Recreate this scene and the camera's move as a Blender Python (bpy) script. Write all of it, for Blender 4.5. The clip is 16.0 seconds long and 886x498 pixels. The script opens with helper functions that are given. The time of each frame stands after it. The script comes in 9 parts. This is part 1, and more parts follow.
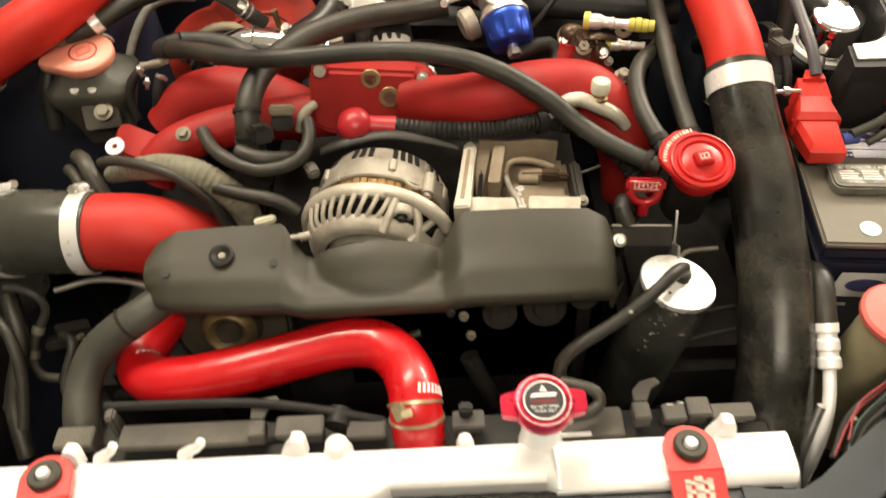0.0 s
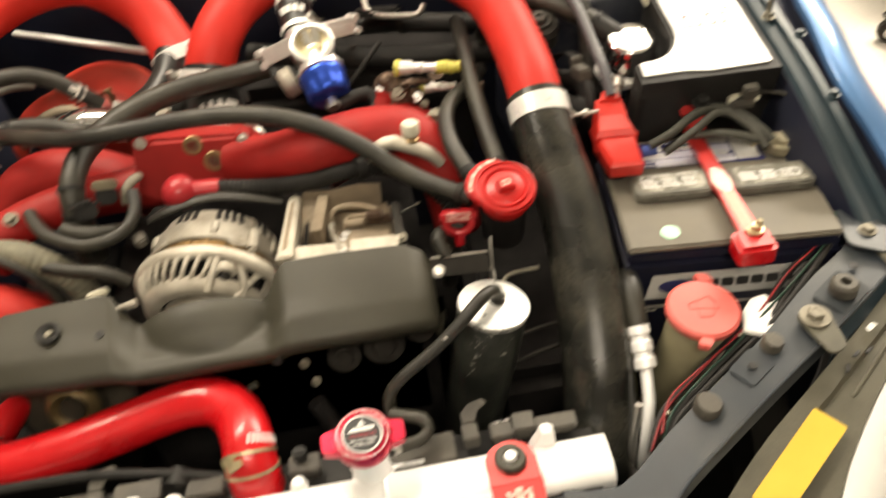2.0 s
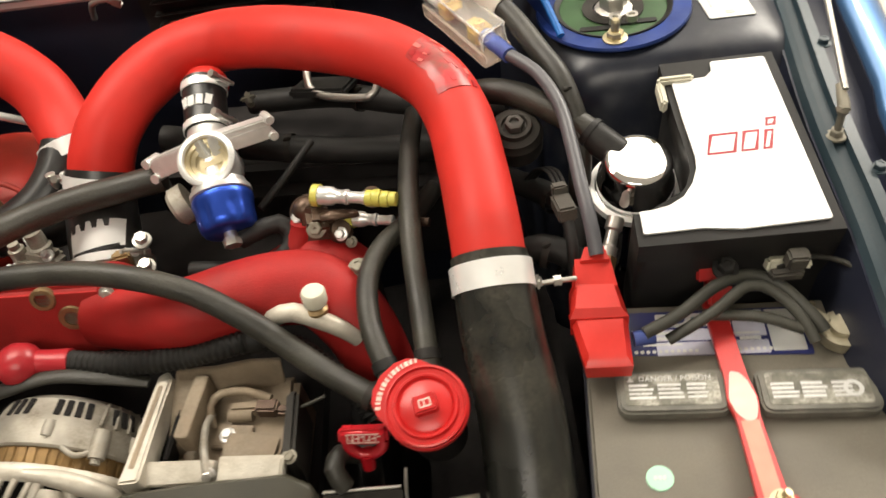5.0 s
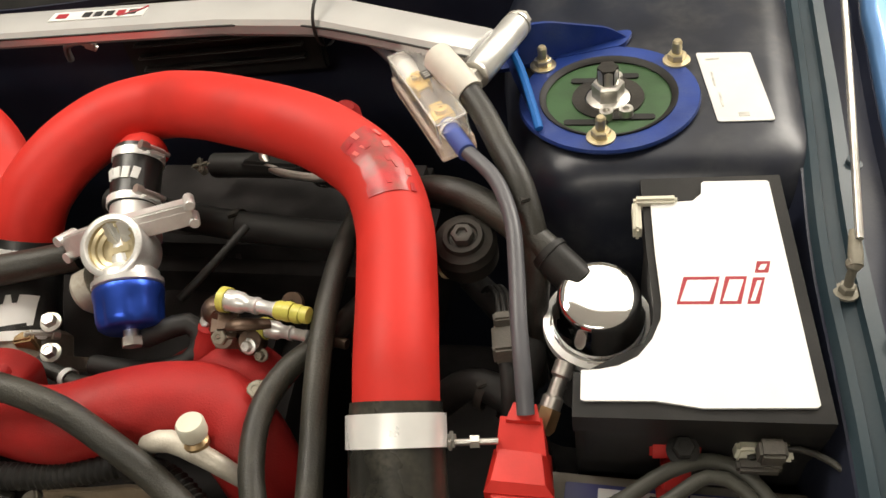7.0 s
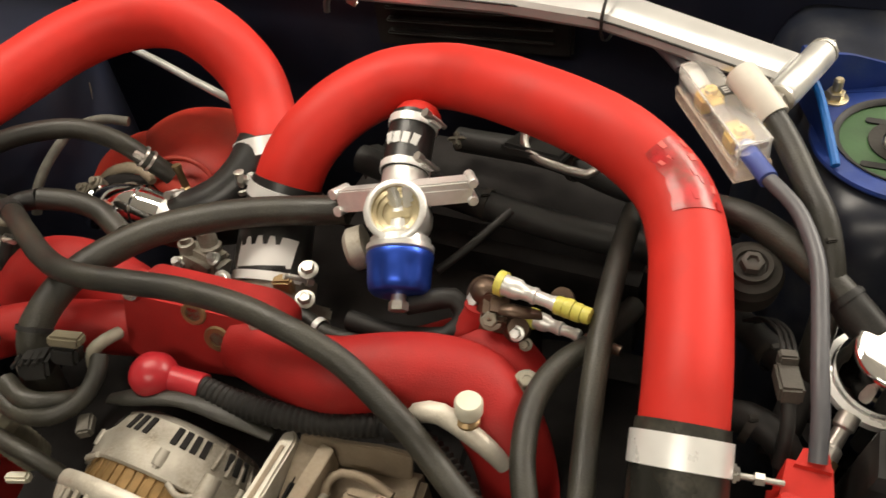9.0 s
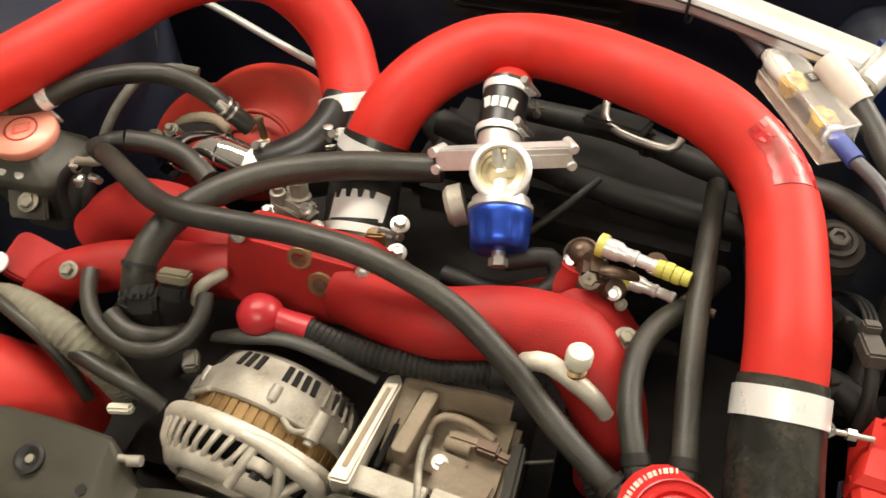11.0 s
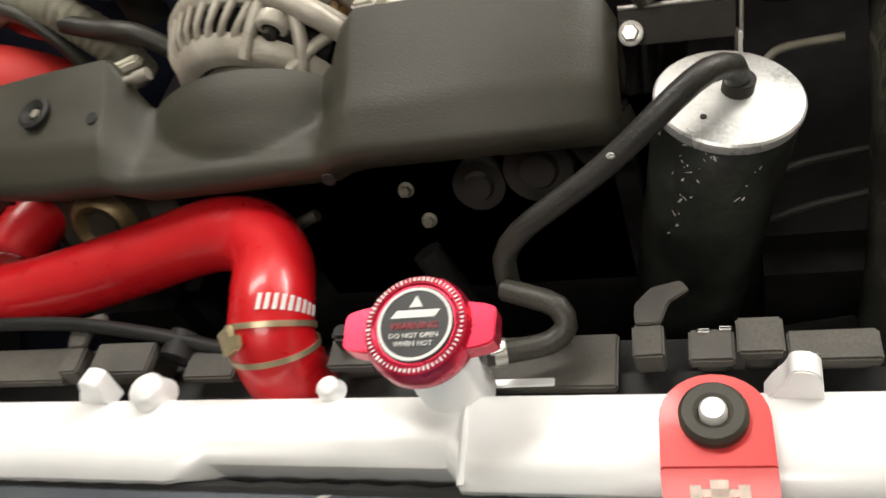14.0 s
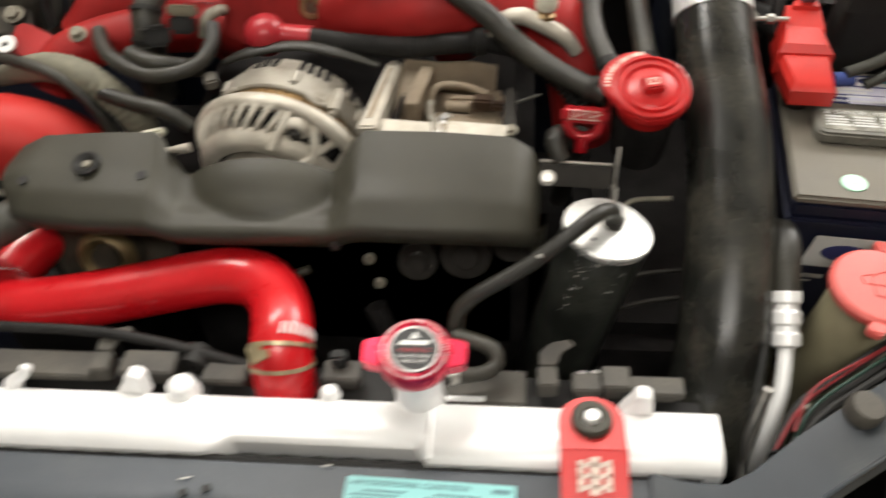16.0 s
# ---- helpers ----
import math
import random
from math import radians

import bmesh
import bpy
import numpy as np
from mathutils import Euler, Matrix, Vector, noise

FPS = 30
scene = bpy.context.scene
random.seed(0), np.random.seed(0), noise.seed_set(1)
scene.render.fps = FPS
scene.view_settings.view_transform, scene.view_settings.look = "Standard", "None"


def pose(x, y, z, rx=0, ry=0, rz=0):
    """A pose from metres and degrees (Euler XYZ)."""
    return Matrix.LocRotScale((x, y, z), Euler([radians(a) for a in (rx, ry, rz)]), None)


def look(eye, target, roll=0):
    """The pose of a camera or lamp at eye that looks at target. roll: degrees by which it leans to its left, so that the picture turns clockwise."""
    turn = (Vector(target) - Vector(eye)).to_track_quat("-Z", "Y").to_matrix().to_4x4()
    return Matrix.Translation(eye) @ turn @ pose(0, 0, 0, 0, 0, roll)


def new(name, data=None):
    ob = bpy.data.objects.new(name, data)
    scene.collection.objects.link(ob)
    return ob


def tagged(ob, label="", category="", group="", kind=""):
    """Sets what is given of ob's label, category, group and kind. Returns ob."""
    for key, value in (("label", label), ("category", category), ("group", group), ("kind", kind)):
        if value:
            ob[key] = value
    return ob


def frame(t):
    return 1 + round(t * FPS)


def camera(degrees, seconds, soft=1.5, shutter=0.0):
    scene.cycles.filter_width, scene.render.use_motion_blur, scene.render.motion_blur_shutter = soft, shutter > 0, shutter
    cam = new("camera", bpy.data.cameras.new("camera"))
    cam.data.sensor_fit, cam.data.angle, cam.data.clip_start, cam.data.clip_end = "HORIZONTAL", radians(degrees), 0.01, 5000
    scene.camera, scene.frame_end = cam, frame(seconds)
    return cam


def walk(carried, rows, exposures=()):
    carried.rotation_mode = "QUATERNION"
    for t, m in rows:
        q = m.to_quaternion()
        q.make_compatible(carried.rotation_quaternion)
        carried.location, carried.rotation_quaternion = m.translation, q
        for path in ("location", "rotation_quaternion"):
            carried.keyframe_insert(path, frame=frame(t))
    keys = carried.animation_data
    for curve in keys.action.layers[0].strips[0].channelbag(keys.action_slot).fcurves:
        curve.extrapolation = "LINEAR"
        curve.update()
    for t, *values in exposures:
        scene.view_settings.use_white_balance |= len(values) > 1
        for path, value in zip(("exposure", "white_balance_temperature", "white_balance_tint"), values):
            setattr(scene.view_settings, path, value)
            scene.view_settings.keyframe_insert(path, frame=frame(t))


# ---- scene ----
cam = camera(57.1, 16.0, shutter=0.6)
PATH = [
    (0, (0.013, -0.025, 1.38), (-0.02, 1.354, -0.068), -3.9),
    (0.5, (0.063, -0.079, 1.371), (-0.054, 1.299, -0.074), -4.9),
    (1, (0.082, -0.103, 1.366), (-0.065, 1.246, -0.103), -7.2),
    (1.5, (0.093, -0.081, 1.387), (-0.016, 1.235, -0.115), -9.3),
    (2, (0.138, -0.062, 1.386), (0.231, 1.392, 0.016), -7.3),
    (2.5, (0.149, -0.033, 1.392), (0.334, 1.444, 0.057), -6.4),
    (3, (0.153, -0.011, 1.396), (0.38, 1.465, 0.066), -6.0),
    (3.5, (0.146, 0.025, 1.404), (0.422, 1.508, 0.091), -6.2),
    (3.7, (0.133, 0.049, 1.409), (0.454, 1.52, 0.092), -5.3),
    (5.8, (0.413, 0.328, 1.327), (0.074, 1.631, -0.152), -14.9),
    (6, (0.418, 0.342, 1.324), (0.113, 1.663, -0.146), -13.2),
    (6.5, (0.423, 0.36, 1.327), (0.108, 1.725, -0.101), -12.2),
    (7, (0.423, 0.37, 1.331), (0.1, 1.766, -0.064), -12.0),
    (7.5, (0.418, 0.372, 1.33), (0.11, 1.767, -0.069), -11.2),
    (8, (0.377, 0.383, 1.34), (-0.028, 1.715, -0.096), -11.1),
    (8.5, (0.305, 0.381, 1.348), (-0.202, 1.688, -0.077), -8.3),
    (8.7, (0.291, 0.371, 1.352), (-0.222, 1.696, -0.056), -7.7),
    (10.8, (0.182, 0.313, 1.373), (-0.229, 1.61, -0.094), -2.1),
    (11, (0.174, 0.293, 1.369), (-0.228, 1.615, -0.076), -1.1),
    (11.5, (0.14, 0.24, 1.374), (-0.277, 1.583, -0.048), 0.6),
    (12, (0.096, 0.153, 1.355), (-0.133, 1.566, -0.042), 2.3),
    (12.5, (0.103, 0.065, 1.315), (-0.19, 1.366, -0.175), -0.5),
    (13, (0.201, 0.035, 1.278), (-0.267, 1.298, -0.2), -6.8),
    (13.1, (0.21, 0.039, 1.258), (-0.247, 1.32, -0.208), -7.6),
    (13.5, (0.224, 0.097, 1.163), (-0.37, 1.365, -0.265), -18.8),
    (14, (0.207, 0.157, 1.093), (-0.453, 1.336, -0.382), -26.8),
    (14.2, (0.209, 0.171, 1.083), (-0.406, 1.351, -0.41), -25.7),
    (14.5, (0.227, 0.174, 1.088), (-0.339, 1.331, -0.442), -25.6),
    (15, (0.251, 0.149, 1.148), (-0.128, 1.413, -0.354), -17.7),
    (15.5, (0.255, 0.082, 1.219), (-0.019, 1.441, -0.223), -9.6),
    (16, (0.143, 0.014, 1.254), (-0.034, 1.388, -0.189), -4.1),
]
STOPS = [(0.0, 0.0, 7200, 10), (1.0, 0.0, 6900, 10), (2.0, -0.05, 7200, 10), (3.0, -0.14, 6600, 10), (3.5, -0.18, 6500, 10), (6.0, -0.4, 6550, 10), (6.8, -0.5, 6450, 10), (7.6, -0.68, 6450, 10), (8.3, -0.65, 6700, 10), (11.0, -0.1, 6700, 10),
         (12.5, 0.0, 6050, 10), (13.2, -0.2, 6050, 10), (14.2, -0.6, 6100, 10), (14.6, -0.75, 6100, 10), (15.1, -0.68, 6100, 10), (15.5, -0.4, 6100, 10), (16.0, -0.32, 6100, 10)]
walk(cam, [(t, look(eye, target, roll)) for t, eye, target, roll in PATH], STOPS)

# ---- world, lamps, exposure ----
world = bpy.data.worlds.new("garage_air")
scene.world = world
world.use_nodes = True
world.node_tree.nodes["Background"].inputs[0].default_value = (0.9, 0.95, 1.0, 1)
world.node_tree.nodes["Background"].inputs[1].default_value = 0.05


def area_lamp(name, place, target, sx, sy, watts, colour):
    data = bpy.data.lights.new(name, "AREA")
    data.shape, data.size, data.size_y, data.energy, data.color = "RECTANGLE", sx, sy, watts, colour
    ob = new(name, data)
    ob.matrix_world = look(place, target)
    return ob


area_lamp("ceiling_lamp_light", (-0.55, 1.10, 2.50), (-0.35, 0.6, 0), 1.2, 0.30, 39, (1.0, 0.92, 0.80))
area_lamp("ceiling_lamp_light", (0.78, 1.55, 2.50), (0.6, 0.8, 0), 2.0, 1.70, 35, (1.0, 0.92, 0.80))
area_lamp("ceiling_lamp_light", (0.1, -0.85, 2.50), (0.1, 0.2, 0), 1.2, 0.30, 22, (1.0, 0.92, 0.80))
area_lamp("ceiling_lamp_light", (2.3, 2.5, 2.50), (2.0, 2.0, 0), 1.6, 0.60, 150, (1.0, 0.93, 0.82))


# ---- materials ----
def mat(name, col, rough=0.5, metal=0.0, var=0.15, scale=40.0, bump=0.1, bscale=500.0, spec=0.5, coat=0.0, dust=None, dust_amount=0.0, dust_scale=14.0, rough_var=0.12):
    m = bpy.data.materials.new(name)
    m.use_nodes = True
    t = m.node_tree
    b = t.nodes["Principled BSDF"]
    b.inputs["Metallic"].default_value = metal
    b.inputs["Specular IOR Level"].default_value = spec
    b.inputs["Coat Weight"].default_value = coat
    b.inputs["Coat Roughness"].default_value = 0.08
    tc = t.nodes.new("ShaderNodeTexCoord")

    def noise_tex(s, detail=5.0):
        n = t.nodes.new("ShaderNodeTexNoise")
        n.inputs["Scale"].default_value = s
        n.inputs["Detail"].default_value = detail
        t.links.new(tc.outputs["Object"], n.inputs["Vector"])
        return n.outputs["Fac"]

    def ramp(fac, lo, hi, a, z):
        r = t.nodes.new("ShaderNodeMapRange")
        r.inputs["From Min"].default_value, r.inputs["From Max"].default_value = lo, hi
        r.inputs["To Min"].default_value, r.inputs["To Max"].default_value = a, z
        t.links.new(fac, r.inputs["Value"])
        return r.outputs["Result"]

    big, fine = noise_tex(scale), noise_tex(bscale, 3.0)
    hue = t.nodes.new("ShaderNodeMix")
    hue.data_type = "RGBA"
    hue.inputs["A"].default_value = (*[min(1, c * (1 - var)) for c in col], 1)
    hue.inputs["B"].default_value = (*[min(1, c * (1 + var)) for c in col], 1)
    t.links.new(ramp(big, 0.3, 0.7, 0, 1), hue.inputs["Factor"])
    out = hue.outputs["Result"]
    r_out = ramp(big, 0.3, 0.7, max(0.02, rough - rough_var * rough), min(1, rough + rough_var * rough))
    if dust:
        d = t.nodes.new("ShaderNodeMix")
        d.data_type = "RGBA"
        d.inputs["B"].default_value = (*dust, 1)
        t.links.new(out, d.inputs["A"])
        spots = t.nodes.new("ShaderNodeMath")
        spots.operation = "MULTIPLY"
        t.links.new(ramp(noise_tex(dust_scale, 8.0), 0.42, 0.68, 0, 1), spots.inputs[0])
        t.links.new(ramp(fine, 0.3, 0.65, 0.3 * dust_amount, dust_amount), spots.inputs[1])
        t.links.new(spots.outputs[0], d.inputs["Factor"])
        out = d.outputs["Result"]
    t.links.new(out, b.inputs["Base Color"])
    t.links.new(r_out, b.inputs["Roughness"])
    if bump:
        bp = t.nodes.new("ShaderNodeBump")
        bp.inputs["Strength"].default_value = bump
        bp.inputs["Distance"].default_value = 0.0006
        t.links.new(fine, bp.inputs["Height"])
        t.links.new(bp.outputs["Normal"], b.inputs["Normal"])
    return m


RED_POWDER = mat("red_wrinkle_powder_coat", (0.60, 0.026, 0.018), 0.52, var=0.10, scale=22, bump=0.14, bscale=1300, spec=0.3, dust=(0.25, 0.05, 0.04), dust_amount=0.25)
# Same red as the pipes, darkened for the elbow's shade, with some dust.
RED_ELBOW = mat("shade_darkened_red_elbow_paint", (0.47, 0.022, 0.018), 0.50, var=0.14, scale=20, bump=0.2, bscale=900, spec=0.3, dust=(0.28, 0.07, 0.05), dust_amount=0.3, dust_scale=20)
RED_MANIFOLD = mat("dull_red_wrinkle_paint", (0.325, 0.013, 0.012), 0.55, var=0.18, scale=30, bump=0.5, bscale=700, spec=0.3, dust=(0.16, 0.05, 0.04), dust_amount=0.25)
RED_SILICONE = mat("red_silicone", (0.60, 0.007, 0.012), 0.33, var=0.10, scale=30, bump=0.16, bscale=220, coat=0.35, rough_var=0.3)
RED_ANODIZED = mat("red_anodized_aluminium", (0.60, 0.030, 0.028), 0.40, metal=0.2, var=0.10, scale=60, bump=0.08, spec=0.8, coat=0.4)
RED_CAP = mat("red_painted_cap", (0.50, 0.014, 0.014), 0.32, var=0.10, scale=60, bump=0.12)
CRIMSON = mat("glossy_crimson_anodized", (0.48, 0.012, 0.020), 0.26, metal=0.2, var=0.08, scale=60, bump=0.06, coat=0.4)
RED_PLASTIC = mat("red_plastic", (0.62, 0.030, 0.022), 0.38, var=0.10, scale=50, bump=0.1)
RED_FADED = mat("faded_red_plastic", (0.72, 0.13, 0.11), 0.48, var=0.10, scale=45, bump=0.12)
# Faded red, lightened further to paint the lamp's reflection on the reservoir cap.
PALE_RED = mat("faded_and_glare_paled_red", (0.72, 0.28, 0.20), 0.42, coat=0.2, var=0.10, scale=45, bump=0.12)
ARM_PAINT = mat("dark_slate_painted_steel", (0.028, 0.036, 0.045), 0.42, var=0.15, scale=14, bump=0.12, dust=(0.11, 0.11, 0.095), dust_amount=0.4, dust_scale=16)
PINK_ANODIZED = mat("magenta_anodized_aluminium", (0.55, 0.018, 0.055), 0.28, metal=0.6, var=0.08, scale=60, bump=0.04)
RED_RUBBER = mat("translucent_red_rubber", (0.40, 0.018, 0.026), 0.35, var=0.06, scale=60, bump=0.05)
RUBBER = mat("black_rubber_hose", (0.018, 0.0172, 0.0138), 0.46, var=0.35, scale=35, bump=0.55, bscale=650, dust=(0.100, 0.094, 0.070), dust_amount=0.48)
OLIVE_RUBBER = mat("dusty_olive_rubber", (0.045, 0.045, 0.037), 0.55, var=0.2, scale=25, bump=0.35, bscale=700, dust=(0.10, 0.098, 0.078), dust_amount=0.5)
RUBBER_DARK = mat("dark_rubber", (0.018, 0.0175, 0.0165), 0.55, var=0.3, scale=40, bump=0.2, spec=0.3)
SILICONE_BLACK = mat("black_silicone_hose", (0.012, 0.012, 0.012), 0.33, var=0.3, scale=18, bump=0.15, bscale=300, dust=(0.06, 0.06, 0.052), dust_amount=0.4, dust_scale=25)
PLASTIC_GREY = mat("dark_grey_moulded_plastic", (0.036, 0.0338, 0.0228), 0.50, var=0.10, scale=16, bump=0.4, bscale=1100, dust=(0.080, 0.073, 0.052), dust_amount=0.30, dust_scale=8)
PLASTIC_BLACK = mat("black_plastic", (0.017, 0.0165, 0.016), 0.5, var=0.25, scale=40, spec=0.22, bump=0.12, bscale=800, dust=(0.06, 0.057, 0.05), dust_amount=0.30)
PLASTIC_DUSTY = mat("dusty_black_plastic", (0.060, 0.055, 0.048), 0.62, var=0.2, scale=30, bump=0.3, bscale=600, dust=(0.17, 0.155, 0.12), dust_amount=0.6, dust_scale=18)
STEEL_DARK = mat("grime_and_shade_dark_steel", (0.032, 0.029, 0.025), 0.6, metal=0.2, var=0.4, scale=30, bump=0.4, bscale=300, spec=0.25)
# Near-black colour stands in for the shade deep in the bay and in gaps.
VOID_BLACK = mat("shade_black_depths", (0.020, 0.0185, 0.018), 0.8, var=0.4, scale=30, bump=0.3, bscale=300, spec=0.1)
BODY_BLACK = mat("dark_navy_body_paint", (0.015, 0.018, 0.034), 0.45, var=0.2, scale=12, bump=0.05, spec=0.25, dust=(0.07, 0.07, 0.07), dust_amount=0.25, dust_scale=9)
TOWER_PAINT = mat("scuffed_navy_tower_paint", (0.013, 0.016, 0.026), 0.34, var=0.2, scale=12, bump=0.10, bscale=120, spec=0.4, dust=(0.085, 0.085, 0.085), dust_amount=0.45, dust_scale=22)
BODY_GREY = mat("slate_blue_body_paint", (0.022, 0.040, 0.052), 0.42, var=0.12, scale=10, bump=0.08, spec=0.35, dust=(0.10, 0.105, 0.10), dust_amount=0.25, dust_scale=14)
BEAM_GREY = mat("charcoal_painted_steel", (0.042, 0.052, 0.066), 0.45, var=0.12, scale=12, bump=0.15, dust=(0.13, 0.13, 0.12), dust_amount=0.30, dust_scale=12)
BLUE_PAINT = mat("bright_blue_body_paint", (0.012, 0.135, 0.46), 0.45, var=0.06, scale=8, bump=0.02, spec=0.2, coat=0.0, dust=(0.16, 0.25, 0.42), dust_amount=0.10)
# Body blue made paler, so the colour carries the reflection of white walls.
WING_BLUE = mat("reflection_washed_blue_mica_paint", (0.10, 0.24, 0.50), 0.42, metal=0.55, var=0.05, scale=8, bump=0.02, spec=0.5, coat=1.0)
BLUE_BRACKET = mat("blue_anodized_bracket", (0.018, 0.048, 0.24), 0.36, metal=0.3, var=0.2, scale=30, bump=0.08, dust=(0.09, 0.12, 0.22), dust_amount=0.35, dust_scale=40)
BLUE_ANODIZED = mat("deep_blue_anodized_aluminium", (0.030, 0.085, 0.50), 0.34, metal=0.8, var=0.08, scale=40, bump=0.03)
GREEN_PLATE = mat("green_camber_plate", (0.035, 0.085, 0.030), 0.5, metal=0.2, var=0.2, scale=40, bump=0.2)
ALU_BRIGHT = mat("brushed_aluminium", (0.95, 0.95, 0.94), 0.36, metal=0.15, var=0.05, scale=25, bump=0.10, bscale=800)
ALU_CAST = mat("cast_aluminium", (0.37, 0.345, 0.295), 0.55, metal=0.45, var=0.22, scale=45, bump=0.5, bscale=500, dust=(0.15, 0.12, 0.08), dust_amount=0.7, dust_scale=38)
ALU_PALE = mat("pale_bead_blasted_aluminium", (0.55, 0.515, 0.44), 0.5, metal=0.35, var=0.16, scale=40, bump=0.5, bscale=500, dust=(0.20, 0.15, 0.09), dust_amount=0.45, dust_scale=45)
ALU_CAN = mat("satin_aluminium", (0.82, 0.82, 0.80), 0.34, metal=0.6, var=0.10, scale=40, bump=0.15, dust=(0.35, 0.34, 0.31), dust_amount=0.4, dust_scale=35)
ALU_LID = mat("smudged_bare_aluminium", (0.78, 0.78, 0.75), 0.34, metal=0.55, var=0.15, scale=30, bump=0.2, dust=(0.22, 0.23, 0.22), dust_amount=0.75, dust_scale=26, rough_var=0.4)
ALU_SATIN = mat("machined_aluminium", (0.76, 0.76, 0.74), 0.36, metal=0.75, var=0.10, scale=40, bump=0.12, dust=(0.35, 0.34, 0.31), dust_amount=0.25, dust_scale=35)
SILVER_PLASTIC = mat("silver_white_painted_panel", (0.82, 0.82, 0.81), 0.38, metal=0.15, var=0.02, scale=20, bump=0.02)
CHROME = mat("polished_chrome", (0.90, 0.90, 0.90), 0.06, metal=1.0, var=0.03, scale=20, bump=0.0)
STEEL = mat("zinc_steel", (0.60, 0.58, 0.54), 0.36, metal=0.9, var=0.15, scale=80, bump=0.15)
STEEL_BAND = mat("stainless_band", (0.94, 0.94, 0.92), 0.30, metal=0.4, var=0.03, scale=60, bump=0.05)
GOLD_ZINC = mat("gold_zinc_plated_steel", (0.58, 0.50, 0.32), 0.36, metal=0.8, var=0.15, scale=80, bump=0.1)
GOLD_PLATED = mat("gold_plated_brass", (0.80, 0.58, 0.16), 0.30, metal=0.7, var=0.12, scale=90, bump=0.05)
BRASS = mat("tarnished_brass", (0.33, 0.23, 0.12), 0.4, metal=0.8, var=0.2, scale=80, bump=0.1)
STATOR = mat("golden_laminated_stator", (0.22, 0.135, 0.052), 0.5, metal=0.5, var=0.3, scale=60, bump=0.4, bscale=300)
RUSTY = mat("brown_oxidised_metal", (0.235, 0.182, 0.125), 0.62, metal=0.25, var=0.3, scale=30, bump=0.5, bscale=350, dust=(0.38, 0.33, 0.25), dust_amount=0.6, dust_scale=22)
SENSOR_BROWN = mat("dark_brown_plated_metal", (0.10, 0.065, 0.045), 0.38, metal=0.6, var=0.3, scale=60, bump=0.2)
CAN_BLACK = mat("scuffed_black_paint", (0.018, 0.020, 0.017), 0.34, var=0.3, scale=18, bump=0.15, bscale=260, dust=(0.17, 0.18, 0.15), dust_amount=0.28, dust_scale=30)
HOSE_DUSTY = mat("chalky_black_silicone", (0.013, 0.0135, 0.0115), 0.27, rough_var=0.4, spec=0.5, var=0.35, scale=14, bump=0.15, bscale=300, dust=(0.115, 0.106, 0.082), dust_amount=0.5, dust_scale=22)
DUSTY_ZINC = mat("dusty_zinc", (0.26, 0.24, 0.19), 0.6, metal=0.3, var=0.2, scale=60, bump=0.3, dust=(0.18, 0.16, 0.12), dust_amount=0.5, dust_scale=40)
HOUSING = mat("dusty_olive_plastic", (0.085, 0.080, 0.058), 0.6, var=0.15, scale=30, bump=0.3, bscale=600, dust=(0.15, 0.14, 0.105), dust_amount=0.5, dust_scale=15)
GLOSS_BLACK = mat("glossy_black_silicone", (0.050, 0.052, 0.043), 0.26, var=0.3, scale=18, bump=0.12, bscale=300, dust=(0.06, 0.06, 0.05), dust_amount=0.3, dust_scale=20)
RESERVOIR = mat("dusty_olive_reservoir_plastic", (0.052, 0.051, 0.042), 0.5, var=0.2, scale=25, bump=0.2, bscale=500, dust=(0.11, 0.105, 0.085), dust_amount=0.5, dust_scale=18)
LABEL_WORN = mat("worn_dusty_label", (0.15, 0.145, 0.115), 0.6, var=0.3, scale=120, bump=0.1, dust=(0.62, 0.60, 0.52), dust_amount=0.95, dust_scale=70)
TAN = mat("dusty_tan_plastic", (0.15, 0.13, 0.085), 0.6, var=0.2, scale=60, bump=0.3)
RED_SHIELD = mat("heat_faded_red_paint", (0.40, 0.028, 0.018), 0.5, var=0.25, scale=25, bump=0.4, bscale=500, spec=0.3, dust=(0.30, 0.10, 0.05), dust_amount=0.3)
ALU_BAR = mat("polished_bar_aluminium", (0.88, 0.88, 0.87), 0.20, metal=0.6, var=0.06, scale=15, bump=0.04)
COVER_GREY = mat("dusty_grey_vent_cover", (0.13, 0.125, 0.105), 0.6, var=0.25, scale=60, bump=0.3, dust=(0.24, 0.23, 0.19), dust_amount=0.5, dust_scale=30)
TERMINAL = mat("brassy_terminal_lead", (0.46, 0.42, 0.31), 0.42, metal=0.6, var=0.2, scale=80, bump=0.3)
BATTERY_TOP = mat("dusty_battery_lid", (0.140, 0.127, 0.100), 0.60, var=0.12, scale=20, bump=0.25, dust=(0.20, 0.18, 0.14), dust_amount=0.5, dust_scale=16)
BATTERY_BODY = mat("navy_battery_case", (0.010, 0.012, 0.030), 0.4, var=0.2, scale=20, bump=0.15)
LABEL_NAVY = mat("navy_label", (0.030, 0.035, 0.14), 0.4, var=0.1, scale=40, bump=0.02)
LABEL_LILAC = mat("pale_lilac_label", (0.60, 0.60, 0.70), 0.45, var=0.12, scale=60, bump=0.02)
LABEL_WHITE = mat("white_label", (0.66, 0.66, 0.64), 0.5, var=0.05, scale=30, bump=0.02)
LABEL_GREY = mat("worn_grey_label", (0.50, 0.49, 0.45), 0.55, var=0.3, scale=120, bump=0.05)
LABEL_TEAL = mat("turquoise_label", (0.23, 0.53, 0.53), 0.45, var=0.05, scale=20, bump=0.02)
LABEL_INK = mat("dark_ink", (0.09, 0.20, 0.22), 0.5, var=0.1, bump=0.0)
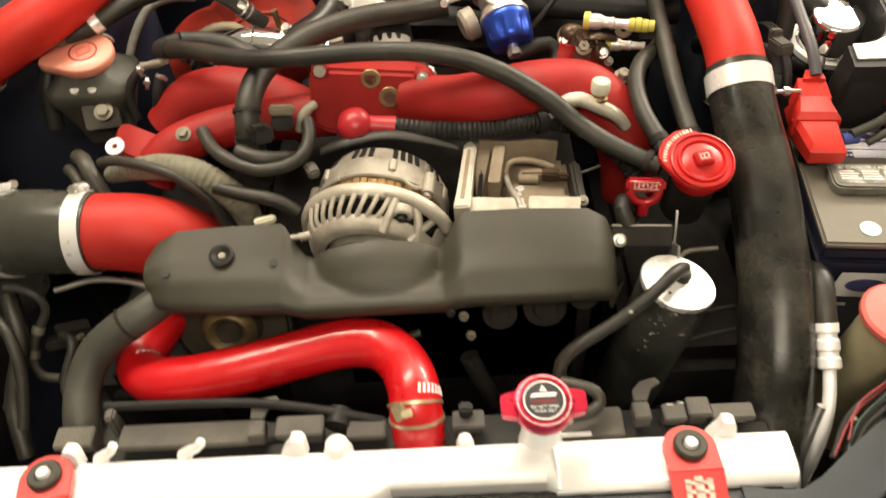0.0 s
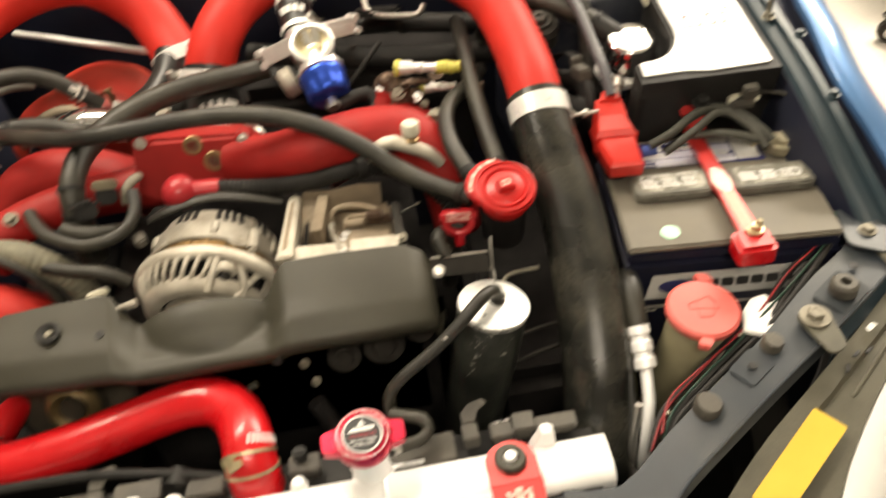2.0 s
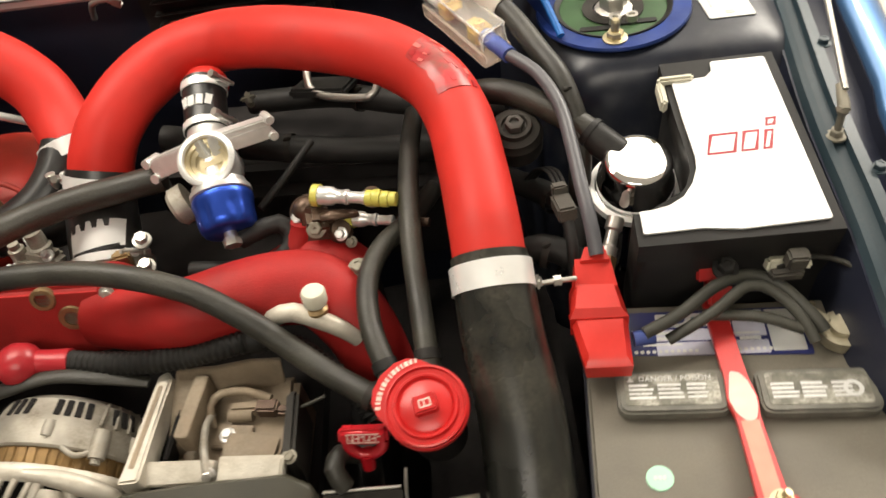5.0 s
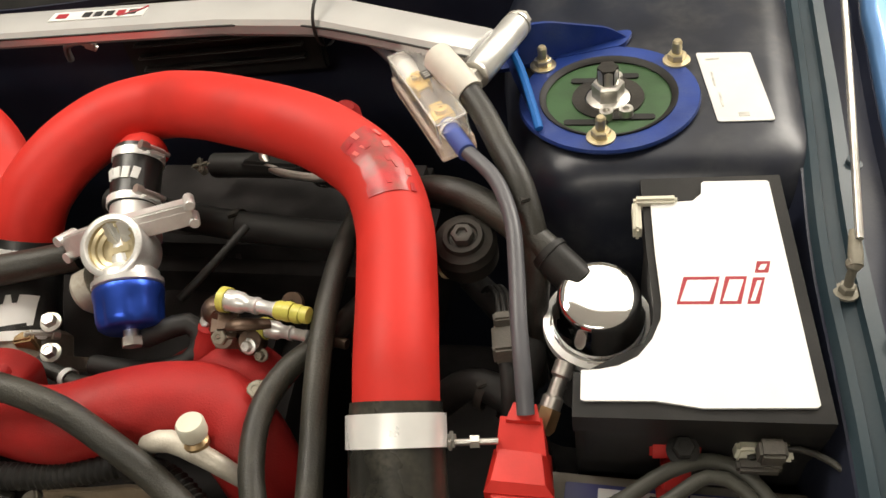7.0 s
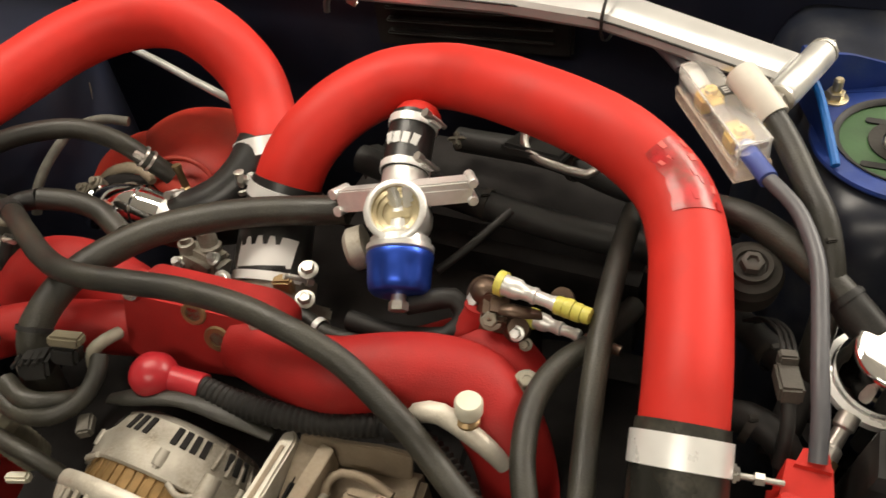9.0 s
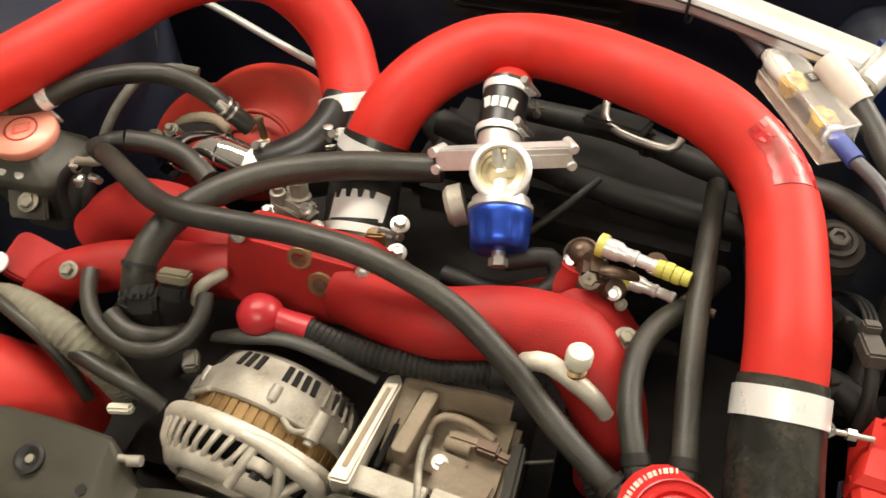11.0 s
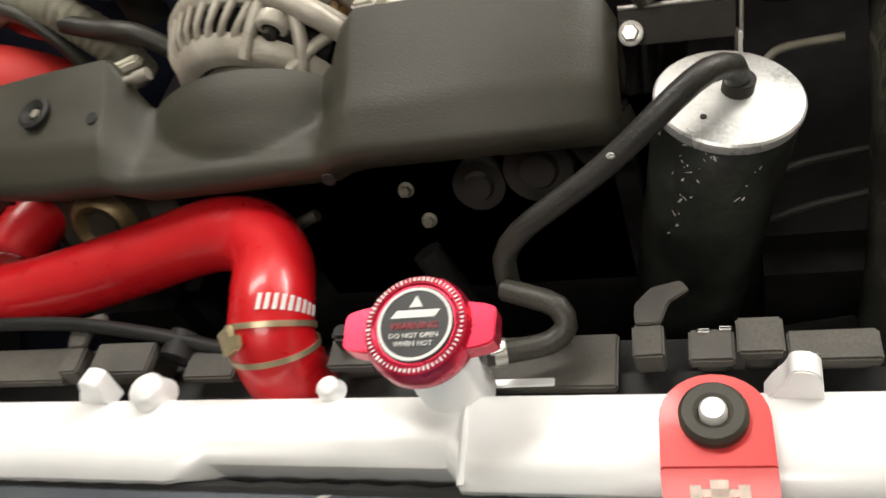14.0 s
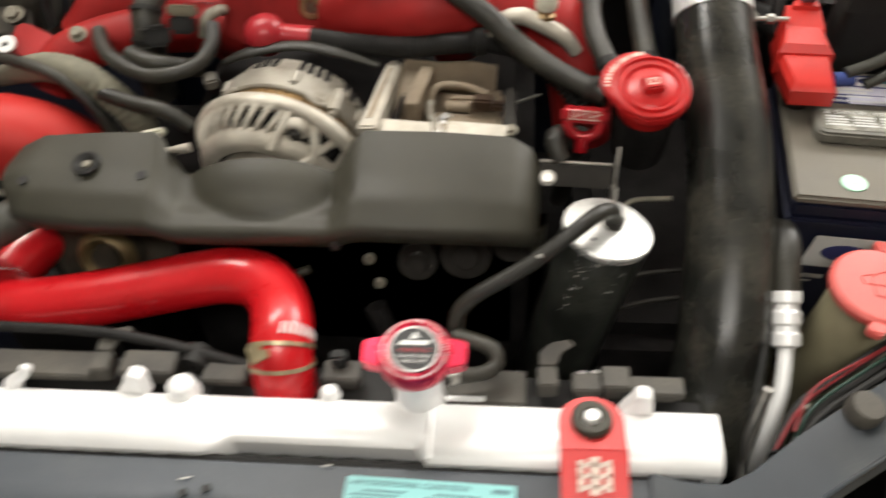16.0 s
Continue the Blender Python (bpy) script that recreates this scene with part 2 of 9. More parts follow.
INK_WHITE = mat("white_ink", (0.72, 0.72, 0.70), 0.5, var=0.06, bump=0.0)
INK_SILVER = mat("scuffed_silver_ink", (0.72, 0.58, 0.50), 0.45, metal=0.3, var=0.25, scale=150, bump=0.0)
INK_RED = mat("red_ink", (0.34, 0.015, 0.025), 0.5, var=0.08, bump=0.0)
INK_BLACK = mat("black_ink", (0.02, 0.02, 0.02), 0.5, var=0.1, bump=0.0)
MINT = mat("mint_green_indicator", (0.42, 0.78, 0.55), 0.35, var=0.05, bump=0.0)
BEIGE_PLASTIC = mat("ivory_plastic", (0.66, 0.64, 0.52), 0.42, var=0.08, scale=40, bump=0.08)
MILKY = mat("milky_yellowed_plastic", (0.30, 0.27, 0.17), 0.45, var=0.15, scale=25, bump=0.1)
WHITE_PLASTIC = mat("white_plastic", (0.80, 0.80, 0.78), 0.4, var=0.03, scale=20, bump=0.05)
YELLOW = mat("yellow_band", (0.60, 0.56, 0.10), 0.4, var=0.25, scale=60, bump=0.05, dust=(0.22, 0.19, 0.10), dust_amount=0.4, dust_scale=60)
YELLOW_LABEL = mat("amber_yellow_label", (0.72, 0.47, 0.06), 0.4, var=0.05, scale=30, bump=0.02)
HARNESS = mat("olive_braided_loom", (0.18, 0.17, 0.125), 0.7, var=0.25, scale=80, bump=0.6, bscale=500)
GREY_CABLE = mat("slate_grey_cable", (0.085, 0.085, 0.095), 0.42, var=0.1, scale=40, bump=0.1)
BLUE_WIRE = mat("blue_tape", (0.05, 0.08, 0.28), 0.4, var=0.1, bump=0.05)
RED_WIRE = mat("red_wire", (0.30, 0.025, 0.03), 0.4, var=0.1, bump=0.0)
GREEN_WIRE = mat("green_wire", (0.018, 0.05, 0.035), 0.4, var=0.1, bump=0.0)
CREAM_SLEEVE = mat("cream_sleeve", (0.60, 0.57, 0.50), 0.5, var=0.1, scale=40, bump=0.1)
TAPE_RED = mat("torn_glossy_red_sticker", (0.46, 0.014, 0.018), 0.32, var=0.35, scale=70, bump=0.4, bscale=180, dust=(0.22, 0.050, 0.035), dust_amount=0.9, dust_scale=55)
FLOOR_MAT = mat("pale_sealed_concrete", (0.62, 0.60, 0.55), 0.5, var=0.06, scale=3, bump=0.05, bscale=90, dust=(0.45, 0.42, 0.36), dust_amount=0.4, dust_scale=2)
WALL_MAT = mat("off_white_wall_paint", (0.55, 0.53, 0.49), 0.8, var=0.04, scale=2, bump=0.1, bscale=120)
CEILING_MAT = mat("white_ceiling_paint", (0.72, 0.71, 0.68), 0.85, var=0.03, scale=2, bump=0.1, bscale=120)
PINK_PLASTIC = mat("glossy_pink_red_plastic", (0.62, 0.06, 0.11), 0.3, var=0.06, scale=8, bump=0.02)


def glass_mat(name, col, rough, clear=1.0):
    m = bpy.data.materials.new(name)
    m.use_nodes = True
    b = m.node_tree.nodes["Principled BSDF"]
    b.inputs["Base Color"].default_value = (*col, 1)
    b.inputs["Roughness"].default_value = rough
    b.inputs["Transmission Weight"].default_value = clear
    b.inputs["IOR"].default_value = 1.45
    return m


CLEAR = glass_mat("clear_acrylic", (0.93, 0.91, 0.88), 0.07, 0.90)
SMOKY = glass_mat("smoky_acrylic", (0.70, 0.60, 0.53), 0.14, 0.75)


# ---- builders ----
def thing(name, base, label, category, group="", kind=""):
    ob = new(name)
    ob.matrix_world = Matrix.Translation(base)
    ob.matrix_basis = Matrix.Translation(base)
    ob.empty_display_size = 0.02
    return tagged(ob, label, category, group, kind)


def link_mesh(name, bm, material, smooth=38):
    me = bpy.data.meshes.new(name)
    bmesh.ops.recalc_face_normals(bm, faces=bm.faces)
    bm.to_mesh(me)
    bm.free()
    me.materials.append(material)
    me.shade_smooth()
    me.set_sharp_from_angle(angle=radians(smooth))
    return new(name, me)


def part(name, bm, material, parent, label="", smooth=38):
    ob = link_mesh(name, bm, material, smooth)
    ob.parent = parent
    ob.matrix_parent_inverse = parent.matrix_basis.inverted() if parent.type == "EMPTY" else Matrix.Identity(4)
    return tagged(ob, label)


def solid(name, bm, material, label, category, group="", kind="", smooth=38):
    return tagged(link_mesh(name, bm, material, smooth), label, category, group, kind)


def join(*bms):
    first = bms[0]
    for other in bms[1:]:
        me = bpy.data.meshes.new("join")
        other.to_mesh(me)
        other.free()
        first.from_mesh(me)
        bpy.data.meshes.remove(me)
    return first


def moved(bm, m):
    bmesh.ops.transform(bm, matrix=m, verts=bm.verts)
    return bm


def spline(pts, step):
    """Points along a smooth curve through pts."""
    p = [Vector(q) for q in pts]
    p = [2 * p[0] - p[1]] + p + [2 * p[-1] - p[-2]]
    out, par = [], []
    for i in range(1, len(p) - 2):
        a, b, c, d = p[i - 1:i + 3]
        n = max(2, int((c - b).length / step))
        for k in range(n):
            t = k / n
            out.append(0.5 * (2 * b + (c - a) * t + (2 * a - 5 * b + 4 * c - d) * t * t + (3 * b - a - 3 * c + d) * t ** 3))
            par.append(i - 1 + t)
    out.append(p[-2])
    par.append(len(p) - 3)
    return out, par


def tube(pts, r, n=14, step=0.008, wave=0.0, ribs=0.0, flat=1.0, hollow=False):
    """A round hose through pts; r is one radius or one per point; wave and ribs make corrugation; flat squeezes its height."""
    c, par = spline(pts, step)
    bm = bmesh.new()
    up = None
    rings = []
    for i, q in enumerate(c):
        tan = (c[min(i + 1, len(c) - 1)] - c[max(i - 1, 0)]).normalized()
        if up is None:
            up = tan.orthogonal().normalized()
            if abs(tan.z) < 0.9:
                up = (Vector((0, 0, 1)) - tan * tan.z).normalized()
        up = (up - tan * up.dot(tan)).normalized()
        side = tan.cross(up)
        if isinstance(r, (int, float)):
            rr = r
        else:
            k = min(int(par[i]), len(r) - 2)
            rr = r[k] + (r[k + 1] - r[k]) * (par[i] - k)
        if ribs:
            rr += wave * (1 if i % 2 else -1)
        rings.append([bm.verts.new(q + (up * (math.cos(a) * flat) + side * math.sin(a)) * rr) for a in (2 * math.pi * j / n for j in range(n))])
    for a, b in zip(rings, rings[1:]):
        for j in range(n):
            bm.faces.new((a[j], a[(j + 1) % n], b[(j + 1) % n], b[j]))
    if not hollow:
        bm.faces.new(rings[0])
        bm.faces.new(rings[-1][::-1])
    return bm


def axis_matrix(base, axis, spin=0.0):
    z = Vector(axis).normalized()
    return Matrix.Translation(base) @ z.to_track_quat("Z", "Y").to_matrix().to_4x4() @ Matrix.Rotation(radians(spin), 4, "Z")


def lathe(profile, base=(0, 0, 0), axis=(0, 0, 1), n=32, spin=0.0, close=False):
    """Turns (radius, height) points round an axis through base."""
    bm = bmesh.new()
    rings = []
    for r, h in profile:
        if r < 1e-6:
            rings.append([bm.verts.new((0, 0, h))])
        else:
            rings.append([bm.verts.new((r * math.cos(2 * math.pi * j / n), r * math.sin(2 * math.pi * j / n), h)) for j in range(n)])
    pairs = list(zip(rings, rings[1:]))
    if close:
        pairs.append((rings[-1], rings[0]))
    for a, b in pairs:
        for j in range(n):
            k = (j + 1) % n
            if len(a) == 1 and len(b) == 1:
                continue
            if len(a) == 1:
                bm.faces.new((a[0], b[j], b[k]))
            elif len(b) == 1:
                bm.faces.new((a[j], a[k], b[0]))
            else:
                bm.faces.new((a[j], a[k], b[k], b[j]))
    return moved(bm, axis_matrix(base, axis, spin))


def bevelled(bm, offset, segments=2):
    if offset:
        edges = [e for e in bm.edges if len(e.link_faces) == 2 and e.calc_face_angle(0) > 0.6]
        bmesh.ops.bevel(bm, geom=edges, offset=offset, segments=segments, affect="EDGES", clamp_overlap=True)
    return bm


def block(centre, size, rot=(0, 0, 0), bevel=0.002, segments=2, top=1.0):
    """A box with rounded edges; top scales its upper face."""
    bm = bmesh.new()
    bmesh.ops.create_cube(bm, size=1)
    for v in bm.verts:
        k = top if v.co.z > 0 else 1
        v.co = Vector((v.co.x * size[0] * k, v.co.y * size[1] * k, v.co.z * size[2]))
    bevelled(bm, bevel, segments)
    return moved(bm, pose(*centre, *rot))


def rounded(pts, r, n=5):
    """A 2D outline with its corners rounded by r (a number, or one per corner)."""
    out = []
    for i, q in enumerate(pts):
        q, a, b = Vector(q), Vector(pts[i - 1]), Vector(pts[(i + 1) % len(pts)])
        rr = r[i] if isinstance(r, (list, tuple)) else r
        da, db = (a - q), (b - q)
        d = min(rr, da.length * 0.48, db.length * 0.48)
        s, e = q + da.normalized() * d, q + db.normalized() * d
        for k in range(n + 1):
            t = k / n
            out.append(tuple(s * (1 - t) ** 2 + q * 2 * t * (1 - t) + e * t * t))
    return out


def prism(outline, z0, z1, m=None, bevel=0.0, segments=2):
    bm = bmesh.new()
    low = [bm.verts.new((x, y, z0)) for x, y in outline]
    high = [bm.verts.new((x, y, z1)) for x, y in outline]
    n = len(outline)
    bm.faces.new(low[::-1])
    bm.faces.new(high)
    for i in range(n):
        bm.faces.new((low[i], low[(i + 1) % n], high[(i + 1) % n], high[i]))
    bmesh.ops.recalc_face_normals(bm, faces=bm.faces)
    if bevel:
        bevelled(bm, bevel, segments)
    return moved(bm, m) if m is not None else bm


def frame_of(origin, x_to, y_to):
    """A frame at origin with its x axis towards x_to and its y axis near y_to."""
    o = Vector(origin)
    x = (Vector(x_to) - o).normalized()
    z = x.cross(Vector(y_to) - o).normalized()
    y = z.cross(x)
    return Matrix.Translation(o) @ Matrix((x, y, z)).transposed().to_4x4()


def loft(stations):
    """A closed skin over rings of points that all have the same length."""
    bm = bmesh.new()
    rings = [[bm.verts.new(p) for p in s] for s in stations]
    n = len(rings[0])
    for a, b in zip(rings, rings[1:]):
        for j in range(n):
            bm.faces.new((a[j], a[(j + 1) % n], b[(j + 1) % n], b[j]))
    bm.faces.new(rings[0])
    bm.faces.new(rings[-1][::-1])
    return bm


def sheet(rows, thick):
    """A skin over a grid of points, with thickness."""
    bm = bmesh.new()
    grid = [[bm.verts.new(p) for p in row] for row in rows]
    for a, b in zip(grid, grid[1:]):
        for j in range(len(a) - 1):
            bm.faces.new((a[j], a[j + 1], b[j + 1], b[j]))
    bmesh.ops.recalc_face_normals(bm, faces=bm.faces)
    bmesh.ops.solidify(bm, geom=bm.faces[:], thickness=thick)
    return bm


def pipe_patch(pts, r, step, spans):
    """A thin patch that lies on a pipe: spans of (station, angle from, angle to)."""
    c, _ = spline(pts, step)
    up, rows = None, {}
    for i, q in enumerate(c):
        tan = (c[min(i + 1, len(c) - 1)] - c[max(i - 1, 0)]).normalized()
        up = Vector((0, 0, 1)) - tan * tan.z if up is None else up
        up = (up - tan * up.dot(tan)).normalized()
        rows[i] = (q, up.copy(), tan.cross(up))
    grid = []
    for i, a0, a1 in spans:
        q, u, v = rows[i]
        grid.append([q + (u * math.cos(radians(a0 + (a1 - a0) * k / 6)) + v * math.sin(radians(a0 + (a1 - a0) * k / 6))) * r for k in range(7)])
    return sheet(grid, 0.0005)


def bolt_bm(base, axis, r, h, washer=1.45, spin=0.0):
    head = lathe([(0, 0.25 * h), (r, 0.25 * h), (r, 0.9 * h), (0.86 * r, h), (0.5 * r, h), (0.45 * r, 0.93 * h), (0, 0.93 * h)], base, axis, 6, spin)
    ring = lathe([(0, 0), (r * washer, 0), (r * washer, 0.22 * h), (r * 1.05, 0.3 * h), (0, 0.3 * h)], base, axis, 20)
    return join(head, ring)


def bolt(base, axis, r, h, parent, material=None, name="bolt", label="", spin=0.0, washer=1.45):
    return part(name, bolt_bm(base, axis, r, h, washer, spin), material or STEEL, parent, label, 30)


def band(base, axis, r, width, t=0.0012, n=40):
    w = width / 2
    return lathe([(r, -w), (r + t, -w), (r + t, w), (r, w)], base, axis, n, close=True)


def clamp(base, axis, r, width, parent, screw=(0, 0, 1), label="bright stainless steel hose clamp", spring=False):
    """A hose clamp: a band, and a screw housing with its screw on the side that faces the given way."""
    a = Vector(axis).normalized()
    s = (Vector(screw) - a * Vector(screw).dot(a)).normalized()
    c = Vector(base) + s * (r + 0.004)
    ob = part("hose_clamp", band(base, axis, r, width), STEEL_BAND, parent, label)
    q = a.cross(s)
    m = Matrix.Translation(c) @ Matrix((q, a, s)).transposed().to_4x4()
    part("clamp_housing", moved(block((0, 0, 0), (0.016, width * 0.95, 0.007), bevel=0.0015), m), STEEL_BAND, ob)
    part("clamp_screw", join(lathe([(0, 0), (0.0022, 0), (0.0022, 0.022), (0, 0.022)], c - q * 0.011 + s * 0.002, q, 12), lathe([(0, 0), (0.0042, 0), (0.0042, 0.006), (0, 0.006)], c + q * 0.011 + s * 0.002, q, 6)), STEEL, ob)
    return ob


def writing(name, text, m, size, material, parent, depth=0.0003, align="CENTER"):
    data = bpy.data.curves.new(name, "FONT")
    data.body, data.size, data.extrude, data.align_x, data.align_y = text, size, depth, align, "CENTER"
    data.resolution_u = 2
    ob = bpy.data.objects.new(name, data)
    me = bpy.data.meshes.new_from_object(ob)
    bpy.data.objects.remove(ob)
    me.transform(m)
    me.materials.append(material)
    out = new(name, me)
    out.parent = parent
    out.matrix_parent_inverse = parent.matrix_basis.inverted() if parent.type == "EMPTY" else Matrix.Identity(4)
    return out


def bars(rows, m, h):
    """Flat bars in a frame: rows of (x, y, length, height)."""
    return join(*[moved(block((x + w / 2, y, 0), (w, t, h), bevel=0), m) for x, y, w, t in rows])


def hose(name, pts, r, material, label, category="hose", n=14, step=0.008, ends=(), **k):
    """A hose that is a thing: an Empty with its tube."""
    top = thing(name, pts[0], label, category)
    part("tube", tube(pts, r, n, step, **k), material, top)
    for i, clip_material in ends:
        a, b = Vector(pts[i]), Vector(pts[i + 1])
        part("hose_clip", join(band(a.lerp(b, 0.35), b - a, r * 1.03, 0.006, 0.001, 24), block(a.lerp(b, 0.35) + Vector((0, -0.2 * r, r * 1.1)), (0.008, 0.006, 0.004), (0, 0, 20), 0.001)), clip_material, top)
    return top


# ---- the garage ----
def slab(name, centre, size, material, label, category):
    return solid(name, block(centre, size, bevel=0), material, label, category, kind="structure")


slab("floor", (0.6, 0.6, -0.06), (7.4, 8.2, 0.12), FLOOR_MAT, "pale sealed concrete garage floor", "floor")
slab("wall_north", (0.6, 4.65, 1.3), (7.4, 0.12, 2.62), WALL_MAT, "plain off-white painted garage wall", "wall")
slab("wall_south", (0.6, -3.45, 1.3), (7.4, 0.12, 2.62), WALL_MAT, "plain off-white painted garage wall", "wall")
slab("wall_east", (4.24, 0.6, 1.3), (0.12, 8.0, 2.62), WALL_MAT, "plain off-white painted garage wall", "wall")
slab("wall_west", (-3.04, 0.6, 1.3), (0.12, 8.0, 2.62), WALL_MAT, "plain off-white painted garage wall", "wall")
slab("ceiling", (0.6, 0.6, 2.66), (7.4, 8.2, 0.10), CEILING_MAT, "plain white garage ceiling", "ceiling")

# ---- car body round the engine bay ----
body = thing("car", (0.0, 0.6, 0.0), "dark blue car body round an open engine bay", "car")


def strip(pts_in, pts_out, thick, drop_in=0.0, drop_out=0.0):
    rows = []
    for a, b in zip(pts_in, pts_out):
        a, b = Vector(a), Vector(b)
        row = [a, a.lerp(b, 0.33), a.lerp(b, 0.67), b]
        if drop_in:
            row.insert(0, a - Vector((0, 0, drop_in)))
        if drop_out:
            row.append(b - Vector((0, 0, drop_out)))
        rows.append(row)
    return sheet(rows, thick)


def smooth_pts(pts, n):
    c, _ = spline(pts, 0.01)
    return [c[round(i * (len(c) - 1) / (n - 1))] for i in range(n)]


# front cross beam, with its lip towards the bay
beam = []
for x in [-0.66, -0.5, -0.3, -0.15, -0.10, -0.075, -0.06, -0.045, -0.02, 0.03, 0.15, 0.23, 0.27]:
    bow = 0.016 * math.exp(-((x + 0.06) / 0.035) ** 2)
    beam.append([(x, 0.290, 0.700), (x, 0.290, 0.745), (x, 0.284, 0.752), (x, 0.262, 0.753), (x, 0.240 + bow, 0.753), (x, 0.233 + bow, 0.749), (x, 0.231 + bow, 0.700)])
front_beam = part("front_cross_beam", sheet(beam, 0.002), BEAM_GREY, body, "charcoal painted steel radiator support")
for x, y, r in [(-0.286, 0.259, 0.008), (-0.076, 0.258, 0.003), (-0.061, 0.262, 0.003)]:
    part("hole", lathe([(0, 0), (r, 0), (r, 0.0012), (0, 0.0012)], (x, y, 0.7545), n=20), RUBBER_DARK, front_beam)

for r_, z_ in [(0.036, 0.7535), (0.030, 0.7538)]:
    part("pressed_arc", tube([(-0.0605 + r_ * math.sin(radians(d_)), 0.2305 + 0.62 * r_ * math.cos(radians(d_)), z_) for d_ in (-62, -40, -20, 0, 20, 40, 62)], 0.0014, 8, 0.004), BEAM_GREY, front_beam)
for x, y, w, a in [(-0.078, 0.269, 0.009, 8), (0.018, 0.283, 0.008, 5)]:
    part("paint_scuff", prism(rounded([(-w * 0.5, -0.0005), (w * 0.1, -0.0009), (w * 0.5, 0.0004), (-w * 0.2, 0.0007)], 0.0004, 3), 0, 0.0004, pose(x, y, 0.7546, 0, 0, a)), LABEL_GREY, front_beam, "pale paint scuff")

# arm from the beam to the wing, carrying the headlight
arm_in = smooth_pts([(0.235, 0.288, 0.7560), (0.283, 0.281, 0.7570), (0.336, 0.316, 0.766), (0.388, 0.346, 0.782), (0.442, 0.378, 0.792), (0.512, 0.430, 0.800), (0.566, 0.464, 0.806), (0.600, 0.505, 0.812)], 22)
arm_out = smooth_pts([(0.235, 0.232, 0.7560), (0.290, 0.231, 0.7570), (0.335, 0.268, 0.764), (0.398, 0.306, 0.780), (0.452, 0.338, 0.790), (0.520, 0.378, 0.800), (0.582, 0.418, 0.806), (0.622, 0.450, 0.812)], 22)
arm = part("headlight_arm", strip(arm_in, arm_out, 0.002, 0.05, 0.03), ARM_PAINT, body, "slate grey painted steel support arm")
for x, y, z, r in [(0.374, 0.326, 0.782, 0.0120), (0.449, 0.369, 0.795, 0.0095)]:
    part("rubber_stop", lathe([(0, -0.006), (r, -0.006), (r, 0.004), (r * 0.85, 0.007), (0, 0.0075)], (x, y, z), (0.1, -0.1, 1), 24), PLASTIC_DUSTY, arm, "round black rubber stop")
part("bushing", lathe([(0.005, -0.006), (0.0125, -0.006), (0.0125, 0.004), (0.010, 0.007), (0.005, 0.007)], (0.531, 0.405, 0.813), n=24, close=True), PLASTIC_DUSTY, arm)
part("arm_bracket", prism(rounded([(-0.013, -0.010), (-0.008, -0.040), (0.010, -0.036), (0.016, 0.006), (0.002, 0.017), (-0.015, 0.008)], 0.007), 0, 0.003, pose(0.493, 0.381, 0.803, 4, -3, 6), 0.0008), HOUSING, arm)
part("rail_plate", prism(rounded([(0.560, 0.452), (0.592, 0.432), (0.610, 0.452), (0.600, 0.500), (0.580, 0.515), (0.568, 0.488)], 0.010), 0.8135, 0.8160, None, 0.0008), ARM_PAINT, body, "dusty slate rail end plate")
fold = [(0.500, 0.362, 0.782), (0.540, 0.387, 0.786), (0.580, 0.411, 0.789), (0.604, 0.426, 0.791)]
part("fold_ledge", sheet([[Vector(p) + Vector((-0.005, 0.008, 0.012)), p, Vector(p) + Vector((0.003, -0.005, -0.002)), Vector(p) + Vector((0.004, -0.007, -0.03))] for p in smooth_pts(fold, 12)], 0.0015), BODY_GREY, arm, "slate blue folded flange")
part("latch_tab", sheet([[Vector(p) - Vector((0.007, 0.003, 0.001)), Vector(p) + Vector((0, 0, 0.001)), Vector(p) + Vector((0.008, 0.004, -0.001))] for p in smooth_pts([(0.588, 0.446, 0.815), (0.592, 0.428, 0.812), (0.596, 0.410, 0.800), (0.598, 0.396, 0.793)], 10)], 0.002), HOUSING, arm, "dusty olive fixing tab")
for q, w, h, a_ in [((0.424, 0.352, 0.7875), 0.017, 0.014, 32), ((0.531, 0.405, 0.8025), 0.022, 0.018, 32)]:
    part("pressed_pad", prism(rounded([(-w, -h), (w, -h), (w, h), (-w, h)], 0.006), -0.002, 0.0028, pose(*q, 4, -9, a_), 0.0018), ARM_PAINT, arm)
part("edge_bead", tube([Vector(p) + Vector((0.001, -0.0005, 0.001)) for p in arm_out[3:]], 0.0016, 8), ARM_PAINT, arm)
bolt((0.586, 0.466, 0.8160), (0, 0, 1), 0.006, 0.006, body, DUSTY_ZINC)
bolt((0.493, 0.382, 0.806), (0, 0, 1), 0.0078, 0.008, arm, DUSTY_ZINC, washer=1.75)
for x, y, z in [(0.424, 0.352, 0.7898), (0.556, 0.432, 0.806)]:
    part("hole", lathe([(0, 0), (0.004, 0), (0.004, 0.001), (0, 0.001)], (x, y, z + 0.002), n=16), RUBBER_DARK, arm)

# inner wing, gutter rail and wing on the battery side
rail_in = smooth_pts([(0.588, 0.46, 0.800), (0.572, 0.56, 0.865), (0.576, 0.66, 0.888), (0.583, 0.78, 0.900), (0.607, 0.94, 0.905), (0.632, 1.12, 0.908)], 20)
rail_out = smooth_pts([(0.622, 0.46, 0.808), (0.604, 0.56, 0.868), (0.607, 0.66, 0.891), (0.615, 0.78, 0.903), (0.638, 0.94, 0.908), (0.664, 1.12, 0.910)], 20)
part("inner_wing", sheet([[Vector(p), Vector(p) - Vector((0.012, 0, 0.05)), (p[0] - 0.005, p[1], 0.60), (p[0] - 0.03, p[1], 0.30)] for p in rail_in], 0.002), BODY_BLACK, body, "dark navy inner wing panel")
gut = []
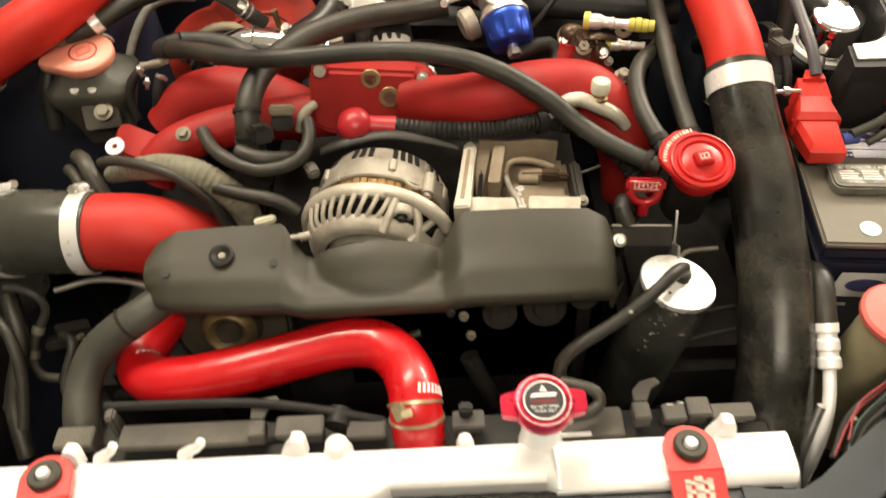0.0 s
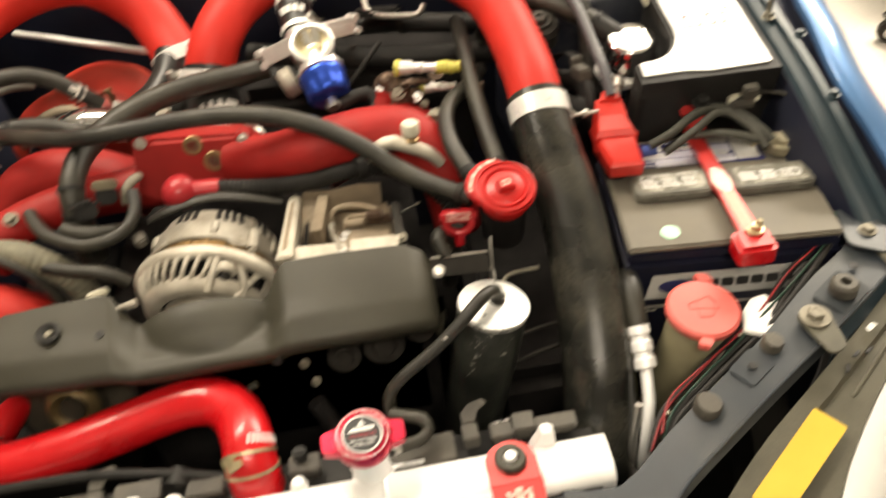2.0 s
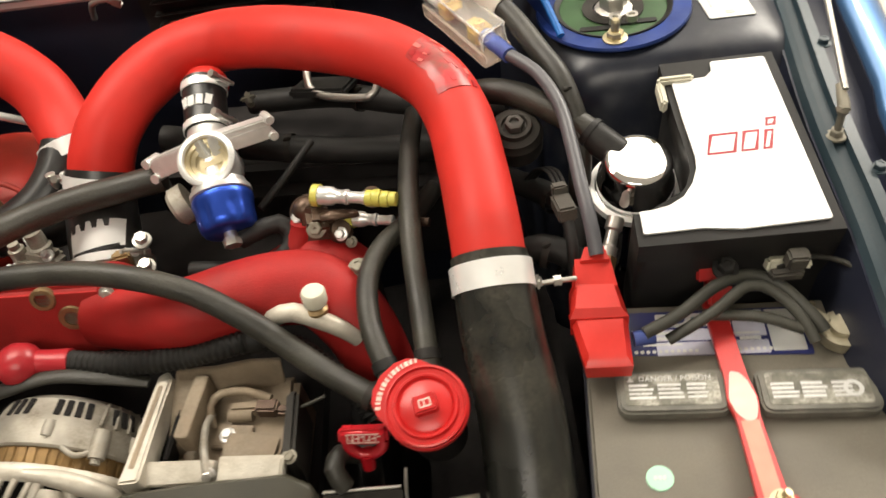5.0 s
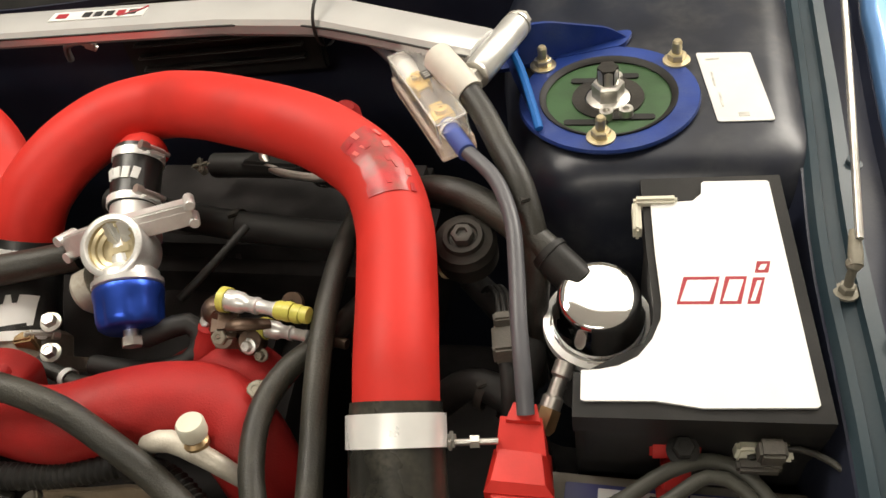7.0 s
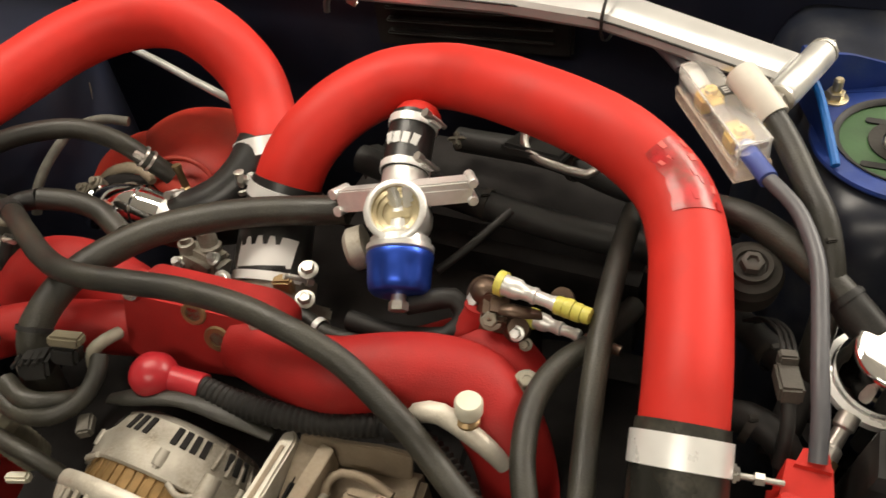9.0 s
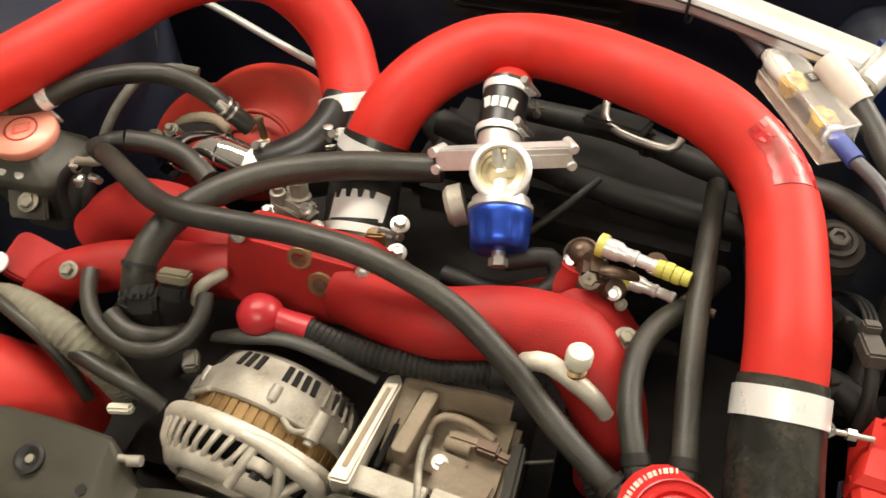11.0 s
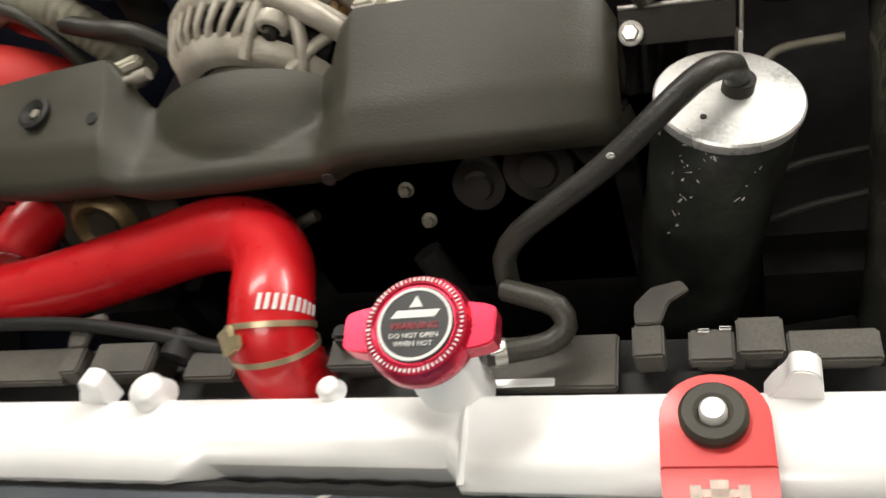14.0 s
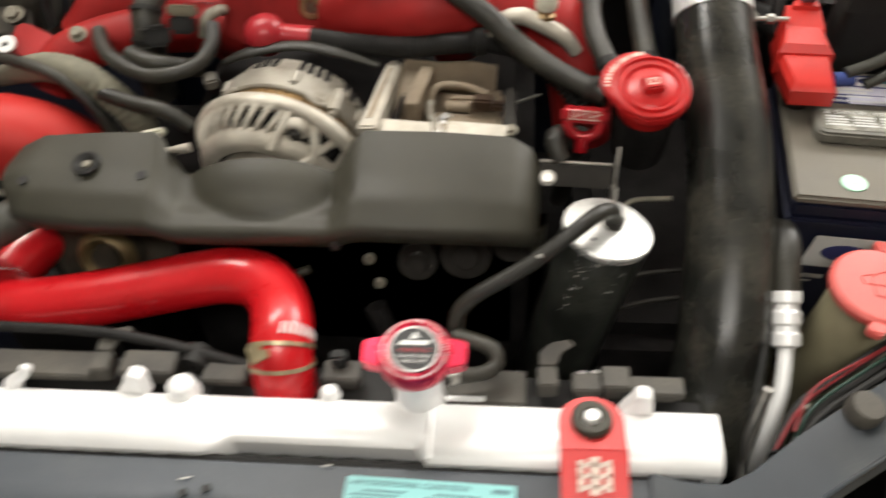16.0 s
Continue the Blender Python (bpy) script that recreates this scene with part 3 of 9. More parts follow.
for a, b in zip(rail_in, rail_out):
    gut.append([a, a + Vector((0.004, 0, 0.006)), a.lerp(b, 0.3) + Vector((0, 0, 0.006)), a.lerp(b, 0.36), a.lerp(b, 0.64), a.lerp(b, 0.7) + Vector((0, 0, 0.006)), b + Vector((0, 0, 0.004)), b])
part("gutter_rail", sheet(gut, 0.0015), BODY_GREY, body, "slate blue painted gutter rail with seams")
wing, channel = [], []
crest = smooth_pts([(0.668, 0.33, 0.780), (0.648, 0.46, 0.836), (0.632, 0.56, 0.875), (0.637, 0.66, 0.897), (0.652, 0.78, 0.909), (0.668, 0.94, 0.917), (0.694, 1.15, 0.925)], 20)
for b, c in zip(rail_out, crest):
    c = Vector((c.x, b.y, c.z))
    channel.append([b, b - Vector((-0.003, 0, 0.016)), c - Vector((0.004, 0, 0.022)), c - Vector((0.001, 0, 0.008))])
    wing.append([c - Vector((0, 0, 0.012)), c - Vector((0, 0, 0.002)), c + Vector((0.003, 0, 0.0008)), c + Vector((0.012, 0, 0.0012)), c + Vector((0.022, 0, -0.001)), c + Vector((0.032, 0, -0.006)), c + Vector((0.042, 0, -0.016)), c + Vector((0.052, 0, -0.036)), c + Vector((0.062, 0, -0.10)), c + Vector((0.075, 0, -0.30)), c + Vector((0.065, 0, -0.62))])
part("wing_channel", sheet(channel, 0.0012), BODY_BLACK, body, "dark navy gap beside the wing")
part("front_wing", sheet(wing, 0.0012), WING_BLUE, body, "bright blue front wing panel, paled for reflected white", smooth=60)
for y, z in [(0.60, 0.884), (0.70, 0.899), (0.86, 0.908)]:
    bolt((0.604 + (y - 0.6) * 0.09, y, z), (0, 0, 1), 0.005, 0.006, body, BODY_GREY)

# prop rod with its ball stud
prop = thing("hood_prop_rod", (0.602, 0.756, 0.915), "thin silver gas strut with a ball end on the gutter", "strut")
part("rod", tube([(0.5985, 0.752, 0.940), (0.622, 0.92, 0.995), (0.645, 1.10, 1.05), (0.66, 1.2, 1.08)], 0.0026, 12), STEEL, prop)
part("ball_socket", lathe([(0, -0.008), (0.0042, -0.007), (0.0048, 0), (0.0040, 0.010), (0.0032, 0.018), (0, 0.018)], (0.5955, 0.744, 0.933), (0.13, 0.9, 0.3), 16), DUSTY_ZINC, prop)
part("ball_stud", join(lathe([(0, -0.006), (0.004, -0.004), (0.0055, 0), (0.004, 0.004), (0, 0.006)], (0.5945, 0.7405, 0.930), n=16), lathe([(0, -0.030), (0.0030, -0.030), (0.0030, 0), (0, 0)], (0.5945, 0.7405, 0.930), n=10), bolt_bm((0.5945, 0.7405, 0.902), (0, 0, 1), 0.0055, 0.008)), DUSTY_ZINC, prop)

# strut tower
tower_rings = []
for z, e_ in [(0.55, -0.010), (0.80, -0.004), (0.845, 0.0), (0.870, 0.003), (0.888, 0.008), (0.902, 0.015), (0.911, 0.024), (0.9155, 0.034), (0.917, 0.046)]:
    plan = rounded([(0.378 + e_, 0.852 + e_), (0.622 - e_, 0.838 + e_), (0.660 - e_, 1.2), (0.352 + e_, 1.2)], 0.045, 8)
    tower_rings.append([(x, y, z) for x, y in plan])
tower = part("strut_tower", loft(tower_rings), TOWER_PAINT, body, "dark navy painted strut tower", smooth=60)
tag = thing("information_plate", (0.558, 0.96, 0.917), "blank silver white information sticker on the tower", "sticker")
part("plate", prism(rounded([(0.535, 1.012), (0.580, 1.006), (0.582, 0.908), (0.539, 0.911)], 0.003), 0.9174, 0.9182), LABEL_WHITE, tag)
part("print_bar", bars([(0.541, 1.0, 0.012, 0.002), (0.556, 0.918, 0.008, 0.005), (0.543, 0.97, 0.0015, 0.02), (0.545, 0.94, 0.0015, 0.02)], Matrix.Translation((0, 0, 0.9184)), 0.0004), LABEL_GREY, tag)

for sx in (-0.70, 0.60):
    part("tyre", lathe([(0.20, -0.10), (0.29, -0.10), (0.31, -0.08), (0.31, 0.08), (0.29, 0.10), (0.20, 0.10)], (sx, 0.70, 0.31), (1, 0, 0), 40, close=True), RUBBER_DARK, body)

# firewall, floor of the bay and the far side
part("firewall", sheet([[(x, 1.19 + 0.02 * math.sin(9 * x), z) for z in (0.25, 0.5, 0.7, 0.80, 0.86, 0.95)] for x in [-0.75 + 0.07 * i for i in range(21)]], 0.003), BODY_BLACK, body, "dark navy firewall panel")
part("cowl", sheet([[(x, 1.17, 0.93), (x, 1.19, 0.955), (x, 1.24, 0.955), (x, 1.34, 0.93), (x, 1.5, 0.96)] for x in [-0.75 + 0.1 * i for i in range(16)]], 0.004), PLASTIC_BLACK, body, "black plastic scuttle panel")
# Bay floor and front panel take the black that paints deep shade.
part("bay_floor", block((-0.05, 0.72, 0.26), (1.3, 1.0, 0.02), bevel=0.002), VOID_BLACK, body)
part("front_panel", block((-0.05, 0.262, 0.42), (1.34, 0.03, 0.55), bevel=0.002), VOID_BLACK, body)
left_rail = smooth_pts([(-0.66, 0.33, 0.80), (-0.64, 0.56, 0.865), (-0.645, 0.75, 0.895), (-0.66, 0.94, 0.905), (-0.69, 1.2, 0.91)], 14)
part("inner_wing", sheet([[Vector(p), Vector(p) + Vector((0.012, 0, -0.05)), (p[0] + 0.02, p[1], 0.60), (p[0] + 0.04, p[1], 0.28)] for p in left_rail], 0.002), BODY_BLACK, body)
part("gutter_rail", sheet([[Vector(p), Vector(p) + Vector((-0.03, 0, 0.006)), Vector(p) + Vector((-0.035, 0, 0)), Vector(p) + Vector((-0.06, 0, 0.006))] for p in left_rail], 0.002), BODY_GREY, body)
part("front_wing", sheet([[Vector(p) + Vector((-0.06, 0, -0.02)), Vector(p) + Vector((-0.08, 0, 0.002)), Vector(p) + Vector((-0.11, 0, -0.004)), Vector(p) + Vector((-0.17, 0, -0.06)), Vector(p) + Vector((-0.20, 0, -0.35)), Vector(p) + Vector((-0.19, 0, -0.62))] for p in left_rail], 0.0012), BLUE_PAINT, body)
left_tower = part("strut_tower", lathe([(0.17, -0.4), (0.165, 0), (0.155, 0.02), (0.13, 0.028), (0, 0.028)], (-0.56, 0.99, 0.885), n=32), BODY_BLACK, body)

# ---- front: blue bumper flange, latch, headlight ----
flange = thing("bumper_flange", (0.1, 0.2, 0.70), "bright blue painted bumper flange bolted along the front", "bumper")


def flange_panel(x0, x1, tip=None):
    outline = [(x0, 0.231), (x1, 0.231)]
    if tip:
        outline = [(x0, 0.232), (0.25, 0.232), (0.315, 0.241), (0.332, 0.262), (0.350, 0.262), (0.356, 0.214), (0.30, 0.212), (0.24, 0.192), (0.18, 0.140), (x0, 0.128)]
    else:
        outline += [(x1, 0.128), (x0, 0.128)]
    ob = part("flange_panel", prism(rounded(outline, 0.006, 3), -0.0025, 0, Matrix.Translation((0, 0, 0.746)), 0.0008), BLUE_PAINT, flange)
    return ob


left_panel, right_panel = flange_panel(-0.62, -0.143), flange_panel(0.004, 0.352, True)
for a, b, z in [(-0.60, -0.505, 0.7485), (-0.302, -0.224, 0.7485), (0.082, 0.166, 0.7485)]:
    pad = rounded([(a, 0.120), (b, 0.120), (b - 0.003, 0.212), (a + 0.003, 0.212)], 0.007, 4)
    part("raised_pad", loft([[(x, y, 0.744) for x, y in pad], [(x, y, 0.7490) for x, y in pad], [((a + b) / 2 + (x - (a + b) / 2) * 0.93, 0.166 + (y - 0.166) * 0.93, 0.7530) for x, y in pad]]), BLUE_PAINT, flange, smooth=25)
for x0, x1 in [(-0.618, -0.145), (0.006, 0.300)]:
    part("rolled_edge", tube([(x0, 0.2300, 0.7475), ((x0 + x1) / 2, 0.2300, 0.7478), (x1, 0.2310, 0.7475)], 0.0022, 8, 0.05), BLUE_PAINT, flange)
part("front_skin", sheet([[(x, 0.130, 0.745), (x, 0.105, 0.735), (x, 0.085, 0.69), (x, 0.075, 0.55), (x, 0.06, 0.35)] for x in [-0.62 + 0.05 * i for i in range(18)]], 0.002), BLUE_PAINT, flange)
for x, y in [(-0.331, 0.207), (-0.183, 0.208), (0.045, 0.207), (0.196, 0.207), (0.339, 0.240)]:
    part("push_clip", lathe([(0, 0), (0.0105, 0), (0.0105, 0.0025), (0.009, 0.004), (0.0082, 0.0040), (0.0082, 0.006), (0.0070, 0.007), (0.0025, 0.007), (0.002, 0.006), (0, 0.006)], (x, y, 0.746), n=20), PLASTIC_DUSTY, flange, "round black push-in clip")

latch = thing("hood_latch", (-0.065, 0.20, 0.70), "black steel hood latch between the blue panels", "latch")
part("latch_plate", block((-0.065, 0.195, 0.715), (0.135, 0.07, 0.012), bevel=0.003), STEEL_DARK, latch)
for x in (-0.098, -0.036):
    part("guide", block((x + 0.004, 0.198, 0.738), (0.020, 0.03, 0.03), (0, 0, 8), 0.003), PLASTIC_DUSTY, latch)
part("striker_loop", tube([(-0.088, 0.195, 0.722), (-0.066, 0.190, 0.730), (-0.045, 0.195, 0.722)], 0.004, 10), STEEL, latch)
part("latch_claw", join(tube([(-0.082, 0.200, 0.738), (-0.070, 0.192, 0.744), (-0.056, 0.198, 0.740)], 0.0035, 10), block((-0.066, 0.186, 0.724), (0.030, 0.010, 0.018), (20, 0, 0), 0.002)), STEEL_DARK, latch)
part("latch_pivot", block((-0.066, 0.214, 0.735), (0.034, 0.012, 0.03), bevel=0.002), STEEL_DARK, latch)
for x in (-0.112, -0.018):
    bolt((x, 0.216, 0.728), (0, -0.3, 1), 0.0058, 0.010, latch, DUSTY_ZINC)
part("grille_core", sheet([[(x, 0.19, 0.70), (x, 0.13, 0.69), (x, 0.09, 0.66)] for x in [-0.16 + 0.03 * i for i in range(7)]], 0.003), PLASTIC_BLACK, latch)

headlight = thing("headlight", (0.45, 0.28, 0.70), "headlight housing of dusty black plastic with clear lens", "headlight")
crown = smooth_pts([(0.314, 0.212, 0.712), (0.350, 0.238, 0.732), (0.380, 0.264, 0.748), (0.420, 0.294, 0.764), (0.470, 0.326, 0.779), (0.525, 0.364, 0.786), (0.577, 0.402, 0.791), (0.592, 0.414, 0.792)], 24)
brow = smooth_pts([(0.335, 0.148, 0.690), (0.372, 0.160, 0.704), (0.420, 0.187, 0.722), (0.475, 0.262, 0.752), (0.532, 0.321, 0.770), (0.562, 0.345, 0.776), (0.588, 0.368, 0.781), (0.601, 0.392, 0.785)], 24)
rows = []
for c, e in zip(crown, brow):
    d = (e - c).normalized()
    rows.append([c - d * 0.004 - Vector((0, 0, 0.075)), c - d * 0.004 - Vector((0, 0, 0.008)), c - d * 0.003, c, c + d * 0.014 + Vector((0, 0, 0.0005)), c + d * 0.017 - Vector((0, 0, 0.005)), c.lerp(e, 0.55) - Vector((0, 0, 0.004)), e, e + d * 0.001 - Vector((0, 0, 0.012))])
part("housing", sheet(rows, 0.0025), HOUSING, headlight)
lens_rows = []
for e, c in zip(brow, crown):
    d = Vector((e.x - c.x, e.y - c.y, 0)).normalized()
    lens_rows.append([e + d * 0.001 - Vector((0, 0, 0.002)), e + d * 0.012 - Vector((0, 0, 0.005)), e + d * 0.035 - Vector((0, 0, 0.020)), e + d * 0.055 - Vector((0, 0, 0.055)), e + d * 0.060 - Vector((0, 0, 0.14))])
part("lens", sheet(lens_rows, 0.003), WHITE_PLASTIC, headlight, "milky clear headlight lens")
lab = frame_of((0.392, 0.240, 0.7465), (0.462, 0.292, 0.768), (0.380, 0.258, 0.748))
part("warning_label", prism(rounded([(0.004, -0.016), (0.104, -0.016), (0.104, 0.014), (0.004, 0.014)], 0.003), 0.0005, 0.0012, lab), YELLOW_LABEL, headlight, "yellow warning label")
part("seam_rib", tube([(0.505, 0.318, 0.768), (0.545, 0.350, 0.777), (0.585, 0.384, 0.784)], 0.0018, 8), HOUSING, headlight)
for q, a in [((0.520, 0.349, 0.7855), 35), ((0.534, 0.352, 0.783), 35), ((0.506, 0.337, 0.7835), 60)]:
    part("clip_slot", block(q, (0.010, 0.003, 0.002), (0, 0, a), 0.0006), RUBBER_DARK, headlight)
part("label_scrap", prism(rounded([(0, 0), (0.012, 0.001), (0.010, 0.006), (0.001, 0.005)], 0.002), 0, 0.0005, pose(0.540, 0.366, 0.7905, 4, -4, 25)), LABEL_WHITE, headlight)
for p in [(0.366, 0.236, 0.737)]:
    bolt(p, (0, 0, 1), 0.007, 0.007, headlight, PLASTIC_DUSTY, "adjuster")

# ---- radiator ----
radiator = thing("radiator", (-0.05, 0.312, 0.40), "bright aluminium radiator behind the front beam", "radiator")


def tank_ring(x, front, low=0.712):
    return [(x, front, low), (x, front - 0.002, 0.756), (x, front + 0.003, 0.7615), (x, front + 0.010, 0.7635), (x, 0.327, 0.7640), (x, 0.3315, 0.761), (x, 0.333, low)]


tank = part("top_tank", loft([tank_ring(x, f) for x, f in [(-0.425, 0.292), (-0.423, 0.290), (-0.075, 0.290), (-0.060, 0.2925), (-0.052, 0.2995), (0.078, 0.2995), (0.083, 0.294), (0.086, 0.289), (0.281, 0.289), (0.283, 0.291)]]), ALU_BRIGHT, radiator, "welded aluminium top tank")
part("core", block((-0.071, 0.316, 0.51), (0.70, 0.045, 0.40), bevel=0.001), STEEL_DARK, radiator)
part("weld_seam", tube([(0.087, 0.288, 0.7600), (0.087, 0.31, 0.7645), (0.086, 0.332, 0.7635)], 0.0018, 8, 0.003), ALU_BRIGHT, tank)
def weld_rod(lean):
    return join(tube([(-0.012 * lean, 0, -0.004), (-0.006 * lean, 0, 0.004), (0.002 * lean, 0, 0.011), (0.005 * lean, 0, 0.017)], [0.0070, 0.0050, 0.0040, 0.0040], 12, 0.003), lathe([(0, -0.0045), (0.0030, -0.0036), (0.0046, 0), (0.0032, 0.0034), (0, 0.0045)], (0.006 * lean, 0, 0.018), n=14))


def weld_wedge():
    return prism(rounded([(-0.013, -0.006), (0.0115, -0.006), (0.0100, 0.013), (0.0060, 0.0165), (-0.0015, 0.0165), (-0.0035, 0.010), (-0.0085, 0.003)], 0.0028, 4), -0.0060, 0.0060, pose(0, 0, 0, 78, 0, 0), 0.0022)


def weld_button():
    return lathe([(0, -0.005), (0.013, -0.005), (0.0105, 0.002), (0.0100, 0.007), (0.0070, 0.010), (0, 0.0108)], n=20)


for x, y, shape_ in [(-0.327, 0.345, weld_wedge()), (-0.291, 0.346, weld_rod(1)), (-0.217, 0.346, weld_rod(1.1)), (-0.134, 0.346, weld_wedge()), (-0.097, 0.345, weld_button()), (0.012, 0.346, moved(weld_button(), Matrix.Scale(0.6, 4))), (0.229, 0.344, weld_wedge())]:
    part("fixing_tab", moved(shape_, pose(x, y - 0.011, 0.7630, 0, 0, -4)), ALU_BRIGHT, tank, "pale welded fixing tab", smooth=50)
part("foam_strip", tube([(-0.42, 0.288, 0.748), (-0.2, 0.287, 0.747), (0.0, 0.288, 0.748), (0.27, 0.287, 0.747)], 0.004, 8, 0.012, wave=0.0006, ribs=1), RUBBER_DARK, radiator, "black foam sealing strip")
part("filler_neck", lathe([(0, 0), (0.019, 0), (0.017, 0.01), (0.017, 0.042), (0.022, 0.046), (0.022, 0.049), (0, 0.049)], (0.077, 0.338, 0.752), n=28), ALU_BRIGHT, radiator)

CAP = axis_matrix((0.077, 0.339, 0.803), (0.02, -0.16, 1), -6) @ Matrix.Scale(0.91, 4)
cap = part("radiator_cap", moved(lathe([(0, 0), (0.026, 0), (0.0275, 0.003), (0.0275, 0.012), (0.0255, 0.0165), (0.0215, 0.0175), (0.0205, 0.0165), (0, 0.0165)], n=48), CAP), PINK_ANODIZED, radiator, "magenta anodized radiator cap")
for s in (-1, 1):
    ear = [(0.020 * s, -0.013), (0.032 * s, -0.011), (0.0385 * s, -0.009), (0.0385 * s, 0.009), (0.032 * s, 0.011), (0.020 * s, 0.013)]
    part("ear", prism(rounded(ear if s > 0 else ear[::-1], 0.003, 3), 0.001, 0.013, CAP, 0.0015), PINK_ANODIZED, cap)
disc = part("warning_disc", moved(lathe([(0, 0.0166), (0.0195, 0.0166), (0.0195, 0.0172), (0, 0.0172)], n=40), CAP), INK_BLACK, cap, "black printed warning disc")
part("disc_ring", moved(lathe([(0.0172, 0.0172), (0.0188, 0.0172), (0.0188, 0.0177), (0.0172, 0.0177)], n=48, close=True), CAP), INK_WHITE, cap)
part("triangle", prism([(-0.0035, 0.0085), (0.0035, 0.0085), (0, 0.0145)], 0.0172, 0.0177, CAP), INK_WHITE, cap)
part("logo_bar", prism([(-0.0125, 0.0030), (0.0100, 0.0030), (0.0125, 0.0070), (-0.0095, 0.0070)], 0.0172, 0.0177, CAP), INK_WHITE, cap)
writing("warning_word", "WARNING", CAP @ Matrix.Translation((0, -0.0013, 0.0175)), 0.0050, INK_RED, cap)
writing("warning_word", "DO NOT OPEN", CAP @ Matrix.Translation((0, -0.0062, 0.0175)), 0.0036, INK_WHITE, cap)
writing("warning_word", "WHEN HOT", CAP @ Matrix.Translation((0, -0.0103, 0.0175)), 0.0036, INK_WHITE, cap)
random.seed(3)
part("rim_print", join(*[moved(block((0.0236 * math.cos(a), 0.0236 * math.sin(a), 0.0174), (random.uniform(0.0014, 0.0024), random.uniform(0.0006, 0.0013), 0.0006), (0, 0, math.degrees(a)), 0), CAP) for a in [0.098 * i for i in range(64)]]), INK_WHITE, cap, "worn white rim print")

# red stays over the radiator
for x, yaw, mark in [(-0.3385, 9.0, 0), (0.1965, 1.5, 1)]:
    stay = thing("radiator_stay", (x, 0.28, 0.757), "red anodized radiator stay with black bushing and silver print", "bracket", "radiator stays")
    M = pose(x, 0.314, 0.772, 0, 0, yaw)
    head = [(0.0220 * math.cos(a), 0.0220 * math.sin(a) * 0.92) for a in [math.pi * i / 14 for i in range(15)]] + [(-0.0220, -0.022), (0.0220, -0.022)]
    part("upper_plate", prism(head, -0.004, 0.002, M, 0.001), RED_ANODIZED, stay)
    wedge = loft([[(-0.0220, -0.022, -0.004), (0.0220, -0.022, -0.004), (0.0220, -0.022, 0.002), (-0.0220, -0.022, 0.002)], [(-0.0220, -0.052, -0.018), (0.0220, -0.052, -0.018), (0.0220, -0.052, -0.0125), (-0.0220, -0.052, -0.0125)]])
    part("sloped_plate", moved(wedge, M), RED_ANODIZED, stay)
    tail = [(0.0220, -0.052), (-0.0220, -0.052)] + [(-0.0220 * math.cos(a), -0.066 - 0.0215 * math.sin(a)) for a in [math.pi * i / 14 for i in range(15)]]
    part("lower_plate", prism(tail, -0.018, -0.0125, M, 0.001), RED_ANODIZED, stay)
    part("bushing", moved(lathe([(0.0062, 0.002), (0.0138, 0.002), (0.0138, 0.006), (0.0122, 0.008), (0.0080, 0.008), (0.0062, 0.0065)], n=32, close=True), M), PLASTIC_GREY, stay, "black rubber bushing")
    part("pin", moved(lathe([(0, 0.0), (0.0056, 0.0), (0.0056, 0.009), (0.0045, 0.0105), (0, 0.0105)], n=20), M), STEEL_BAND, stay, "bright steel pin")
    slope = M @ pose(0, -0.037, -0.0040, 25, 0, 0)
    if mark:
        rows = [(-0.013, y, 0.026, 0.003) for y in (-0.007, 0.0, 0.007)] + [(-0.013, 0, 0.005, 0.02), (-0.004, 0, 0.008, 0.024), (0.008, 0, 0.005, 0.02)]
    else:
        rows = [(-0.021, 0.0085, 0.042, 0.0018), (-0.021, -0.0085, 0.042, 0.0018), (-0.021, 0, 0.0018, 0.018), (0.0192, 0, 0.0018, 0.018), (-0.016, -0.001, 0.003, 0.010), (-0.010, 0.004, 0.010, 0.0022), (-0.010, -0.004, 0.010, 0.0022), (-0.002, 0, 0.0022, 0.010), (0.004, 0.004, 0.012, 0.0022), (0.004, 0, 0.0022, 0.010), (0.004, -0.004, 0.012, 0.0022)]
    part("print", bars([(x_ * 0.86, y_, w_ * 0.86, h_) for x_, y_, w_, h_ in rows], slope, 0.0008), INK_SILVER, stay, "scuffed silver print")
    part("tail_bolt", join(moved(lathe([(0, -0.0125), (0.0075, -0.0125), (0.0065, -0.0105), (0, -0.010)], (0, -0.066, 0), n=16), M), moved(block((0.001, -0.066, -0.0095), (0.009, 0.006, 0.003), (0, 0, 25), 0.001), M)), INK_SILVER, stay)

label = thing("service_label", (0.089, 0.256, 0.7535), "turquoise air conditioning service label on the front beam", "label")
LM = frame_of((0.0325, 0.2365, 0.7545), (0.1445, 0.2340, 0.7545), (0.0325, 0.276, 0.7545))
part("label_sheet", prism(rounded([(0, 0), (0.1135, 0), (0.1135, 0.0400), (0, 0.0400)], 0.002), 0, 0.0006, LM), LABEL_TEAL, label)
writing("label_word", "AIR CONDITIONER", LM @ Matrix.Translation((0.004, 0.0355, 0.0008)), 0.0052, LABEL_INK, label, align="LEFT")
writing("label_word", "CLIMATISEUR", LM @ Matrix.Translation((0.052, 0.0355, 0.0008)), 0.0052, LABEL_INK, label, align="LEFT")
random.seed(5)
rows = []
for col in (0.004, 0.052):
    for k in range(9):
        x = col + (0 if k % 3 else 0.008)
        rows.append((x, 0.030 - k * 0.0031, 0.014 + 0.024 * random.random(), 0.0011))
rows += [(0.098, 0.035, 0.012, 0.0030), (0.097, 0.028, 0.014, 0.0006), (0.097, 0.022, 0.014, 0.0006), (0.094, 0.004, 0.015, 0.0020)]
for line_ in rows:
    part("label_line", bars([line_], LM @ Matrix.Translation((0, 0, 0.0008)), 0.0003), LABEL_INK, label)

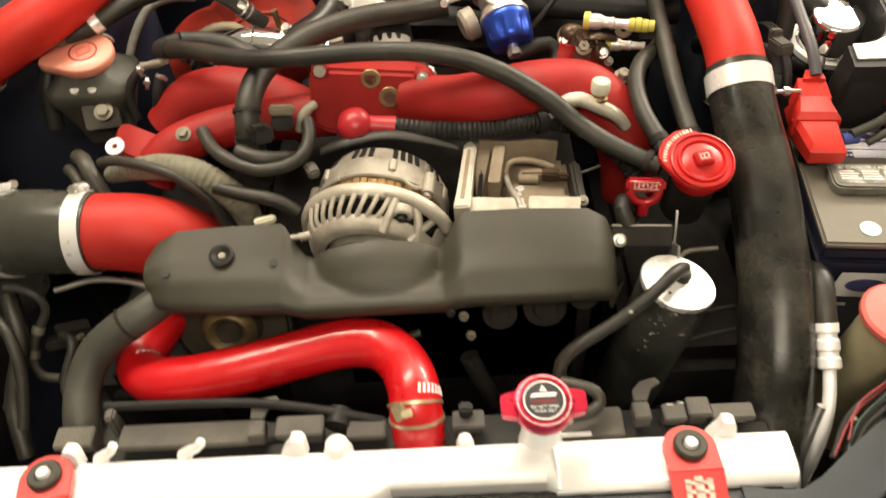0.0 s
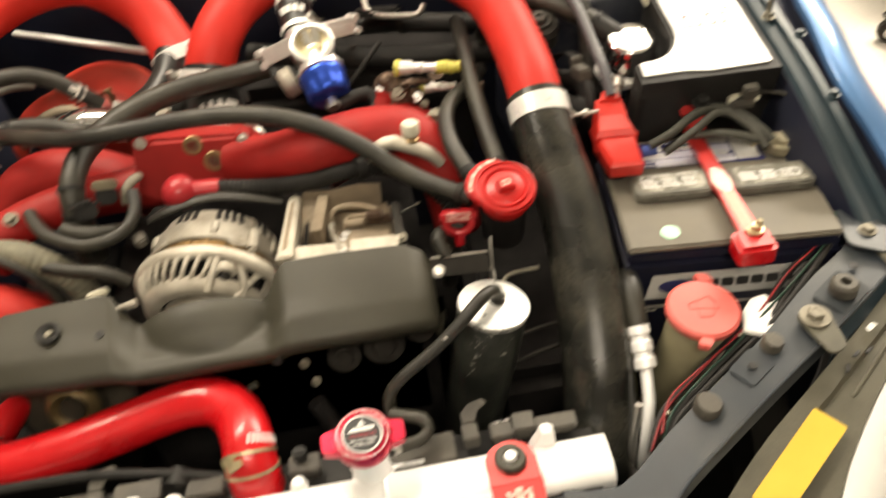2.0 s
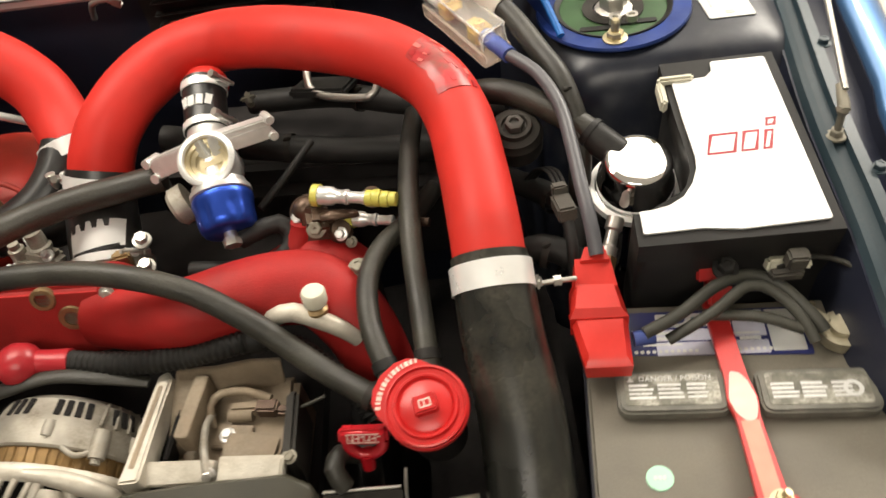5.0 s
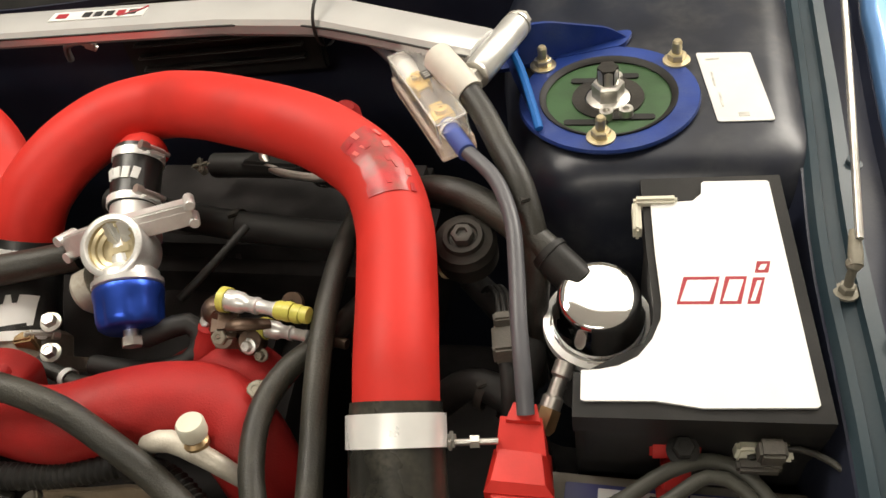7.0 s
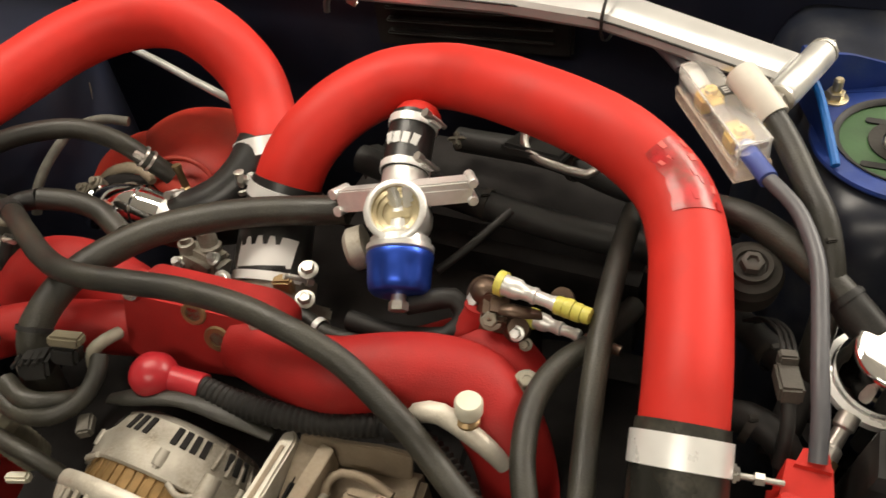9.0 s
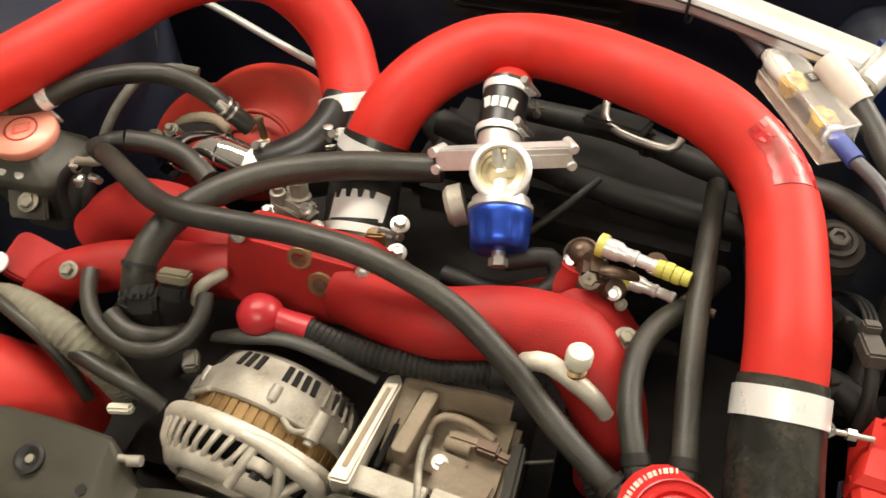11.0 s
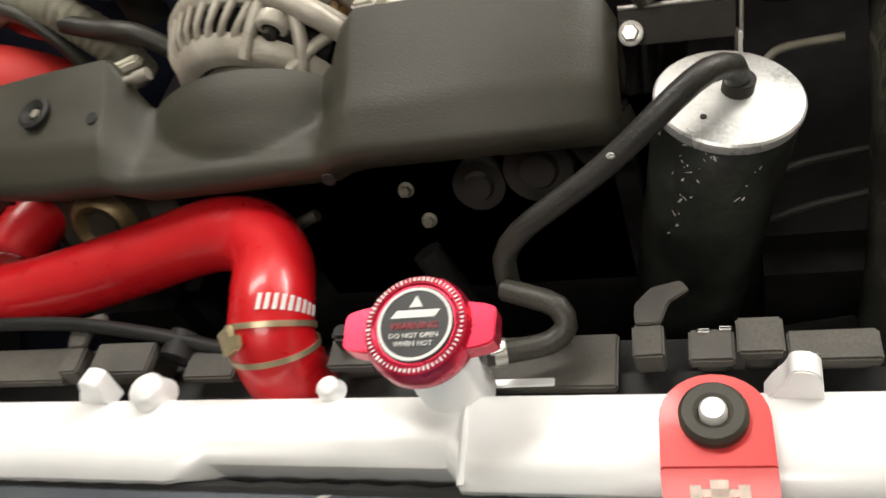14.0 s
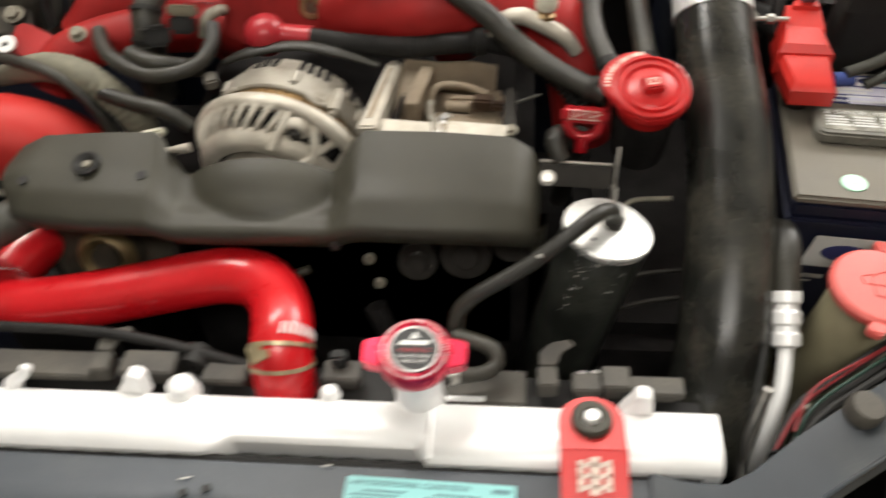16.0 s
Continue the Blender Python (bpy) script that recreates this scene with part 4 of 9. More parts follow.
# fan shroud behind the radiator
shroud = thing("fan_shroud", (-0.05, 0.37, 0.45), "dusty black plastic fan shroud behind the radiator", "fan shroud")
part("panel", block((-0.02, 0.372, 0.60), (0.62, 0.03, 0.25), (0, 0, -1), 0.004), PLASTIC_BLACK, shroud)
for x0, x1, y0, y1, z in [(-0.352, -0.318, 0.351, 0.372, 0.757), (-0.296, -0.178, 0.350, 0.374, 0.752), (-0.154, -0.112, 0.350, 0.371, 0.760), (-0.092, -0.058, 0.350, 0.368, 0.752), (0.002, 0.030, 0.352, 0.370, 0.757), (0.084, 0.153, 0.344, 0.374, 0.745), (0.1865, 0.2065, 0.350, 0.367, 0.757), (0.2075, 0.2275, 0.352, 0.371, 0.7595), (0.2285, 0.2660, 0.350, 0.366, 0.7550)]:
    part("bracket_block", join(block(((x0 + x1) / 2, (y0 + y1) / 2, z - 0.0035), (x1 - x0, y1 - y0, 0.007), bevel=0.0012), block(((x0 + x1) / 2, (y0 + y1) / 2 + 0.004, z - 0.018), (x1 - x0 - 0.006, y1 - y0 - 0.004, 0.024), bevel=0.0015)), PLASTIC_DUSTY, shroud)
for x in (-0.172, 0.1685):
    part("hook", join(block((x, 0.3615, 0.7500), (0.0145, 0.018, 0.016), (0, 0, 2), 0.0012), prism(rounded([(-0.006, 0.0), (0.006, 0.0), (0.010, 0.010), (0.020, 0.016), (0.016, 0.021), (0.002, 0.018), (-0.006, 0.010)], 0.002), -0.004, 0.0, pose(x, 0.369, 0.7595, 18, 0, 0), 0.0008)), PLASTIC_DUSTY, shroud)
part("duct_loop", lathe([(0.004, -0.008), (0.0125, -0.008), (0.0125, 0.008), (0.004, 0.008)], (-0.100, 0.372, 0.748), (0.2, 1, 0.1), 20, close=True), PLASTIC_BLACK, shroud)
part("shroud_ledge", block((-0.03, 0.346, 0.734), (0.62, 0.022, 0.006), (0, 0, 0), 0.0015), PLASTIC_BLACK, shroud)
part("cable_duct", tube([(-0.312, 0.388, 0.762), (-0.25, 0.385, 0.765), (-0.18, 0.382, 0.766), (-0.12, 0.376, 0.760), (-0.06, 0.368, 0.748)], 0.0045, 10), PLASTIC_BLACK, shroud)
part("post", block((-0.303, 0.376, 0.752), (0.009, 0.012, 0.034), bevel=0.002), PLASTIC_DUSTY, shroud)
part("connector", block((0.014, 0.366, 0.763), (0.012, 0.010, 0.014), bevel=0.002), PLASTIC_BLACK, shroud)
part("nameplate", block((0.1060, 0.3465, 0.7458), (0.034, 0.0045, 0.0016), (0, 0, 1), 0.0006), ALU_BRIGHT, shroud, "worn silver strip")
for p in [(0.1935, 0.3655, 0.7567), (0.2030, 0.3665, 0.7567), (0.1110, 0.3630, 0.7448), (0.2380, 0.3520, 0.7547)]:
    part("paint_chip", block(p, (0.007, 0.002, 0.004), bevel=0.001), INK_WHITE, shroud)

# red upper radiator hose
red_hose = thing("upper_radiator_hose", (-0.028, 0.345, 0.76), "glossy red silicone radiator hose with white print", "hose")
RH = [(-0.0288, 0.356, 0.728), (-0.0290, 0.3585, 0.750), (-0.0298, 0.3665, 0.7665), (-0.0315, 0.385, 0.7735), (-0.041, 0.413, 0.7705), (-0.060, 0.436, 0.768), (-0.086, 0.443, 0.767), (-0.115, 0.443, 0.762), (-0.150, 0.438, 0.756), (-0.208, 0.428, 0.750), (-0.262, 0.426, 0.742), (-0.295, 0.440, 0.735), (-0.305, 0.464, 0.733), (-0.294, 0.494, 0.738), (-0.276, 0.53, 0.74)]
part("tube", tube(RH, 0.0235, 24, 0.006), RED_SILICONE, red_hose)
part("hose_clamp", join(band((-0.0302, 0.3710, 0.7690), (-0.04, 0.86, 0.50), 0.0238, 0.0032, 0.001), band((-0.0294, 0.3625, 0.7600), (-0.03, 0.60, 0.80), 0.0238, 0.0032, 0.001), block((-0.0425, 0.3535, 0.7835), (0.012, 0.014, 0.005), (32, -32, 8), 0.001), block((-0.036, 0.350, 0.7875), (0.010, 0.007, 0.003), (32, -14, 4), 0.001)), GOLD_ZINC, red_hose, "gold wire hose clamp")
for k in range(9):
    a = 8 + 10.5 * k
    part("hose_print", pipe_patch(RH, 0.0237, 0.004, [(11, a, a + 6.0), (12, a + 3.5, a + 9.0)]), INK_WHITE, red_hose, "slanted white print bar")

for k in range(5):
    part("hose_print", pipe_patch(RH, 0.0237, 0.004, [(86, 10 + 13 * k, 18 + 13 * k), (87, 14 + 13 * k, 22 + 13 * k)]), INK_WHITE, red_hose, "slanted white print bar")

# hose from the cover to the fan side
coolant = hose("coolant_hose", [(-0.262, 0.490, 0.797), (-0.282, 0.468, 0.797), (-0.310, 0.456, 0.785), (-0.334, 0.444, 0.768), (-0.345, 0.418, 0.750), (-0.342, 0.385, 0.735), (-0.340, 0.37, 0.70)], 0.0165, OLIVE_RUBBER, "thick dusty grey coolant hose behind the radiator", n=18)
part("hose_tie", band((-0.300, 0.4605, 0.790), (-0.78, -0.35, -0.35), 0.0166, 0.003, 0.0012), RUBBER_DARK, coolant, "thin black tie")

# ---- belt cover ----
cover = thing("belt_cover", (-0.06, 0.49, 0.75), "dark grey moulded plastic belt cover with screw holes", "engine cover")
stations = [(-0.279, 0.505, 0.832, 0.487, 0.829, 0.476, 0.806, 0.474, 0.786), (-0.268, 0.520, 0.840, 0.490, 0.835, 0.463, 0.815, 0.460, 0.778), (-0.250, 0.529, 0.845, 0.494, 0.837, 0.456, 0.817, 0.452, 0.770),
            (-0.20, 0.527, 0.850, 0.492, 0.838, 0.450, 0.817, 0.446, 0.770), (-0.150, 0.522, 0.855, 0.488, 0.840, 0.448, 0.819, 0.443, 0.768), (-0.146, 0.520, 0.852, 0.486, 0.838, 0.447, 0.8185, 0.442, 0.768), (-0.138, 0.512, 0.836, 0.480, 0.827, 0.446, 0.816, 0.441, 0.766), (-0.130, 0.506, 0.827, 0.475, 0.820, 0.446, 0.813, 0.441, 0.766)]
for k in range(24):
    stations.append((-0.124 + k * 0.0052, 0.505, 0.824, 0.474, 0.818, 0.446, 0.812, 0.440, 0.765))
stations += [(0.002, 0.508, 0.834, 0.474, 0.822, 0.444, 0.814, 0.439, 0.764), (0.012, 0.518, 0.850, 0.480, 0.836, 0.443, 0.820, 0.438, 0.762), (0.022, 0.524, 0.857, 0.486, 0.843, 0.443, 0.822, 0.438, 0.760), (0.08, 0.528, 0.853, 0.488, 0.841, 0.444, 0.820, 0.439, 0.757),
             (0.138, 0.530, 0.847, 0.490, 0.837, 0.448, 0.815, 0.443, 0.753), (0.154, 0.524, 0.840, 0.492, 0.830, 0.456, 0.806, 0.452, 0.752), (0.161, 0.516, 0.828, 0.494, 0.820, 0.466, 0.798, 0.463, 0.752)]
rows = []
for x, y0, z0, y1, z1, y2, z2, y3, z3 in stations:
    line = [(y0 - 0.004, z0), ((y0 + y1) / 2, (z0 + z1) / 2 + 0.001), (y1, z1), ((y1 + y2) / 2, (z1 + z2) / 2 + 0.003), (y2 + 0.004, z2 + 0.003)]
    top = [(line[i][0] + (line[i + 1][0] - line[i][0]) * j / 4, line[i][1] + (line[i + 1][1] - line[i][1]) * j / 4) for i in range(4) for j in range(4)] + [line[4]]
    top = [(x, y, z + 0.0195 * max(0, 1 - ((x + 0.060) / 0.062) ** 2 - ((y - 0.504) / 0.046) ** 2) ** 0.75) for y, z in top]
    rows.append([(x, y0 + 0.001, z0 - 0.035), (x, y0, z0 - 0.004)] + top + [(x, y2 + 0.001, z2 + 0.0005), (x, y2, z2 - 0.004), (x, y2 + 0.001, z2 - 0.010), (x, y2 + 0.009, z2 - 0.022)])
first, last = rows[0], rows[-1]
shell = part("shell", sheet([[(p[0] + 0.003, p[1] * 0.86 + 0.069, p[2] - 0.012) for p in first]] + rows + [[(p[0] - 0.003, p[1] * 0.86 + 0.070, p[2] - 0.020) for p in last]], 0.003), PLASTIC_GREY, cover, smooth=50)
up = (0.0, -0.24, 1)
part("grommet", lathe([(0.0045, 0.001), (0.0115, 0.001), (0.0115, 0.004), (0.009, 0.005), (0.0055, 0.003), (0.0045, 0.002)], (-0.204, 0.495, 0.8385), up, 28, close=True), RUBBER_DARK, cover)
part("grommet_pin", lathe([(0, 0.001), (0.0036, 0.001), (0.0032, 0.003), (0, 0.0034)], (-0.204, 0.495, 0.8385), up, 16), DUSTY_ZINC, cover)
for p in [(-0.256, 0.482, 0.8325), (-0.155, 0.484, 0.8380)]:
    part("hole", lathe([(0, 0), (0.0042, 0), (0.0042, 0.0012), (0, 0.0012)], p, up, 16), RUBBER_DARK, cover)
part("hole", lathe([(0, 0), (0.004, 0), (0.004, 0.001), (0, 0.001)], (0.005, 0.4395, 0.808), (0, -1, 0.1), 16), RUBBER_DARK, cover)
part("under_lip", tube([(-0.095, 0.452, 0.766), (-0.06, 0.446, 0.758), (-0.025, 0.452, 0.766)], 0.004, 10), PLASTIC_GREY, cover)

# pulley, nuts and dark engine parts underneath
PULLEY_BROWN = mat("greasy_brown_steel", (0.060, 0.050, 0.036), 0.5, metal=0.3, var=0.3, scale=40, bump=0.3)
HUB_BROWN = mat("tarnished_hub_steel", (0.20, 0.142, 0.065), 0.45, metal=0.5, var=0.3, scale=40, bump=0.2)
pulley = thing("belt_pulley", (-0.215, 0.51, 0.74), "greasy brown belt pulley under the cover", "pulley")
part("wheel", lathe([(0, 0.01), (0.012, 0.012), (0.014, 0.004), (0.028, 0.006), (0.032, -0.004), (0.046, -0.006), (0.056, -0.004), (0.058, -0.01), (0.058, -0.03), (0, -0.03)], (-0.219, 0.492, 0.738), (0, -1, 0.35), 36), PULLEY_BROWN, pulley)
part("hub", lathe([(0, 0.007), (0.013, 0.007), (0.016, 0.012), (0.020, 0.015), (0.025, 0.012), (0.028, 0.005), (0, 0.004)], (-0.219, 0.492, 0.738), (0, -1, 0.35), 24), HUB_BROWN, pulley, "tarnished brown pulley hub")
part("rim", band((-0.219, 0.502, 0.735), (0, -1, 0.35), 0.059, 0.02, 0.003), STEEL_DARK, pulley)
engine = thing("engine_block", (0.0, 0.75, 0.45), "dark engine block deep in the bay, shade painted into its black", "engine")
# Block, case, heads and pipes are coloured black as unlit depth.
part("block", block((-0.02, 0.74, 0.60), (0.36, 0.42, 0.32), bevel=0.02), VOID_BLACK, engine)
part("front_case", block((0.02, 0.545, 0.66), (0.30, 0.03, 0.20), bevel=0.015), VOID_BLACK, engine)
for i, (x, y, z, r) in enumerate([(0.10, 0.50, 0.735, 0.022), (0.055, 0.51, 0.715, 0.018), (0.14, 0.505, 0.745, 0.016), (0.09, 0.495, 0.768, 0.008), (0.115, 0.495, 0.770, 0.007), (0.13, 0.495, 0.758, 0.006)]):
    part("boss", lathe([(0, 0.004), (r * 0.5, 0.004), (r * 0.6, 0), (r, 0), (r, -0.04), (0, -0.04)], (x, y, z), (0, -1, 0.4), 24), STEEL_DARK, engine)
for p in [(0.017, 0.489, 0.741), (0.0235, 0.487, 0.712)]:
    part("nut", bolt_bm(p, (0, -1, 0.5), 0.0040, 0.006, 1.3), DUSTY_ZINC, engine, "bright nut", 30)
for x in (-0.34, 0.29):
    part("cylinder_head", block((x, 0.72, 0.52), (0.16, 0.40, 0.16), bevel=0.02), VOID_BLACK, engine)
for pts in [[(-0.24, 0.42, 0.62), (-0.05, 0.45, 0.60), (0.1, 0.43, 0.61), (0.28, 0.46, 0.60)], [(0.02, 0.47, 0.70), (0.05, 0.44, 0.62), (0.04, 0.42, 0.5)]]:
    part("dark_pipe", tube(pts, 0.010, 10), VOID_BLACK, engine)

# ---- alternator ----
alternator = thing("alternator", (-0.06, 0.57, 0.74), "dirty cast aluminium alternator with golden stator ring", "alternator")
AX = Vector((-0.14, -0.96, -0.20)).normalized()
AC = Vector((-0.064, 0.571, 0.795))


# Case is black so the gaps between the fins look shaded.
part("front_case", lathe([(0, 0.030), (0.030, 0.030), (0.036, 0.028), (0.044, 0.024), (0.052, 0.016), (0.0600, 0.010), (0.0675, 0.010), (0.0675, 0.004), (0.060, 0.004), (0, 0.004)], AC, AX, 48), VOID_BLACK, alternator)
part("front_ring", lathe([(0.0595, 0.003), (0.0690, 0.003), (0.0705, 0.005), (0.0708, 0.0095), (0.0695, 0.0130), (0.0668, 0.0150), (0.0610, 0.0135)], AC, AX, 56, close=True), ALU_PALE, alternator)
part("shoulder_ring", lathe([(0.0560, 0.0270), (0.0592, 0.0285), (0.0588, 0.0318), (0.0535, 0.0385), (0.0500, 0.0395), (0.0440, 0.0390), (0.0440, 0.0340)], AC, AX, 48, close=True), ALU_PALE, alternator)
M = axis_matrix(AC, AX)
top_dir = M.to_3x3().inverted() @ Vector((0, 0, 1))
side_dir = M.to_3x3().inverted() @ Vector((1, 0, 0))
A_TOP = math.atan2(top_dir.y, top_dir.x)
A_SGN = 1 if top_dir.x * side_dir.y - top_dir.y * side_dir.x > 0 else -1


def around(deg):
    return A_TOP + A_SGN * radians(deg)


for i in range(9):
    a = around(-52 + 8.6 * i)
    b_ = a - A_SGN * 0.14
    p, q = Vector((0.0668 * math.cos(a), 0.0668 * math.sin(a), 0.0135)), Vector((0.0560 * math.cos(b_), 0.0560 * math.sin(b_), 0.0305))
    bow = p.lerp(q, 0.5) * 1.035 + Vector((0, 0, 0.0022))
    part("cooling_fin", moved(tube([p, bow, q], [0.0025, 0.0020, 0.0027], 8, 0.005), M), ALU_PALE, alternator)
for d0, d1 in [(-150, -60), (66, 150)]:
    arc = [around(d0 + (d1 - d0) * k / 18) for k in range(19)]
    part("case_web", moved(sheet([[(r_ * math.cos(a), r_ * math.sin(a), h_) for r_, h_ in [(0.0640, 0.0175), (0.0615, 0.0255), (0.0570, 0.0330), (0.0500, 0.0400)]] for a in arc], 0.003), M), ALU_PALE, alternator)
part("stator", lathe([(0.0640, 0.005), (0.0655, 0.004), (0.0655, -0.012), (0.0640, -0.013)], AC, AX, 60, close=True), STATOR, alternator, "golden brown laminated stator")
random.seed(8)
for k in range(26):
    a = around(-98 + 7.6 * k + random.uniform(-0.8, 0.8))
    w_, h_ = random.uniform(0.0058, 0.0076), random.uniform(0.0150, 0.0175)
    part("stator_lamination", moved(block((0.0655 * math.cos(a), 0.0655 * math.sin(a), -0.0045), (random.uniform(0.0016, 0.0030), w_, h_), (0, 0, math.degrees(a)), 0.0007, 1), M), STATOR, alternator)
part("rear_case", lathe([(0.069, -0.0110), (0.0705, -0.0125), (0.0705, -0.0280), (0.066, -0.034), (0.061, -0.047), (0.050, -0.053), (0, -0.054), (0, -0.011)], AC, AX, 48, close=True), ALU_CAST, alternator)
for d_ in (-70, -62, -54, -46, -22, -14, -6, 16, 23, 30, 37, 56, 63, 70):
    a = around(d_)
    part("vent_slot", moved(block((0.0612 * math.cos(a), 0.0612 * math.sin(a), -0.0390), (0.008, 0.0050, 0.0130), (0, 20, math.degrees(a)), 0.0004, 1), M), VOID_BLACK, alternator, "dark vent slot")
for a in (18, 75, 140, 215, 320):
    for h0, h1 in ((-0.029, -0.018),):
        q = M @ Vector((0.0685 * math.cos(radians(a)), 0.0685 * math.sin(radians(a)), 0))
        part("lug", lathe([(0, h0), (0.0045, h0), (0.0050, (h0 + h1) / 2), (0.0045, h1), (0.0028, h1), (0.0028, h1 + 0.002), (0, h1 + 0.002)], q, AX, 16), ALU_CAST, alternator)
part("front_hub", lathe([(0, 0.046), (0.041, 0.044), (0.041, 0.036), (0, 0.036)], AC, AX, 32), ALU_CAST, alternator)
GROW = Matrix.Translation(AC) @ Matrix.Scale(1.12, 4) @ Matrix.Translation(-AC)
for piece in alternator.children:
    piece.data.transform(GROW)


def ap(deg, r, h):
    """A place on the alternator: degrees from its top, radius and height along its axis."""
    a = around(deg)
    return M @ (Vector((r * math.cos(a), r * math.sin(a), h)) * 1.12)


# Black tube paints the shade inside the pocket.
part("pocket_floor", tube([ap(20, 0.0585, 0.020), ap(36, 0.0575, 0.021), ap(60, 0.0575, 0.021)], 0.0075, 12, 0.005), VOID_BLACK, alternator, "casting pocket with its shade painted black")
part("mount_arm", tube([ap(12, 0.0690, 0.0105), ap(28, 0.0705, 0.0115), ap(44, 0.0710, 0.0135), ap(60, 0.0720, 0.0165), ap(68, 0.0700, 0.0200)], [0.0040, 0.0066, 0.0076, 0.0066, 0.0050], 14, 0.005), ALU_PALE, alternator, smooth=60)
for d0, d1, r_ in [(21.5, 17.0, 0.0042), (36.0, 52.0, 0.0046), (57.0, 44.0, 0.0040)]:
    part("pocket_web", tube([ap(d0, 0.0675, 0.0145), ap((d0 + d1) / 2, 0.0620, 0.0262), ap(d1, 0.0515, 0.0395)], r_, 10, 0.005), ALU_PALE, alternator, smooth=60)
part("pocket_boss", lathe([(0, 0.0), (0.0105, 0.0), (0.0100, 0.007), (0.0085, 0.0085), (0.0060, 0.0085), (0.0050, 0.005), (0, 0.005)], ap(29, 0.0625, 0.0190), AX, 24), ALU_PALE, alternator, smooth=50)
part("pocket_bolt", bolt_bm(ap(29, 0.0625, 0.0255), AX, 0.0045, 0.006, 1.0), STEEL_DARK, alternator)
for d0, d1, dip_ in [(-60, -30, 0.0035), (26, 44, 0.0045)]:
    part("case_lip", tube([ap(d0, 0.0705, -0.0115), ap((d0 + d1) / 2, 0.0712, -0.0115 + dip_), ap(d1, 0.0705, -0.0115)], 0.0024, 10, 0.004), ALU_CAST, alternator)
for d_ in (46, 56, 66, 76):
    part("rear_rib", tube([ap(d_, 0.0690, -0.030), ap(d_ + 2, 0.0640, -0.0400), ap(d_ + 5, 0.0560, -0.0500)], 0.0020, 8, 0.005), ALU_CAST, alternator)
for d_ in (-80, 48):
    part("through_bolt_boss", lathe([(0, -0.030), (0.0075, -0.030), (0.0080, -0.020), (0.0075, -0.008), (0.0045, -0.008), (0.0045, -0.004), (0, -0.004)], ap(d_, 0.0720, 0.0), AX, 16), ALU_CAST, alternator)
SLIM = M @ Matrix.Diagonal((0.87, 0.87, 1.0, 1.0)) @ M.inverted()
for piece in alternator.children:
    if piece.name.split(".")[0] in ("stator", "stator_lamination", "rear_case", "vent_slot", "lug", "case_lip", "rear_rib", "through_bolt_boss"):
        piece.data.transform(SLIM)
part("rubber_flap", tube([(-0.120, 0.624, 0.852), (-0.094, 0.624, 0.862), (-0.055, 0.628, 0.866), (-0.018, 0.626, 0.861), (0.020, 0.622, 0.850)], [0.005, 0.008, 0.007, 0.008, 0.005], 12, 0.006, flat=0.5), RUBBER, alternator, "crumpled black rubber flap", smooth=60)
part("stud", join(lathe([(0, -0.005), (0.0042, -0.005), (0.0042, 0.005), (0, 0.005)], (-0.128, 0.513, 0.842), (1, 0.2, 0.1), 12), lathe([(0, 0), (0.0028, 0), (0.0028, 0.022), (0, 0.022)], (-0.150, 0.512, 0.840), (1, 0.1, 0.05), 10)), ALU_CAST, alternator)

# ---- compressor with its bracket ----
compressor = thing("compressor", (0.08, 0.60, 0.74), "oxidised brown compressor in a pale cast frame", "compressor")
part("body", block((0.085, 0.598, 0.780), (0.094, 0.085, 0.07), (3, 0, -2), 0.006), RUSTY, compressor)
part("back_plate", prism([(0.0, -0.020), (0.083, -0.030), (0.083, 0.0), (0.060, 0.003), (0.030, 0.001), (0.0, 0.004)], -0.0025, 0.0025, frame_of((0.0414, 0.6290, 0.848), (0.1244, 0.6365, 0.840), (0.0414, 0.640, 0.900)), 0.0008), RUSTY, compressor)
part("corner_wall", loft([[(0.036, 0.575, 0.800), (0.050, 0.574, 0.800), (0.060, 0.632, 0.800), (0.040, 0.634, 0.800)], [(0.035, 0.578, 0.826), (0.041, 0.577, 0.824), (0.054, 0.630, 0.842), (0.039, 0.632, 0.846)]]), RUSTY, compressor)
for x0, x1, lift in [(0.0200, 0.0790, 0.0), (0.0840, 0.1330, 0.0010)]:
    part("front_bar", prism(rounded([(0, -0.0095), (x1 - x0, -0.0095), (x1 - x0 + 0.0015, 0.0080), (0.001, 0.0095)], 0.0022, 4), -0.012, 0.0, frame_of((x0, 0.5455 - 0.06 * (x0 - 0.02), 0.8405 + lift), (x1, 0.5455 - 0.06 * (x1 - 0.02), 0.8400 + lift), (x0, 0.575, 0.854)), 0.0018), ALU_PALE, compressor, "pale cast aluminium bar")
POST = frame_of((0.0200, 0.5400, 0.8490), (0.0330, 0.6330, 0.8500), (0.0000, 0.545, 0.8485))
post_ = part("side_post", prism(rounded([(-0.004, -0.0085), (0.030, -0.0075), (0.055, -0.0070), (0.086, -0.0070), (0.093, -0.001), (0.088, 0.0060), (0.055, 0.0060), (0.020, 0.0065), (-0.006, 0.0075)], 0.003, 4), -0.022, 0.0, POST, 0.0018, 3), ALU_PALE, compressor, "pale cast aluminium post")
part("post_groove", prism(rounded([(0.006, -0.0022), (0.078, -0.0020), (0.078, 0.0016), (0.006, 0.0020)], 0.0015), 0.0001, 0.0006, POST), RUSTY, compressor, "grimy groove")
part("inner_post", prism(rounded([(0.034, -0.034), (0.090, -0.036), (0.092, -0.024), (0.034, -0.022)], 0.003, 3), -0.026, -0.004, POST, 0.0018), RUSTY, compressor)
